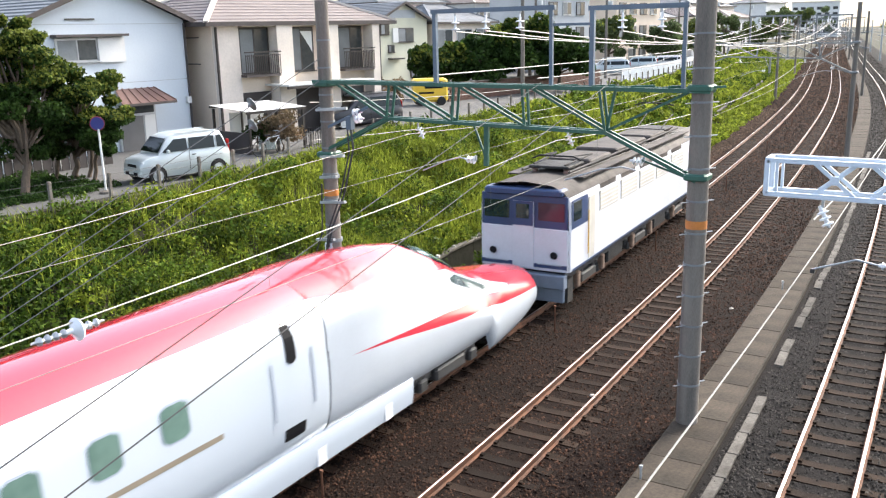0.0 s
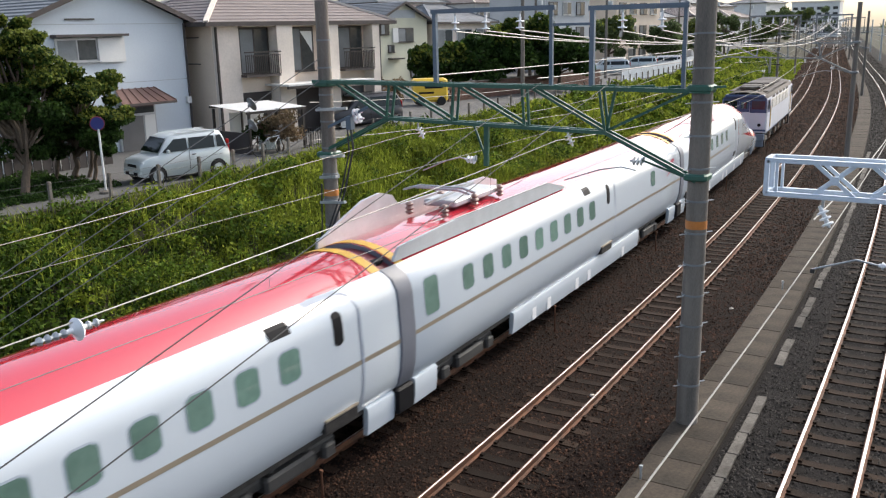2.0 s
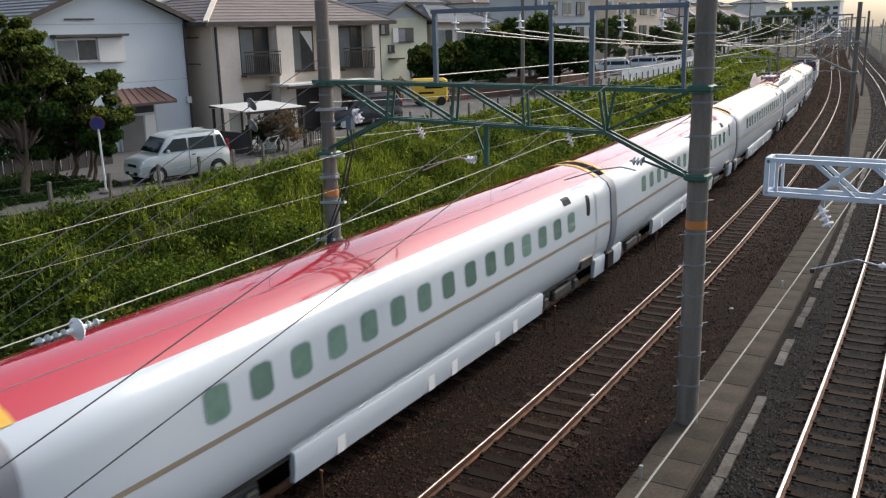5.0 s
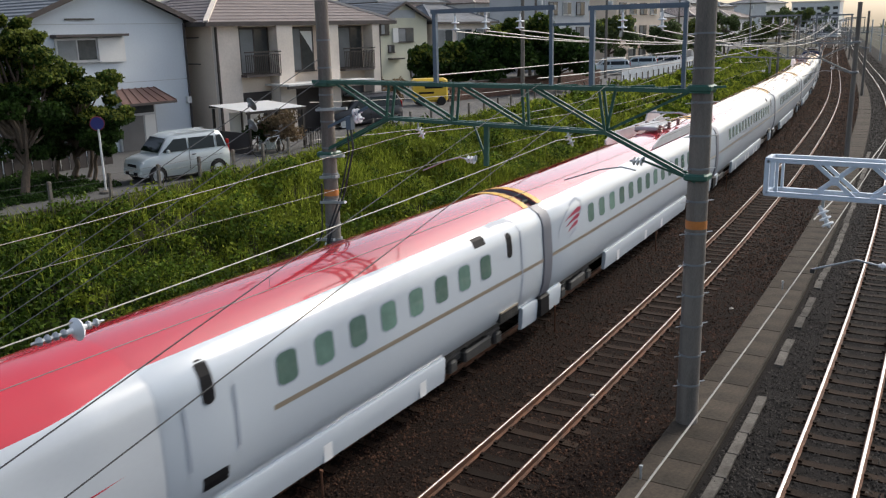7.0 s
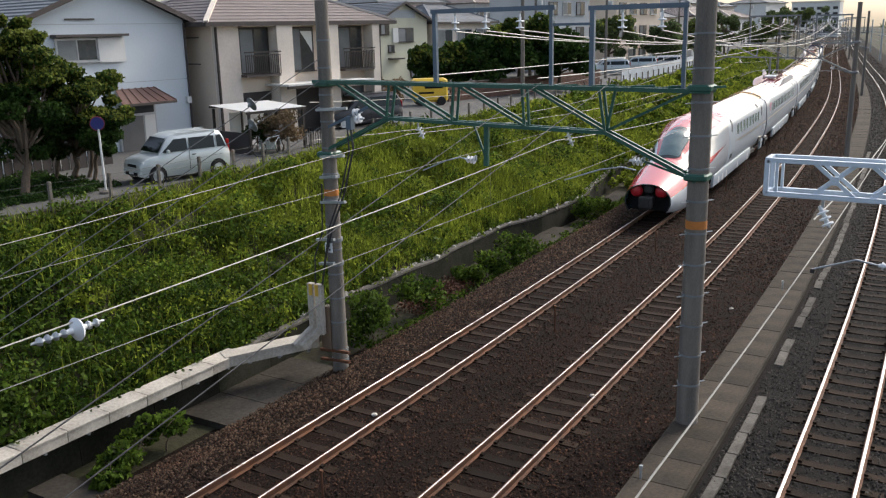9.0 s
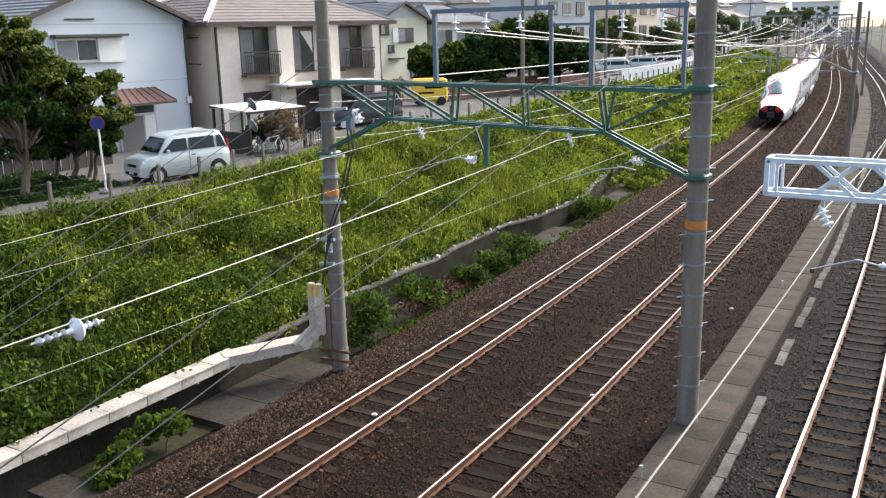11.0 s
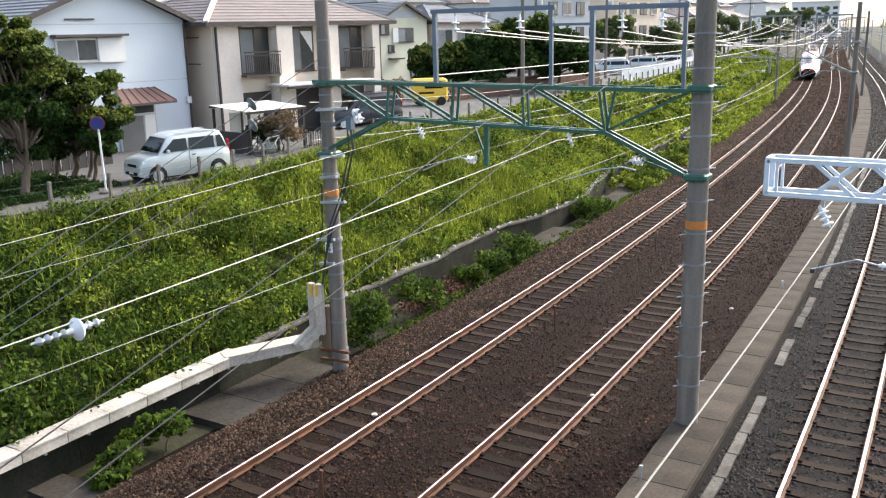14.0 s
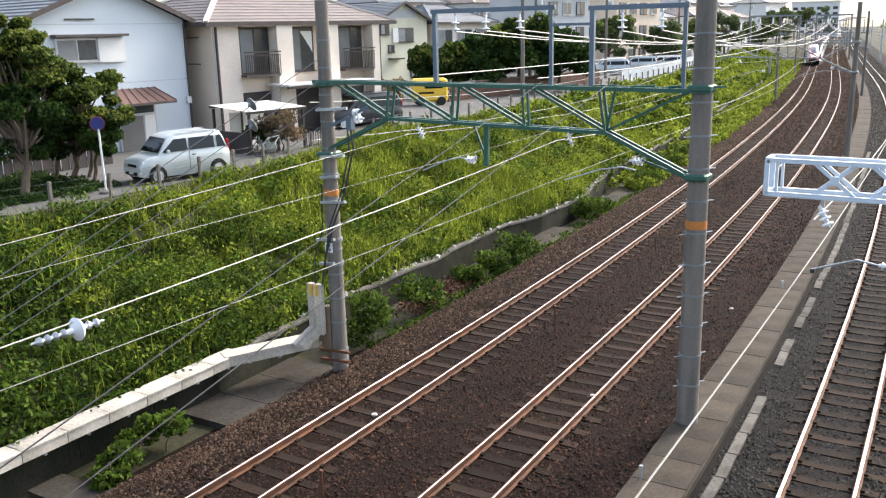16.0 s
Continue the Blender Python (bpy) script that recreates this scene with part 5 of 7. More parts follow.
class House:
    """A house in its own frame: x along the front, y back from it, z up from street level."""

    def __init__(self, label, origin, du, wall, group="houses along the street"):
        a = math.degrees(math.atan2(du[1], du[0]))
        self.t = thing("house", label, "house", group, m=pose(origin[0], origin[1], STREET - 0.02, 0, 0, a))
        self.wall = wall

    # front along +x; the back lies towards +y of the frame, the outside at -y
    def body(self, w, d, h, x0=0.0, y0=0.0, gable=0.0, material=None):
        sh = Shape()
        if gable:
            poly = [(x0, y0, 0), (x0 + w, y0, 0), (x0 + w, y0, h), (x0 + w / 2, y0, h + gable), (x0, y0, h)]
            sh.prism(poly, (0, 0, 0), (0, d, 0))
        else:
            sh.box((x0 + w / 2, y0 + d / 2, h / 2), (w, d, h))
        return part("wall", sh, material or self.wall, self.t)

    def hip(self, w, d, h, rise, ridge, over, material, x0=0.0, y0=0.0):
        A = [(x0 - over, y0 - over, h), (x0 + w + over, y0 - over, h), (x0 + w + over, y0 + d + over, h), (x0 - over, y0 + d + over, h)]
        r0, r1 = x0 + w / 2 - ridge / 2, x0 + w / 2 + ridge / 2
        ym = y0 + d / 2
        sh = Shape()
        # roof in courses, each a little proud of the one below
        n = 14
        low = [Vector(p) for p in A]
        high = [Vector((r0, ym, h + rise)), Vector((r1, ym, h + rise)), Vector((r1, ym, h + rise)), Vector((r0, ym, h + rise))]
        lift = Vector((0, 0, 0.035))
        rings = []
        for i in range(n):
            a = [p.lerp(q, i / n) for p, q in zip(low, high)]
            rings += [a, [p + lift for p in a]]
        sh.loft(rings + [high], closed=True)
        roof = part("roof", sh, material, self.t, "tiled hip roof")
        part("fascia", Shape().box((x0 + w / 2, y0 - over, h - 0.05), (w + 2 * over, 0.06, 0.20)).box((x0 - over, y0 + d / 2, h - 0.05), (0.06, d + 2 * over, 0.20)).box((x0 + w + over, y0 + d / 2, h - 0.05), (0.06, d + 2 * over, 0.20)), TRIM, roof)
        part("soffit", Shape().box((x0 + w / 2, y0 + d / 2, h - 0.06), (w + 2 * over - 0.1, d + 2 * over - 0.1, 0.05)), WHITEPANEL if material is not ROOFBROWN else CREAMWALL, roof)
        for p, q in zip(low, high):
            part("ridge_tiles", Shape().beam(p + Vector((0, 0, 0.06)), q + Vector((0, 0, 0.06)), 0.22, 0.10), CREAMWALL if material is ROOFBROWN else material, roof)
        part("ridge_tiles", Shape().beam(high[0] + Vector((0, 0, 0.06)), high[1] + Vector((0, 0, 0.06)), 0.24, 0.14), material, roof)
        return roof

    def gable_roof(self, w, d, h, rise, over, material, x0=0.0, y0=0.0):
        sh = Shape()
        sl = rise / (w / 2)
        e = w / 2 + over
        line = []
        for i in range(12):
            x = e * (1 - i / 12)
            z = h + rise - sl * x + 0.10
            line += [(-x, z - 0.02), (-x, z + 0.03)]
        line += [(0, h + rise + 0.12)] + [(-x, z) for x, z in line[::-1]]
        sh.loft([[(x0 + w / 2 + x, y, z) for x, z in line] for y in (y0 + d + over, y0 - over)])
        roof = part("roof", sh, material, self.t, "tiled gable roof")
        for k in (-1, 1):
            e = w / 2 + over
            part("bargeboard", Shape().beam((x0 + w / 2, y0 - over, h + rise + 0.02), (x0 + w / 2 + k * e, y0 - over, h + rise - sl * e + 0.02), 0.05, 0.20), TRIM, roof)
            part("gutter", Shape().tube([(x0 + w / 2 + k * e, y0 - over, h - sl * over), (x0 + w / 2 + k * e, y0 + d + over, h - sl * over)], 0.06, 6), TRIM, roof)
        return roof

    def window(self, x, z, w, h, frame=None, y=0.0, mullions=1, curtain=True, label=""):
        frame = frame or FRAMEDARK
        p = part("window", Shape().box((x + w / 2, y - 0.03, z + h / 2), (w + 0.12, 0.10, h + 0.12)), frame, self.t, label)
        n = mullions + 1
        for i in range(n):
            cx = x + w * (i + 0.5) / n
            part("pane", Shape().box((cx, y - 0.085 - 0.012 * (i % 2), z + h / 2), (w / n - 0.05, 0.02, h - 0.06)), CURTAIN if curtain and i % 2 == 0 else PANE, p)
            part("sash", Shape().box((cx + w / n / 2 - 0.02, y - 0.10, z + h / 2), (0.05, 0.03, h)), frame, p)
        part("sill", Shape().box((x + w / 2, y - 0.10, z - 0.06), (w + 0.2, 0.16, 0.05)), frame, p)
        return p

    def plain(self, name, c, size, material, label="", bevel=0.0):
        return part(name, Shape().box(c, size, bevel=bevel), material, self.t, label)


def rail_balcony(H, x, z, w, d, y=0.0):
    b = part("balcony", Shape().box((x + w / 2, y - d / 2, z), (w, d, 0.12)), TRIM, H.t, "dark railed balcony")
    part("top_rail", Shape().box((x + w / 2, y - d, z + 1.08), (w + 0.1, 0.06, 0.06)), FRAMEDARK, b)
    part("top_rail", Shape().box((x + w / 2, y - d, z + 0.92), (w, 0.04, 0.04)), FRAMEDARK, b)
    n = int(w / 0.11)
    for i in range(n + 1):
        part("baluster", Shape().box((x + w * i / n, y - d, z + 0.5), (0.025, 0.025, 0.95)), FRAMEDARK, b)


def house_one():
    H = House("pale blue-grey two-storey house with a gable roof", (-21.5, 20.7), (0.08, 0.997), BLUEWALL)
    # flipped frame: outside is towards the tracks
    W = 7.7
    H.body(W, 8.0, 5.55, gable=1.55, y0=0.0)
    H.gable_roof(W, 8.0, 5.55, 1.55, 0.5, ROOFBLUE)
    H.window(1.45, 3.95, 1.75, 0.85, FRAMEGREY, label="sliding aluminium window")
    H.plain("shutter_box", (3.85, -0.10, 4.35), (1.25, 0.12, 1.0), WHITEPANEL, "white shutter box")
    H.plain("window_hood", (2.9, -0.22, 4.95), (3.3, 0.45, 0.10), TRIM, "thin dark hood over a window")
    H.plain("seam", (W / 2, -0.004, 2.95), (W, 0.012, 0.03), GREYWALL)
    H.plain("seam", (W / 2, -0.004, 5.4), (W - 0.6, 0.012, 0.03), GREYWALL)
    H.plain("vent", (2.6, -0.04, 5.6), (1.3, 0.06, 0.06), FRAMEDARK)
    aw = part("awning", Shape().prism([(3.5, -1.0, 2.05), (6.2, -1.0, 2.05), (5.8, 0.0, 2.62), (3.9, 0.0, 2.62)], (0, 0, 0), (0, 0, 0.06)), ROOFRED, H.t, "red-brown metal awning over a door")
    for i in range(7):
        part("awning_seam", Shape().beam((3.5 + i * 0.45, -1.0, 2.13), (3.9 + i * 0.317, 0.0, 2.70), 0.05, 0.04), ROOFRED, aw)
    part("awning_edge", Shape().box((4.85, -1.0, 2.05), (2.75, 0.05, 0.10)), TRIM, aw)
    H.plain("door_frame", (4.75, -0.06, 1.0), (1.9, 0.12, 2.05), FRAMEGREY, "aluminium entrance frame")
    H.plain("door_panel", (4.45, -0.13, 0.75), (1.1, 0.04, 1.5), GREYDOOR, "grey sliding door")
    H.plain("door_panel", (5.35, -0.13, 0.75), (0.55, 0.04, 1.5), WHITEPANEL)
    H.plain("transom", (4.75, -0.13, 1.78), (1.7, 0.04, 0.34), PANE)
    H.plain("downpipe", (W - 0.03, -0.06, 2.7), (0.07, 0.07, 5.4), TRIM)
    H.plain("downpipe", (0.1, -0.06, 2.7), (0.07, 0.07, 5.4), WHITEPANEL)
    H.window(0.3, 0.5, 1.6, 1.3, FRAMEDARK, curtain=False)
    H.plain("vent_cap", (W - 0.15, -0.12, 2.0), (0.22, 0.14, 0.3), WHITEPANEL)
    # the near side
    H.window(-0.02, 3.6, 0.1, 0.1)
    for k, (w, h) in enumerate(((0.55, 0.62), (0.8, 0.62))):
        a = thing("air_conditioner", "white outdoor air-conditioning unit beside a house wall", "air conditioner", m=pose(-19.6 + k * 0.3, 18.6 + k * 1.2, STREET, 0, 0, 84))
        part("casing", Shape().box((0, 0, 0.36), (0.8, 0.3, 0.6), bevel=0.02), WHITEPANEL, a)
        part("grille", Shape().lathe([(0.24, 0), (0.24, 0.02), (0.05, 0.03)], Matrix.Translation((0.1, -0.15, 0.36)) @ pose(0, 0, 0, 90, 0, 0), 16), GREYDOOR, a)
        part("foot", Shape().box((0, 0, 0.03), (0.7, 0.3, 0.06)), FRAMEDARK, a)


def house_two():
    H = House("beige two-storey house with balconies and a brown hip roof", (-19.9, 29.1), (0.17, 0.985), BEIGEWALL)
    W, D = 10.5, 8.5
    H.body(W, D, 5.35)
    H.hip(W, D, 5.38, 2.1, 3.0, 0.75, ROOFBROWN)
    for x, w in ((0.02, 1.25), (3.15, 0.95), (9.45, 0.5), (6.3, 0.75)):
        H.plain("pillar", (x + w / 2, -0.36 if x > 0.1 else -0.15, 2.7 if x > 0.1 else 2.65), (w, 0.72 if x > 0.1 else 0.3, 5.3), CREAMWALL, "cream rendered pillar")
    for x, w in ((1.45, 1.6), (4.35, 1.5), (7.6, 1.6)):
        H.window(x, 3.05, w, 2.05, FRAMEDARK, label="tall sliding window", mullions=1)
        H.plain("lintel", (x + w / 2, -0.3, 5.25), (w + 0.3, 0.5, 0.12), CREAMWALL)
    rail_balcony(H, 1.25, 2.95, 2.0, 0.75)
    rail_balcony(H, 7.4, 2.95, 2.1, 0.75)
    # the curtain drawn aside in the middle window
    part("drawn_curtain", Shape().prism([(5.05, -0.13, 4.95), (5.78, -0.13, 4.95), (5.78, -0.13, 3.9), (5.6, -0.13, 4.2)], (0, 0, 0), (0, 0.01, 0)), WHITEPANEL, H.t, "white drawn curtain")
    # porch roof and dark entrances
    H.plain("porch_roof", (5.6, -0.9, 2.45), (5.6, 1.8, 0.10), WHITEPANEL, "pale flat porch roof")
    H.plain("porch_beam", (5.6, -1.75, 2.35), (5.6, 0.1, 0.14), FRAMEDARK)
    H.plain("entrance", (2.2, -0.05, 1.1), (1.7, 0.1, 2.1), DARKWOOD, "dark entrance")
    H.plain("entrance", (5.3, -0.05, 1.1), (1.9, 0.1, 2.1), DARKWOOD, "dark entrance")
    H.window(7.7, 0.5, 1.5, 1.5, FRAMEDARK, curtain=False)
    H.plain("downpipe", (0.0, -0.34, 2.6), (0.09, 0.09, 5.2), FRAMEDARK, "dark downpipe")
    H.plain("downpipe", (W + 0.05, -0.1, 2.6), (0.09, 0.09, 5.2), FRAMEDARK)
    for z in (4.75, 3.55):
        part("vent_pipe", Shape().box((-0.03, 1.6, z), (0.05, 1.1, 0.05)), FRAMEDARK, H.t)
    part("meter_box", Shape().box((-0.1, 2.4, 1.6), (0.2, 0.3, 0.45), bevel=0.02), WHITEPANEL, H.t)
    # carport with a pale sheet roof
    c = thing("carport", "small carport with a white corrugated roof on dark posts", "carport", m=pose(-15.9, 27.6, STREET, 0, 0, 80))
    part("roof_sheet", Shape().loft([[(x, y, 1.86 + 0.06 * y + 0.012 * math.sin(i * 2.1)) for i, x in enumerate(np.linspace(-1.55, 1.55, 60))] for y in (-1.35, 1.35)]), WHITEPANEL, c, "white corrugated sheet")
    for y, z in ((-1.3, 1.72), (1.3, 1.88)):
        part("roof_frame", Shape().box((0, y, z), (3.1, 0.08, 0.10)), FRAMEDARK, c)
    for x in (-1.4, 0.0, 1.4):
        for y in (-1.25, 1.25):
            part("post", Shape().box((x, y, 0.9), (0.09, 0.09, 1.8)), FRAMEDARK, c)
    part("back_panel", Shape().box((0.3, 1.27, 0.8), (1.8, 0.05, 1.5)), WHITEPANEL, c)
    part("side_screen", Shape().box((-1.45, 0, 0.45), (0.05, 2.5, 0.9)), DARKWOOD, c)
    w = thing("washing_machine", "pale blue-white box standing under a carport", "appliance", m=pose(-15.6, 27.7, STREET, 0, 0, 60))
    part("casing", Shape().box((0, 0, 0.5), (0.6, 0.6, 1.0), bevel=0.05), mat("pale blue enamel", (0.55, 0.66, 0.66), 0.4), w)
    part("lid", Shape().box((0, 0, 1.02), (0.55, 0.55, 0.05), bevel=0.02), WHITEPANEL, w)


def house_three():
    H = House("pale yellow-green two-storey house with a grey gable roof", (-37.3, 65.8), (0.17, 0.985), YELLOWWALL)
    H.body(6.6, 8, 5.9, gable=1.5)
    H.gable_roof(6.6, 8, 5.9, 1.5, 0.5, ROOFBLUE)
    H.plain("gable_panel", (3.3, -0.02, 6.4), (3.4, 0.03, 0.7), GREYWALL)
    H.window(2.6, 3.9, 2.0, 1.2, FRAMEDARK, curtain=True)
    H.plain("shutter_box", (2.2, -0.1, 4.5), (0.7, 0.1, 1.3), WHITEPANEL)
    H.window(1.3, 3.0, 0.7, 0.6, FRAMEDARK)
    H.plain("awning", (2.0, -0.3, 2.4), (1.6, 0.7, 0.12), FRAMEDARK, "dark awning")
    H.window(0.4, 4.6, 1.0, 0.9, FRAMEDARK)
    H.window(4.2, 0.6, 1.6, 1.6, FRAMEDARK)
    K = House("cream two-storey house behind a street", (-36.2, 73.5), (0.17, 0.985), CREAMWALL)
    K.body(9, 8, 5.6)
    K.hip(9, 8, 5.6, 1.8, 3, 0.6, ROOFBLUE)
    for x in (0.5, 3.5, 6.5):
        K.window(x, 3.2, 2.2, 1.7, FRAMEGREY)
    K.plain("porch", (4.5, -0.5, 2.5), (9, 1.0, 0.12), FRAMEGREY)
    for x in (0.8, 4.2, 6.8):
        K.window(x, 0.6, 1.7, 1.6, FRAMEGREY)


house_one()
house_two()
house_three()

FAR = [  # origin, width, depth, height, roof, wall
    ((-44, 52), 9, 8, 5.6, ROOFBLUE, GREYWALL), ((-46, 84), 9, 8, 6.0, ROOFBROWN, BEIGEWALL), ((-33, 92), 9, 8, 8.8, ROOFBLUE, GREYWALL), ((-30, 106), 11, 9, 8.9, ROOFBLUE, BEIGEWALL),
    ((-42, 118), 12, 9, 7.0, ROOFBROWN, CREAMWALL), ((-34, 128), 9, 8, 6.0, ROOFBLUE, BEIGEWALL), ((-31, 142), 10, 8, 6.2, ROOFBROWN, WHITEPANEL), ((-37, 160), 12, 9, 8.5, ROOFBLUE, CREAMWALL),
    ((-45, 180), 14, 10, 9.0, ROOFBLUE, GREYWALL), ((-41, 205), 12, 9, 6.2, ROOFBROWN, WHITEPANEL), ((-55, 240), 14, 10, 9.5, ROOFBLUE, CREAMWALL), ((-52, 290), 16, 12, 11, ROOFBLUE, WHITEPANEL),
    ((-62, 100), 14, 10, 8.8, ROOFBLUE, WHITEPANEL), ((-64, 130), 14, 10, 9.2, ROOFBROWN, GREYWALL), ((-70, 165), 16, 12, 10.5, ROOFBLUE, CREAMWALL), ((-48, 36), 9, 8, 6.0, ROOFBROWN, CREAMWALL), ((-50, 66), 10, 8, 6.2, ROOFBLUE, WHITEPANEL)]


def far_houses():
    for (o, w, d, h, roof, wall) in FAR:
        H = House("distant two-storey house with tiled roof among trees", o, (0.17, 0.985), wall, "distant houses")
        H.body(w, d, h)
        H.hip(w, d, h, 1.8, w * 0.35, 0.55, roof)
        n = int(w / 2.6)
        for z in ([0.7, 3.5] if h < 8 else [0.7, 3.5, 6.3]):
            for i in range(n):
                H.window(0.6 + i * (w - 0.6) / n, z, 1.6, 1.35, FRAMEGREY if i % 2 else FRAMEDARK)
        part("end_window", Shape().box((-0.02, d * 0.4, 4.2), (0.08, 1.4, 1.2)), PANE, H.t)
    # apartment blocks far down the line
    for o, w, d, h in (((24, 560), 30, 14, 30), ((60, 640), 26, 14, 24), ((-75, 520), 24, 12, 18), ((-120, 430), 40, 14, 14)):
        t = thing("apartment_building", "pale apartment block far beyond the railway", "building", "distant buildings", m=pose(o[0], o[1], 0))
        part("wall", Shape().box((0, 0, h / 2), (w, d, h)), WHITEPANEL, t)
        part("roof", Shape().box((0, 0, h + 0.4), (w + 0.6, d + 0.6, 0.8)), CREAMWALL, t)
        for z in range(1, int(h / 3)):
            for i in range(int(w / 4)):
                part("window", Shape().box((-w / 2 + 2 + i * 4, -d / 2 - 0.02, z * 3), (2.4, 0.1, 1.5)), PANE, t)


far_houses()

# ---- plants ----
LIGHTWEED = leaf_mat("yellow-green weed leaf", (0.235, 0.28, 0.034), (0.115, 0.155, 0.018), 0.45, 0.6, 0.55)
# Tree shade on the near bank put into this darker leaf colour.
SHADEWEED = leaf_mat("weed leaf darkened as shade", (0.060, 0.105, 0.014), (0.018, 0.040, 0.006), 0.6, 0.75)
RNG = np.random.default_rng(7)


def leaf_cloud(name, C, size, material, droop=0.3, long=1.6):
    """Many small pointed leaves with their middles at C; size per leaf."""
    n = len(C)
    d = RNG.normal(size=(n, 3))
    d[:, 2] -= droop
    d /= np.linalg.norm(d, axis=1)[:, None]
    r = RNG.normal(size=(n, 3))
    u = np.cross(d, r)
    u /= np.linalg.norm(u, axis=1)[:, None]
    size = np.broadcast_to(size, n)[:, None]
    V = np.stack([C - d * size * long / 2, C + u * size / 2 + d * size * 0.1, C + d * size * long / 2, C - u * size / 2 + d * size * 0.1], 1).reshape(-1, 3)
    return cloud(name, V, np.arange(4 * n).reshape(-1, 4), material)


def clumps(centres, radii, per, squash=0.75):
    """Points over uneven balls: dense at the skin, thin inside."""
    out = []
    for c, r in zip(centres, radii):
        d = RNG.normal(size=(per, 3))
        d /= np.linalg.norm(d, axis=1)[:, None]
        q = r * (0.55 + 0.5 * RNG.random(per) ** 0.6)
        q *= 1 + 0.25 * np.sin(5 * d[:, 0] + 3 * d[:, 1] + c[0]) * np.cos(4 * d[:, 2] + c[1])
        p = d * q[:, None]
        p[:, 2] *= squash
        out.append(np.asarray(c) + p)
    return np.concatenate(out)


def branches(base, top, r0, limbs, seed):
    rg = random.Random(seed)
    base, top = Vector(base), Vector(top)
    k = Shape()
    pts = [base.lerp(top, i / 6) + Vector((rg.uniform(-0.06, 0.06), rg.uniform(-0.06, 0.06), 0)) * (i > 0) for i in range(7)]
    k.tube([base - Vector((0, 0, 0.15)), base + Vector((0, 0, 0.05))] + pts[1:], r0, 9, r0 * 0.5)
    for e in limbs:
        st = pts[rg.randint(3, 6)]
        e = Vector(e)
        mid = st.lerp(e, 0.5) + Vector((rg.uniform(-0.2, 0.2), rg.uniform(-0.2, 0.2), 0.15))
        k.tube([st, mid, e], r0 * 0.42, 6, r0 * 0.12)
    return k


def tree(label, base, top, r0, crown, per, size, material, seed, second=None, squash=0.75, group="trees by the street"):
    """crown: (x, y, z, radius) of each clump."""
    t = thing("tree", label, "tree", group)
    part("trunk", branches(base, top, r0, [c[:3] for c in crown], seed), BARK, t, "brown trunk with limbs", smooth=True)
    P = clumps([c[:3] for c in crown], [c[3] for c in crown], per, squash)
    part("crown", leaf_cloud("crown", P, RNG.uniform(0.7, 1.3, len(P)) * size, material), material, t, "uneven leafy crown")
    # Upper leaves coloured yellower to give sunlight on the crown.
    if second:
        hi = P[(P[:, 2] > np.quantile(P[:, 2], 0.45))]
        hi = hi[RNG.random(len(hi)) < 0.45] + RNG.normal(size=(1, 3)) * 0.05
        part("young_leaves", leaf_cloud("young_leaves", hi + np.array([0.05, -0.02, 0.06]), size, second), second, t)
    return t


def ball_crown(c, r, n, k, seed):
    rg = random.Random(seed)
    out = []
    for i in range(n):
        a, z, q = rg.uniform(0, 6.28), rg.uniform(-0.75, 0.9), rg.uniform(0.45, 1.0)
        w = math.sqrt(max(1 - z * z, 0.05))
        out.append((c[0] + r[0] * q * w * math.cos(a), c[1] + r[1] * q * w * math.sin(a), c[2] + r[2] * z * q ** 0.5, k * rg.uniform(0.6, 1.2)))
    return out


tree("dense dark evergreen tree with tips coloured as sunlit beside a street", (-14.62, 15.73, STREET), (-14.8, 16.2, 5.0), 0.16, ball_crown((-16.0, 16.1, 6.35), (1.9, 1.9, 2.6), 84, 0.50, 1), 560, 0.085, TREELEAF, 1, YELLOWLEAF, squash=0.6)
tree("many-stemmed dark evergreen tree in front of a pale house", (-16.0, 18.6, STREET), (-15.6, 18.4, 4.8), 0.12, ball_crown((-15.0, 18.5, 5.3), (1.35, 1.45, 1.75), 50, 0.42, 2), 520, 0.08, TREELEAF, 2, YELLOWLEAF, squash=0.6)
for k, (x, y) in enumerate(((-16.6, 18.2), (-15.6, 19.0), (-16.3, 19.3))):
    tree("slender evergreen stem among others", (x, y, STREET), (x + 0.6, y + 0.1, 5.2), 0.08, ball_crown((x + 0.4, y, 5.1), (0.6, 0.6, 0.5), 5, 0.4, 20 + k), 500, 0.08, TREELEAF, 30 + k)
# shrubs by the beige house
tree("half-dry brown shrub beside a carport", (-14.4, 27.3, STREET), (-14.4, 27.3, 4.0), 0.05, ball_crown((-14.4, 27.3, 4.1), (0.8, 0.8, 0.65), 12, 0.35, 5), 420, 0.06, DRYLEAF, 5, group="shrubs")
tree("small dark green shrub beside a carport", (-15.5, 27.0, STREET), (-15.5, 27.0, 3.8), 0.04, ball_crown((-15.5, 27.0, 3.9), (0.5, 0.5, 0.5), 8, 0.3, 6), 420, 0.06, TREELEAF, 6, group="shrubs")
tree("half-dry brown shrub beside a parking place", (-18.5, 40.3, STREET), (-18.5, 40.3, 4.4), 0.07, ball_crown((-18.5, 40.3, 4.7), (1.3, 1.3, 1.0), 16, 0.5, 7), 500, 0.08, DRYLEAF, 7, group="shrubs")
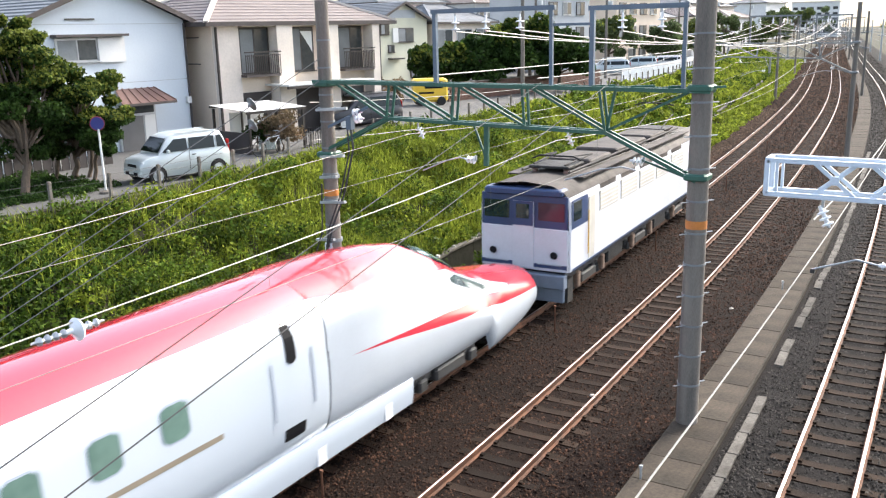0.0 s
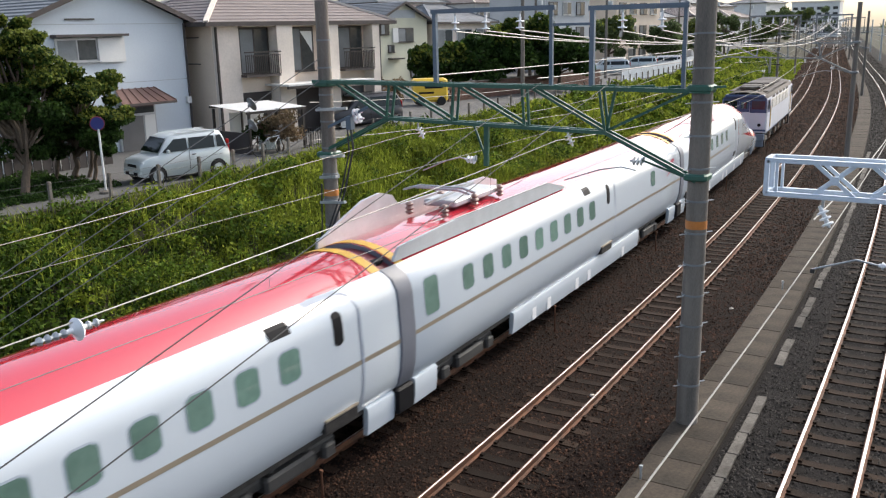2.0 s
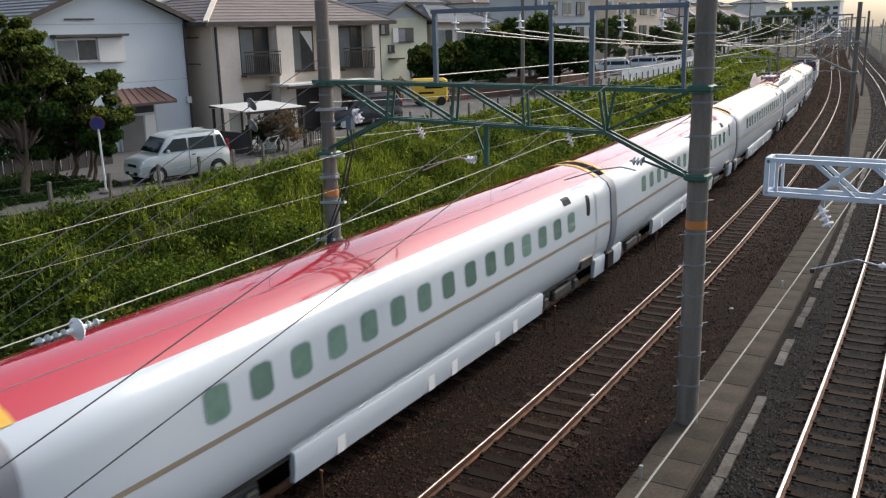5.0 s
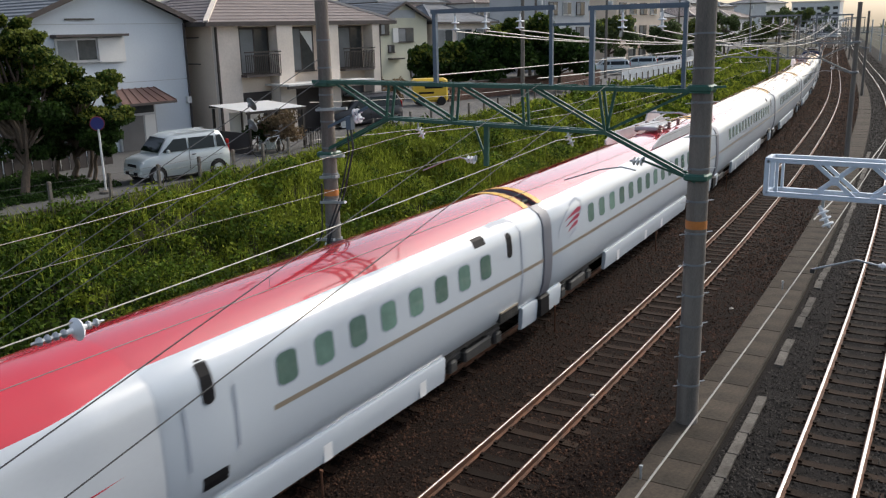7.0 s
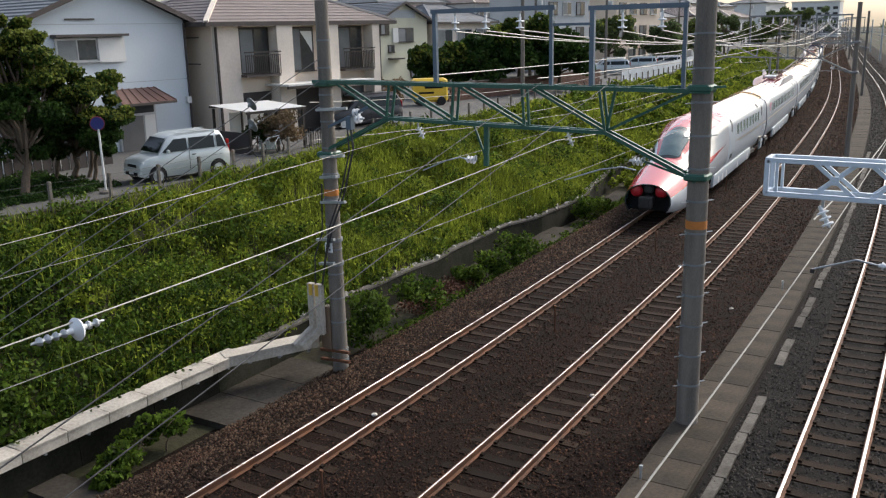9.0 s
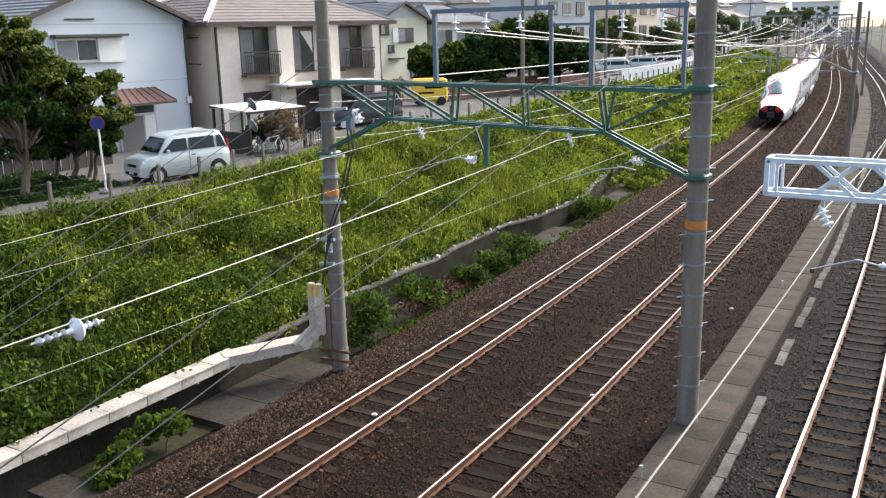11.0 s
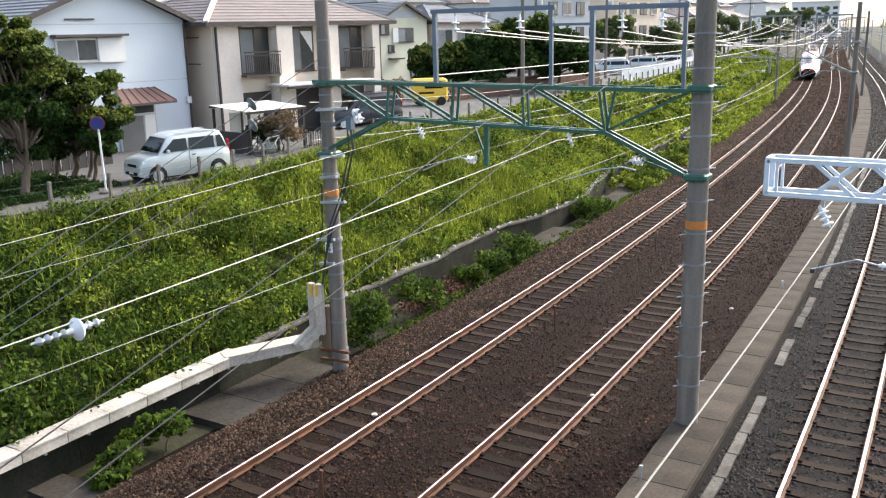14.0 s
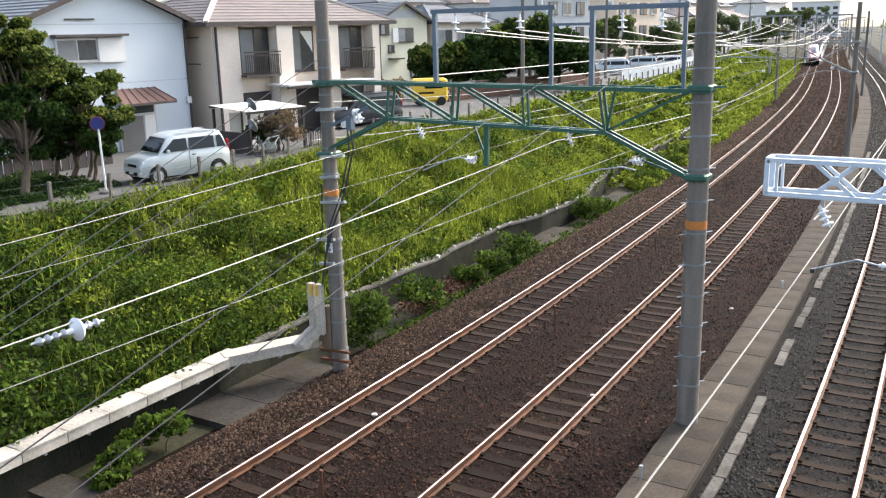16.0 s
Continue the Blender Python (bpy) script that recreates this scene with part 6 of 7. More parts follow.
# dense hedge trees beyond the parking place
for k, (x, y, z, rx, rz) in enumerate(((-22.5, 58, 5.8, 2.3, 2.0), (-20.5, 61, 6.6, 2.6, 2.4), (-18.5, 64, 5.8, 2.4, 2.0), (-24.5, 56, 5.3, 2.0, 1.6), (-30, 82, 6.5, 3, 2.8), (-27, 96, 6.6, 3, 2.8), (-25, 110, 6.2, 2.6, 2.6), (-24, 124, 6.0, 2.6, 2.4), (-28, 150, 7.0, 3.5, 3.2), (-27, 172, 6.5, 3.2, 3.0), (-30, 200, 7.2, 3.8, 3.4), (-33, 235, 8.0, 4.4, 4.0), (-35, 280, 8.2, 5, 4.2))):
    # Trees beyond y = 75 take the leaf paled for haze.
    tree("dense dark green tree behind a parking place", (x, y, STREET), (x, y, z), 0.2, ball_crown((x, y, z), (rx, rx, rz), 16, 1.0, 40 + k), 420, 0.22, TREELEAF if y < 75 else HAZYLEAF, 50 + k, YELLOWLEAF if k % 2 else None, group="distant trees")


def weeds():
    """Grass, tall stalks and broad leaves over the bank and in the drain."""
    def spot(n, s0, s1, power):
        s = s0 + (s1 - s0) * RNG.random(n) ** power
        f = RNG.random(n)
        w = np.interp(s, *WALLI)
        c = np.interp(s, *CRESTI)
        o = w - 0.15 + (c + 0.55 - w) * f
        return s, o
    grid = np.linspace(0, 330, 661)
    WALLI = (grid, [wall_off(q) for q in grid])
    CRESTI = (grid, [crest_off(q) for q in grid])

    def place(s, o):
        x, y, a = np.interp(s, _ss, _xx), np.interp(s, _ss, _ys), np.arctan(np.interp(s, _ss, _th))
        w, c = np.interp(s, *WALLI) - 0.25, np.interp(s, *CRESTI)
        t = np.clip((o - w) / (c - w), 0, 1)
        z = 0.12 + (STREET - 0.12) * t ** 0.85 + 0.22 * np.sin(3.1 * t) * np.sin(s * 0.21 + 1.3 * t) + (0.24 * np.sin(s * 0.9 + 5 * t) + 0.14 * np.sin(s * 1.9 - 9 * t)) * np.sin(3.14 * t)
        return np.stack([x + o * np.cos(a), y - o * np.sin(a), z], 1)

    def patchy(s, o, f=0.55, g=0.0):
        return 0.5 + 0.5 * np.sin(f * s + 1.7 * np.sin(0.8 * o + g) + g) * np.cos(0.9 * o + 0.31 * s + 2 * g)
    # grass: bent tapered blades of two faces
    for name, n, s0, s1, power, hgt, wid, material, keep in (("grass", 150000, 3, 55, 1.1, 0.50, 0.013, GRASS, 0.12), ("far_grass", 80000, 50, 200, 1.5, 0.5, 0.03, GRASS, 0.0)):
        s, o = spot(n, s0, s1, power)
        ok = RNG.random(n) < (keep + (1 - keep) * patchy(s, o) ** 1.1) * np.interp(s, [8, 13, 20, 30], [0.10, 0.25, 0.7, 1.0]) + 0.35 * (s > 30)
        s, o = s[ok], o[ok]
        P = place(s, o)
        n = len(P)
        a = RNG.uniform(0, 2 * np.pi, n)
        h = hgt * RNG.uniform(0.35, 1.25, n) * (0.6 + 0.7 * patchy(s, o, 0.3, 2.0))
        lean = RNG.uniform(0.1, 0.75, n) * h
        d = np.stack([np.cos(a), np.sin(a), 0 * a], 1)
        u = np.stack([-np.sin(a), np.cos(a), 0 * a], 1) * (wid * RNG.uniform(0.7, 1.5, n))[:, None]
        up = np.array([0, 0, 1.0])
        M = P + d * (lean * 0.3)[:, None] + up * (h * 0.6)[:, None]
        T = P + d * lean[:, None] + up * (h * 0.95)[:, None]
        V = np.stack([P - u - up * 0.05, P + u - up * 0.05, M + u * 0.8, M - u * 0.8, T + u * 0.12, T - u * 0.12], 1).reshape(-1, 3)
        i = np.arange(n)[:, None] * 6
        F = np.concatenate([i + [0, 1, 2, 3], i + [3, 2, 4, 5]])
        tagged(new(name, cloud(name, V, F, material)), "rough yellow-green grass covering the railway bank", "grass", kind="stuff")
    # broad-leaved weeds in mounds; the first set is darkened as tree shade
    for name, n, s0, s1, size, material, g, r0, r1, per in (("vines", 1150, 3, 16.5, 0.060, SHADEWEED, 0.2, 0.16, 0.55, 130), ("weeds", 1700, 9, 40, 0.062, WEED, 0.7, 0.16, 0.42, 100), ("tall_weeds", 560, 8, 50, 0.072, WEED, 2.3, 0.30, 0.75, 240), ("light_weeds", 1200, 14, 60, 0.056, LIGHTWEED, 3.1, 0.15, 0.5, 110), ("kudzu", 420, 12, 60, 0.068, LIGHTWEED, 4.4, 0.25, 0.65, 170), ("far_weeds", 1100, 45, 190, 0.16, WEED, 1.9, 0.25, 0.8, 110), ("far_light_weeds", 900, 45, 190, 0.16, LIGHTWEED, 0.4, 0.25, 0.8, 110)):
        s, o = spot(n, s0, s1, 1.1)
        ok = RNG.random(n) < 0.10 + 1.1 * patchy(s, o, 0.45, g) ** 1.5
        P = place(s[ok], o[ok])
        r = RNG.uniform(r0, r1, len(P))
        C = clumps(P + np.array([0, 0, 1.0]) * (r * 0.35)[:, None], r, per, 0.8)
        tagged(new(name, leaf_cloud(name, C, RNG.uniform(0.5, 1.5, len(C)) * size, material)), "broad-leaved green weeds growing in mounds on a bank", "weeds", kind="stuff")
    # dark ground cover below the street trees; its colour also gives their shade
    C = np.array([(RNG.uniform(-18.6, -13.5), RNG.uniform(10.5, 18.6), STREET + 0.05) for i in range(520)])
    tagged(new("ground_cover", leaf_cloud("ground_cover", clumps(C, RNG.uniform(0.12, 0.32, 520), 90, 0.7), 0.07, TREELEAF)), "ground cover under street trees, dark green as in their shade", "ground cover", kind="stuff")
    # growth that hangs over the coping of the wall
    s = 3 + 70 * RNG.random(420) ** 1.2
    keep = RNG.random(420) < 0.35 + 0.6 * (np.sin(s * 0.7) > 0)
    C = np.array([way(q, wall_off(q) - 0.15 - abs(RNG.normal()) * 0.2, 0.2) for q in s[keep]])
    tagged(new("edge_growth", leaf_cloud("edge_growth", clumps(C, RNG.uniform(0.12, 0.32, len(C)), 90), RNG.uniform(0.05, 0.10, len(C) * 90), WEED)), "green weeds hanging over a low wall", "weeds", kind="stuff")
    # bushes in the drain beside the ballast
    for k, (q, o, r, h) in enumerate(((10.4, -3.55, 0.42, 0.55), (11.3, -3.45, 0.45, 0.75), (9.6, -3.2, 0.3, 0.35), (18.2, -3.25, 0.6, 1.0), (19.1, -3.45, 0.55, 0.95), (21.6, -3.4, 0.6, 0.95), (25.0, -3.5, 0.4, 0.5), (26.6, -3.3, 0.5, 0.6), (28.4, -3.4, 0.55, 0.7), (29.4, -3.3, 0.4, 0.5), (36.5, -3.4, 0.6, 0.7), (38.2, -3.3, 0.5, 0.5), (46, -3.2, 0.6, 0.6), (49, -3.4, 0.8, 0.9), (52, -3.4, 0.7, 0.8), (56, -3.6, 0.6, 0.7))):
        r, h = (r * 1.4, h * 1.4) if q > 14 else (r * 1.15, h)
        b = way(q, o, -0.7)
        t = thing("bush", "leafy green bush growing in a drain beside ballast", "bush", "bushes in the drain")
        part("stems", branches(b, b + Vector((0.05, 0.05, h * 0.7)), 0.02, [b + Vector((random.uniform(-r, r), random.uniform(-r, r), h)) for i in range(5)], k), BARK, t)
        C = clumps([b + Vector((random.uniform(-r, r) * 0.6, random.uniform(-r, r) * 0.6, h * random.uniform(0.35, 0.95))) for i in range(8)], [r * 0.5] * 8, 170, 0.7)
        part("leaves", leaf_cloud("leaves", C, RNG.uniform(0.6, 1.5, len(C)) * 0.075, WEED), WEED, t)
    # dry reddish weeds in the drain
    s = RNG.uniform(21.5, 26, 2500)
    o = RNG.uniform(-4.3, -3.2, 2500)
    C = np.array([way(a, b, -0.7 + RNG.random() * 0.35) for a, b in zip(s, o)])
    tagged(new("dry_weeds", leaf_cloud("dry_weeds", C, 0.06, mat("red-brown dry weed", (0.14, 0.06, 0.035), 0.9, 0, 0.4, 2, 20))), "red-brown dry weeds in the drain", "weeds", kind="stuff")
    # growth that fills the drain further along the line
    s = RNG.uniform(44, 210, 900)
    C = np.array([way(a, wall_off(a) + (-2.35 - wall_off(a)) * RNG.random(), -0.35 + 0.2 * RNG.random()) for a in s])
    tagged(new("drain_weeds", leaf_cloud("drain_weeds", clumps(C, RNG.uniform(0.2, 0.5, 900), 60), 0.14, LIGHTWEED)), "light green weeds filling a drain beside the ballast", "weeds", kind="stuff")
    # small tufts along the edge of the ballast
    s = RNG.uniform(18, 90, 900)
    C = np.array([way(a, -2.7 - abs(RNG.normal()) * 0.25, -0.5) for a in s])
    tagged(new("edge_weeds", leaf_cloud("edge_weeds", clumps(C, RNG.uniform(0.05, 0.16, 900), 14), 0.06, WEED)), "small weeds along the edge of the ballast", "weeds", kind="stuff")


weeds()


def stones():
    base = np.array([(1, 0, -0.3), (0, 1, -0.3), (-1, 0, -0.3), (0, -1, -0.3), (0, 0, 1)], float)
    tri = np.array([(0, 1, 4), (1, 2, 4), (2, 3, 4), (3, 0, 4)])
    for name, n, o0, o1, s0, s1, material, label in (("ballast_stones", 190000, -2.6, 6.04, 4, 300, STONE, "loose brown ballast stones between the rails"), ("ballast_stones", 70000, 7.2, 11.5, 9, 300, GREYSTONE, "loose grey ballast stones between the rails"), ("shoulder_stones", 26000, -2.75, -1.0, 4, 90, TANSTONE, "dusty tan stones on the shoulder of the ballast")):
        s = s0 + (s1 - s0) * RNG.random(n) ** (3.0 if s1 > 200 else 2.0)
        o = RNG.uniform(o0, o1, n)
        z = np.where(o < -1.6, -0.18 - (np.clip(-1.6 - o, 0, 1.3)) * 0.26, -0.185) + RNG.uniform(-0.005, 0.03, n)
        z = np.where((o > 5.2) & (o < 6.1), z + (o - 5.2) * 0.165, z)
        z = np.where((o > 7.1) & (o < 8.0), z + np.interp(o, [7.12, 7.5, 8.0], [0.115, 0.035, 0.0]), z)
        for off in (0.0, TRACK2, TRACK3):
            near = np.abs(o - off) < 0.48
            z = np.where(near, z - 0.012, z)
            rail = np.abs(np.abs(o - off) - 0.566) < 0.09
            z = np.where(rail, z - 0.05, z)
            # none lie on the sleepers
            phase = np.mod(s + (150 if off < 6 else 60) - 0.3 + 0.31, 0.62) - 0.31
            z = np.where((np.abs(o - off) < 0.70) & (np.abs(phase) < 0.11) & (RNG.random(n) < 0.80), -0.26, z)
        x, y, a = np.interp(s, _ss, _xx), np.interp(s, _ss, _ys), np.arctan(np.interp(s, _ss, _th))
        P = np.stack([x + o * np.cos(a), y - o * np.sin(a), z], 1)
        k = RNG.uniform(0.018, 0.042, n) * np.where(s > 28, 1.35, 1.0) * np.clip(s / 42, 1, 4.5)
        sh = base[None] * RNG.uniform(0.6, 1.3, (n, 5, 1)) * k[:, None, None]
        sh += RNG.normal(size=(n, 5, 3)) * (k * 0.22)[:, None, None]
        b = RNG.uniform(0, 6.28, n)
        c, q = np.cos(b)[:, None], np.sin(b)[:, None]
        X, Y = sh[:, :, 0] * c - sh[:, :, 1] * q, sh[:, :, 0] * q + sh[:, :, 1] * c
        sh = np.stack([X, Y, sh[:, :, 2] * 0.8], 2)
        V = (P[:, None] + sh).reshape(-1, 3)
        F = (np.arange(n)[:, None, None] * 5 + tri[None]).reshape(-1, 3)
        tagged(new(name, cloud(name, V, F, material)), label, "ballast", kind="stuff")
    # a few pale bits of litter and stone in the ballast
    for q, o in ((13.9, 0.2), (17.0, 4.0), (24.6, 5.4), (33, 2.0)):
        l = thing("pale_stone", "pale stone lying in the brown ballast", "stone", "pale stones", m=at(q, o, -0.15))
        part("stone", Shape().lathe([(0.02, -0.03), (0.07, -0.01), (0.06, 0.02), (0.01, 0.035)], n=7), MATS["pale stone"], l)


stones()

# ---- vehicles and street furniture ----
SILVER = mat("silver-white car paint", (0.54, 0.59, 0.60), 0.28, 0.25, 0.06, 1, 20, coat=0.4)
CARGLASS = mat("car window glass", (0.008, 0.013, 0.014), 0.10, 0, 0.2, 1, 6, spec=0.35)
TYRE = mat("tyre rubber", (0.018, 0.018, 0.018), 0.8, 0, 0.2, 5, 40)
LAMPGLASS = mat("car lamp glass", (0.7, 0.72, 0.72), 0.08, 0, 0.1)
REDLAMP = mat("red lamp glass", (0.45, 0.02, 0.02), 0.1)


def van(label, m, paint, L=3.4, Wd=1.475, Ht=1.62, group="parked cars", hood=0.75):
    """A small one-box car: x forward, y to its left, on the ground at z = 0."""
    t = thing("car", label, "car", group, m=m)
    h, b = L / 2, Wd / 2
    low = []
    for x, z0, z1, k in ((-h, 0.42, 0.95, 0.93), (-h + 0.05, 0.28, 0.98, 0.98), (-h + 0.4, 0.22, 1.0, 1.0), (0, 0.20, 0.98, 1.0), (h - hood - 0.1, 0.22, 0.96, 1.0), (h - 0.35, 0.22, 0.90, 0.98), (h - 0.08, 0.26, 0.80, 0.92), (h, 0.36, 0.66, 0.84)):
        w = b * k
        low.append([(x, -w * 0.94, z0), (x, -w, z0 + 0.12), (x, -w, z1 - 0.16), (x, -w * 0.95, z1 - 0.02), (x, -w * 0.8, z1), (x, w * 0.8, z1), (x, w * 0.95, z1 - 0.02), (x, w, z1 - 0.16), (x, w, z0 + 0.12), (x, w * 0.94, z0)])
    part("body", Shape().loft(low, closed=True, caps=True), paint, t, smooth=True)
    top = []
    for x, z, k in ((-h + 0.06, 0.96, 0.95), (-h + 0.14, Ht - 0.30, 0.88), (-h + 0.26, Ht - 0.06, 0.82), (-h + 0.5, Ht, 0.80), (0.35, Ht - 0.02, 0.80), (0.62, Ht - 0.12, 0.82), (h - hood - 0.05, 0.98, 0.92)):
        w = b * k
        top.append([(x, -b * 0.95, 0.92), (x, -w - 0.02, max(z - 0.14, 0.94)), (x, -w + 0.08, z), (x, w - 0.08, z), (x, w + 0.02, max(z - 0.14, 0.94)), (x, b * 0.95, 0.92)])
    part("cabin", Shape().loft(top, caps=True), paint, t, smooth=True)
    for sd in (-1, 1):
        def pane(x0, x1, x2, x3, name="side_window"):
            P = [(x0, 1.02), (x1, 1.02), (x2, Ht - 0.17), (x3, Ht - 0.17)]
            V = [(x, sd * (b * 0.95 + (b * 0.82 - b * 0.95) * (z - 0.95) / (Ht - 1.1) + 0.045), z) for x, z in P]
            part(name, Shape().add(V, [(0, 1, 2, 3) if sd > 0 else (3, 2, 1, 0)]), CARGLASS, t)
        pane(-h + 0.16, -h + 0.50, -h + 0.50, -h + 0.30)
        pane(-h + 0.60, -0.12, -0.12, -h + 0.58)
        pane(-0.04, 0.92, 0.42, -0.04)
        part("door_seam", Shape().box((-0.08, sd * (b + 0.002), 0.65), (0.015, 0.006, 0.7)), BLACK, t)
        part("mirror", Shape().box((0.72, sd * (b + 0.06), 1.05), (0.10, 0.14, 0.12), bevel=0.03), paint, t)
        part("door_handle", Shape().box((-0.25, sd * (b + 0.01), 0.86), (0.14, 0.02, 0.03)), BLACK, t)
        part("headlight", Shape().box((h - 0.16, sd * (b * 0.70), 0.72), (0.22, 0.30, 0.16), bevel=0.04), LAMPGLASS, t, "clear headlight")
        part("tail_lamp", Shape().box((-h + 0.03, sd * (b * 0.84), 1.0), (0.08, 0.14, 0.5), bevel=0.02), REDLAMP, t, "red tail lamp")
        for x in (-h + 0.52, h - 0.54):
            w = part("wheel", Shape().lathe([(0.19, -0.08), (0.265, -0.08), (0.275, -0.04), (0.275, 0.05), (0.26, 0.085), (0.19, 0.085)], Matrix.Translation((x, sd * (b - 0.062), 0.275)) @ pose(0, 0, 0, -90 * sd, 0, 0), 20), TYRE, t, "black tyre", smooth=True)
            # Flat black disc gives the shade inside the wheel well.
            part("wheel_arch", Shape().lathe([(0.01, 0.0), (0.325, 0.0), (0.325, 0.010), (0.01, 0.010)], Matrix.Translation((x, sd * (b - 0.005), 0.29)) @ pose(0, 0, 0, -90 * sd, 0, 0), 20), BLACK, t)
            part("rim", Shape().lathe([(0.04, 0.10), (0.17, 0.085), (0.19, 0.09), (0.19, 0.06), (0.05, 0.05)], Matrix.Translation((x, sd * (b - 0.062), 0.275)) @ pose(0, 0, 0, -90 * sd, 0, 0), 14), GALV, w, "grey wheel rim")
    ww = b * 0.80
    A, B = Vector((h - hood - 0.05, 0, 0.98)), Vector((0.62, 0, Ht - 0.12))
    n = Vector((B.z - A.z, 0, A.x - B.x)).normalized() * 0.035
    lo, hi = A.lerp(B, 0.06) + n, A.lerp(B, 0.95) + n
    part("windscreen", Shape().add([(lo.x, -b * 0.86, lo.z), (lo.x, b * 0.86, lo.z), (hi.x, ww * 0.94, hi.z), (hi.x, -ww * 0.94, hi.z)], [(0, 1, 2, 3)]), CARGLASS, t, "dark windscreen")
    part("wiper", Shape().tube([(lo.x + 0.02, 0.35, lo.z + 0.01), (lo.x - 0.10, -0.25, lo.z + 0.14)], 0.008, 4), BLACK, t)
    part("roof_rail", Shape().tube([(-h + 0.3, b * 0.74, Ht + 0.005), (0.3, b * 0.74, Ht)], 0.018, 5).tube([(-h + 0.3, -b * 0.74, Ht + 0.005), (0.3, -b * 0.74, Ht)], 0.018, 5), paint, t)
    part("lower_grille", Shape().box((h + 0.02, 0, 0.36), (0.06, 0.9, 0.12), bevel=0.02), BLACK, t)
    part("rear_window", Shape().add([(-h + 0.055, b * 0.78, 1.02), (-h + 0.055, -b * 0.78, 1.02), (-h + 0.145, -b * 0.72, Ht - 0.24), (-h + 0.145, b * 0.72, Ht - 0.24)], [(0, 1, 2, 3)]), CARGLASS, t)
    part("bumper", Shape().box((h - 0.02, 0, 0.38), (0.12, Wd * 0.86, 0.20), bevel=0.04), paint, t)
    part("grille", Shape().box((h - 0.005, 0, 0.62), (0.04, 0.62, 0.10), bevel=0.01), BLACK, t)
    part("plate", Shape().box((h + 0.045, 0, 0.42), (0.012, 0.33, 0.16)), WHITEPANEL, t)
    return t


f = math.degrees(math.atan2(-0.972, -0.235))
van("silver-white small hatchback car parked at the street edge", pose(-13.28, 20.72, STREET, 0, 0, f), SILVER, L=3.34, Ht=1.60, hood=0.60)
for k, (x, y, a) in enumerate(((-25.5, 92, 200), (-23.0, 94.5, 200), (-21, 97, 200), (-23.2, 86.5, 205))):
    van("pale parked car in an open parking place", pose(x, y, STREET, 0, 0, a), SILVER if k % 2 else WHITEPANEL, 4.2, 1.7, 1.55, "cars in the parking place", 1.0)
van("dark van parked beside a house porch", pose(-17.6, 37.0, STREET, 0, 0, 250), mat("dark car paint", (0.035, 0.037, 0.045), 0.3, 0, 0.1), 4.3, 1.7, 1.7, "parked cars", 0.8)


def yellow_bus():
    t = thing("yellow_van", "yellow van parked behind a low brown wall", "van", m=pose(-21.2, 49.3, STREET, 0, 0, 40))
    Y = mat("yellow van paint", (0.72, 0.50, 0.05), 0.35, 0, 0.08, 1, 20)
    part("body", Shape().box((0, 0, 1.0), (2.3, 1.45, 1.5), bevel=0.12), Y, t)
    for x in (-0.7, 0.7):
        for y in (-0.69, 0.69):
            part("wheel", Shape().lathe([(0.05, -0.08), (0.28, -0.08), (0.30, 0), (0.28, 0.08), (0.05, 0.08)], Matrix.Translation((x, y, 0.3)) @ pose(0, 0, 0, 90, 0, 0), 16), TYRE, t)
    part("window", Shape().box((0.2, -0.725, 1.35), (1.2, 0.03, 0.45), bevel=0.01), CARGLASS, t)
    part("windscreen", Shape().box((1.15, 0, 1.35), (0.03, 1.2, 0.5), bevel=0.01), CARGLASS, t)
    part("panel_bar", Shape().box((-0.3, -0.73, 0.85), (1.0, 0.02, 0.12)), BLACK, t)


yellow_bus()


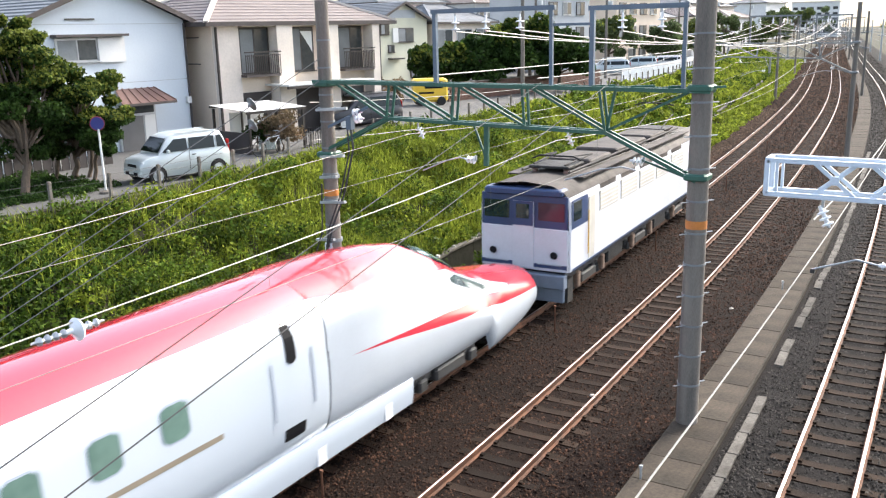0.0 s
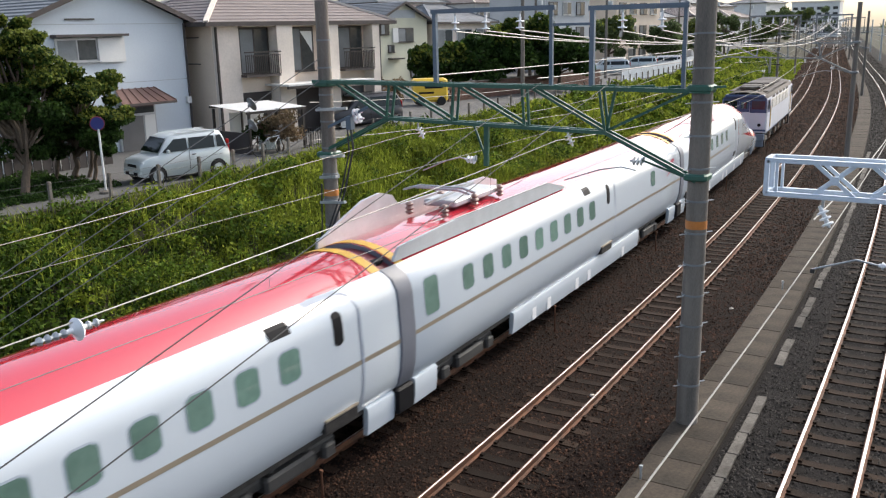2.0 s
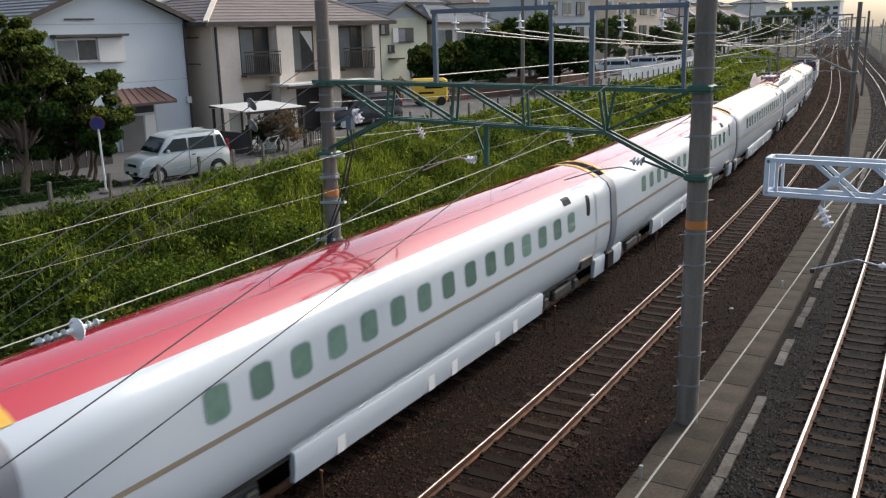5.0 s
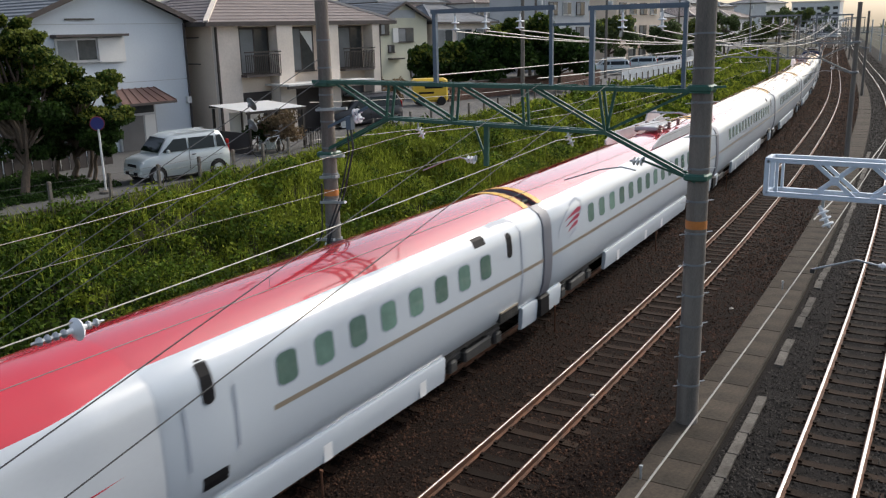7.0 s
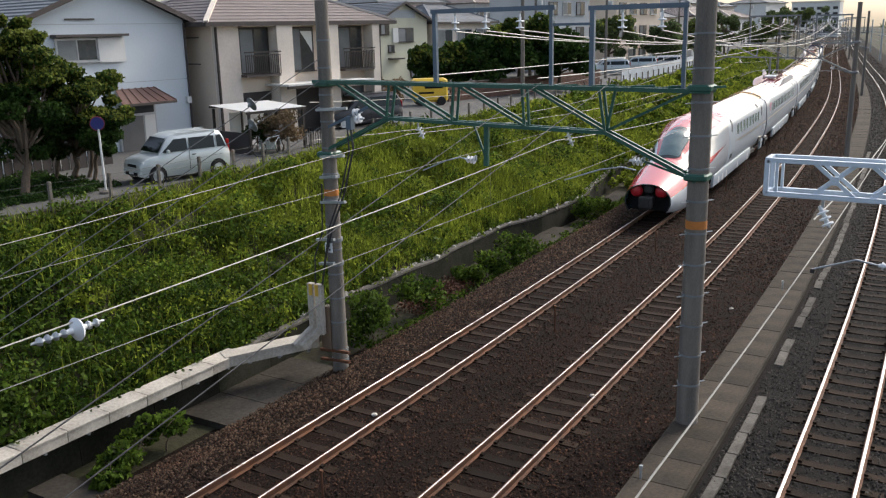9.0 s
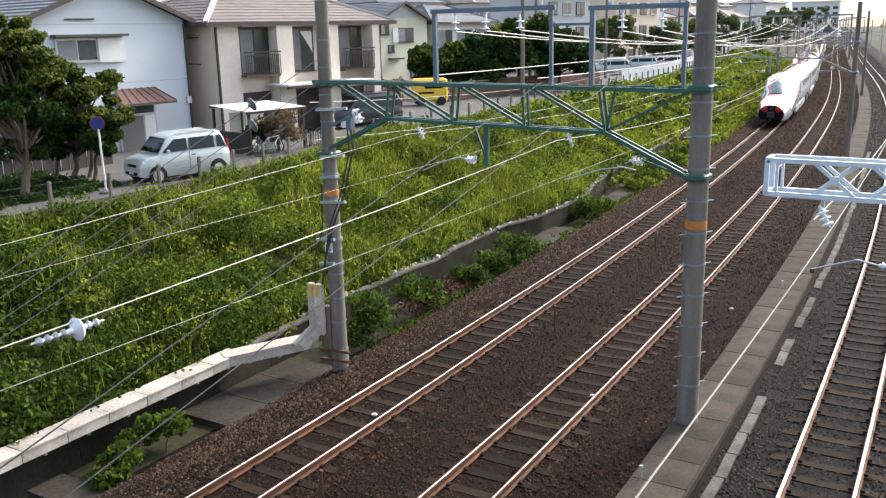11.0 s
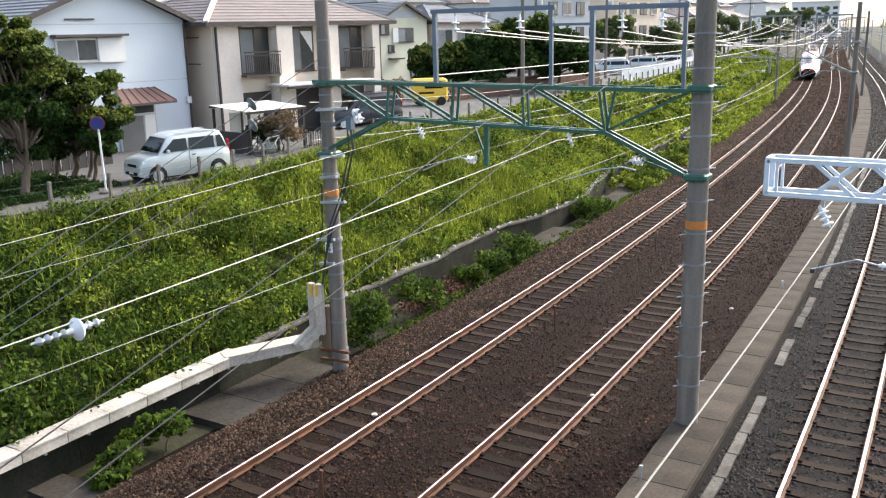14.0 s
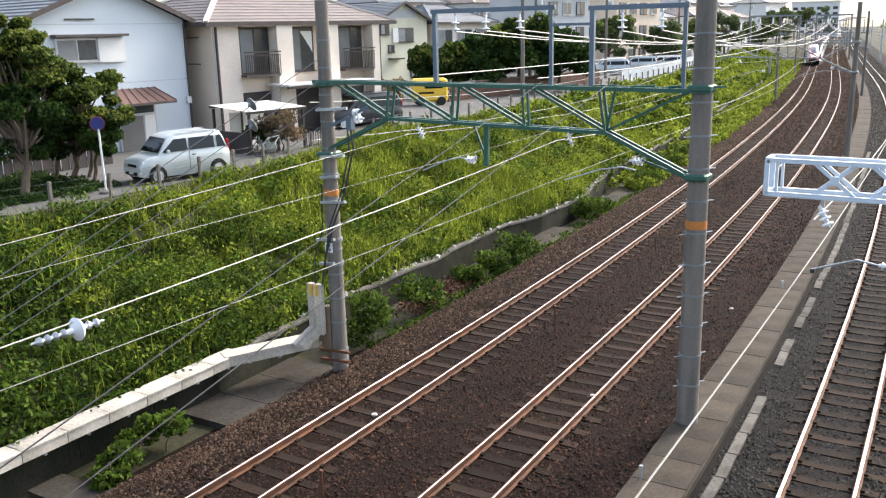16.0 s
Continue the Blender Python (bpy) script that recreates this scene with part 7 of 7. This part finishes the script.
def walls_and_posts():
    br = mat("red-brown block", (0.15, 0.082, 0.06), 0.9, 0, 0.35, 2, 20, 0.3, 40, tint=(0.10, 0.058, 0.045), piece=0.15)
    t = thing("block_wall", "low red-brown block wall along a parking place", "wall", kind="structure")
    a, b = Vector((-21.3, 51.8, STREET)), Vector((-18.4, 72, STREET))
    n = 42
    d = (b - a).normalized()
    ang = math.degrees(math.atan2(d.y, d.x))
    me = Shape().box((0, 0, 0), ((b - a).length / n - 0.012, 0.14, 0.188), bevel=0.006).mesh("block", br)
    for r in range(6):
        for i in range(n):
            p = a.lerp(b, (i + 0.5 + 0.5 * (r % 2)) / n)
            part("block", me, br, t, m=pose(p.x, p.y, STREET + 0.1 + r * 0.2, 0, 0, ang))
    part("coping", Shape().beam(a + Vector((0, 0, 1.24)), b + Vector((0, 0, 1.24)), 0.2, 0.06), CONCRETE, t)
    g = thing("panel_fence", "pale blue-grey panel fence along the bank top", "fence", kind="structure")
    for i in range(26):
        s = 74 + i * 2.0
        p, q = way(s, crest_off(s) - 0.6, STREET), way(s + 1.95, crest_off(s + 2) - 0.6, STREET)
        part("panel", Shape().beam(p + Vector((0, 0, 0.65)), q + Vector((0, 0, 0.65)), 0.04, 1.1), mat("pale blue-grey panel", (0.42, 0.47, 0.52), 0.6, 0, 0.2, 1, 20), g)
        part("post", Shape().box(p + Vector((0, 0, 0.65)), (0.07, 0.07, 1.3)), GALV, g)
    r = thing("road_sign", "round blue road sign on a white post", "road sign", m=pose(-12.95, 17.45, STREET))
    part("post", Shape().tube([(0.0, 0.0, -0.3), (-0.06, 0.02, 2.05)], 0.035, 8), WHITEPANEL, r, "white post")
    part("disc", Shape().lathe([(0.20, -0.02), (0.20, 0.02)], Matrix.Translation((-0.06, 0.0, 2.22)) @ look((0, 0, 0), (-1, 0.7, 0.05)), 24), mat("blue sign face", (0.035, 0.045, 0.22), 0.4), r, "blue disc")
    part("rim", Shape().lathe([(0.20, -0.012), (0.225, -0.012), (0.225, 0.012), (0.20, 0.012)], Matrix.Translation((-0.06, 0.0, 2.22)) @ look((0, 0, 0), (-1, 0.7, 0.05)), 24), mat("red sign rim", (0.30, 0.04, 0.06), 0.4), r, "red rim")
    part("base", Shape().lathe([(0.22, -0.02), (0.2, 0.08), (0.06, 0.12)], n=14), CONCRETE, r)
    for k, (x, y, h) in enumerate(((-16.43, 53.55, 10.5), (-22.5, 68, 9), (-21, 80, 9), (-24, 112, 9.5), (-27, 140, 10), (-30, 175, 10))):
        u = thing("utility_pole", "grey concrete utility pole with cross-arms", "utility pole", "utility poles", m=pose(x, y, STREET))
        part("pole", Shape().lathe([(0.15, -0.2), (0.10, h)], n=12), POLE, u, smooth=True)
        for z in (h - 0.4, h - 1.1):
            part("cross_arm", Shape().box((0, 0, z), (1.6, 0.08, 0.08)), GALV, u)
        part("transformer", Shape().lathe([(0.05, h - 2.6), (0.25, h - 2.55), (0.25, h - 1.9), (0.05, h - 1.85)], Matrix.Translation((0.35, 0, 0)), 14), GALV, u)
    # planter fence by the shrubs
    p = thing("garden_fence", "black iron garden fence beside a shrub", "fence")
    for i in range(14):
        part("picket", Shape().box((-14.3 + 0.02 * i, 28.6 + i * 0.13, STREET + 0.45), (0.02, 0.02, 0.9)), BLACK, p)
    for z in (0.1, 0.85):
        part("fence_rail", Shape().beam((-14.3, 28.55, STREET + z), (-14.02, 30.4, STREET + z), 0.03, 0.03), BLACK, p)
    # Boards coloured dark to give the shade under the street trees.
    w = thing("garden_gate_boards", "low board fence, darkened as tree shade, in front of a pale house", "fence")
    for i in range(16):
        part("board", Shape().box((-18.9 + 0.03 * i, 16.4 + i * 0.36, STREET + 0.45), (0.03, 0.33, 0.9)), DARKWOOD, w)
    part("fence_rail", Shape().beam((-18.85, 16.2, STREET + 0.75), (-18.4, 22.0, STREET + 0.75), 0.05, 0.07), FRAMEDARK, w)
    bk = thing("bicycle", "pale bicycle parked beside a shrub", "bicycle", m=pose(-14.0, 26.2, STREET, 0, 0, 70))
    for x in (-0.52, 0.52):
        part("wheel", Shape().tube([(x + 0.31 * math.cos(i * 0.5236), 0, 0.33 + 0.31 * math.sin(i * 0.5236)) for i in range(13)], 0.018, 5, cap=False), TYRE, bk)
    part("frame", Shape().tube([(-0.52, 0, 0.33), (-0.1, 0, 0.75), (0.38, 0, 0.8), (0.52, 0, 0.33)], 0.02, 6).tube([(-0.1, 0, 0.75), (0.0, 0, 0.3), (0.38, 0, 0.75)], 0.02, 6), WHITEPANEL, bk)
    part("handlebar", Shape().tube([(0.3, -0.25, 1.0), (0.4, 0, 0.98), (0.3, 0.25, 1.0)], 0.015, 6), GALV, bk)
    part("saddle", Shape().box((-0.15, 0, 0.85), (0.25, 0.16, 0.06), bevel=0.02), BLACK, bk)


walls_and_posts()


def far_woods():
    C = []
    for i in range(260):
        s = 260 + 900 * RNG.random() ** 1.2
        left = RNG.random() < 0.75
        o = -crest_pad(s) - 60 * RNG.random() ** 2 if left else 40 + 120 * RNG.random()
        r = RNG.uniform(2.0, 4.5)
        p = way(min(s, 1150), o, (STREET if left else -0.4) + r * 0.7)
        C.append((p, r))
    P = clumps([c for c, r in C], [r for c, r in C], 160, 0.9)
    tagged(new("distant_woods", leaf_cloud("distant_woods", P, RNG.uniform(0.6, 1.4, len(P)) * 0.55, HAZYLEAF)), "distant woods on both sides of the railway", "woods", kind="stuff")


def crest_pad(s):
    return -crest_off(s) + 10


far_woods()
# tracks and masts that run along further to the side
for s in (54, 104, 152, 205, 262):
    t = thing("lattice_mast", "grey steel mast beside the third track", "mast", "masts along the line", m=at(s, 12.2, -0.4))
    part("post", Shape().box((0, 0, 4.3), (0.28, 0.28, 8.6), bevel=0.03), GALV, t)
    part("arm", Shape().beam((0, 0, 5.9), (-3.1, 0, 6.1), 0.08, 0.08).beam((0, 0, 6.9), (-2.6, 0, 6.15), 0.05, 0.05), GALV, t)


motions()
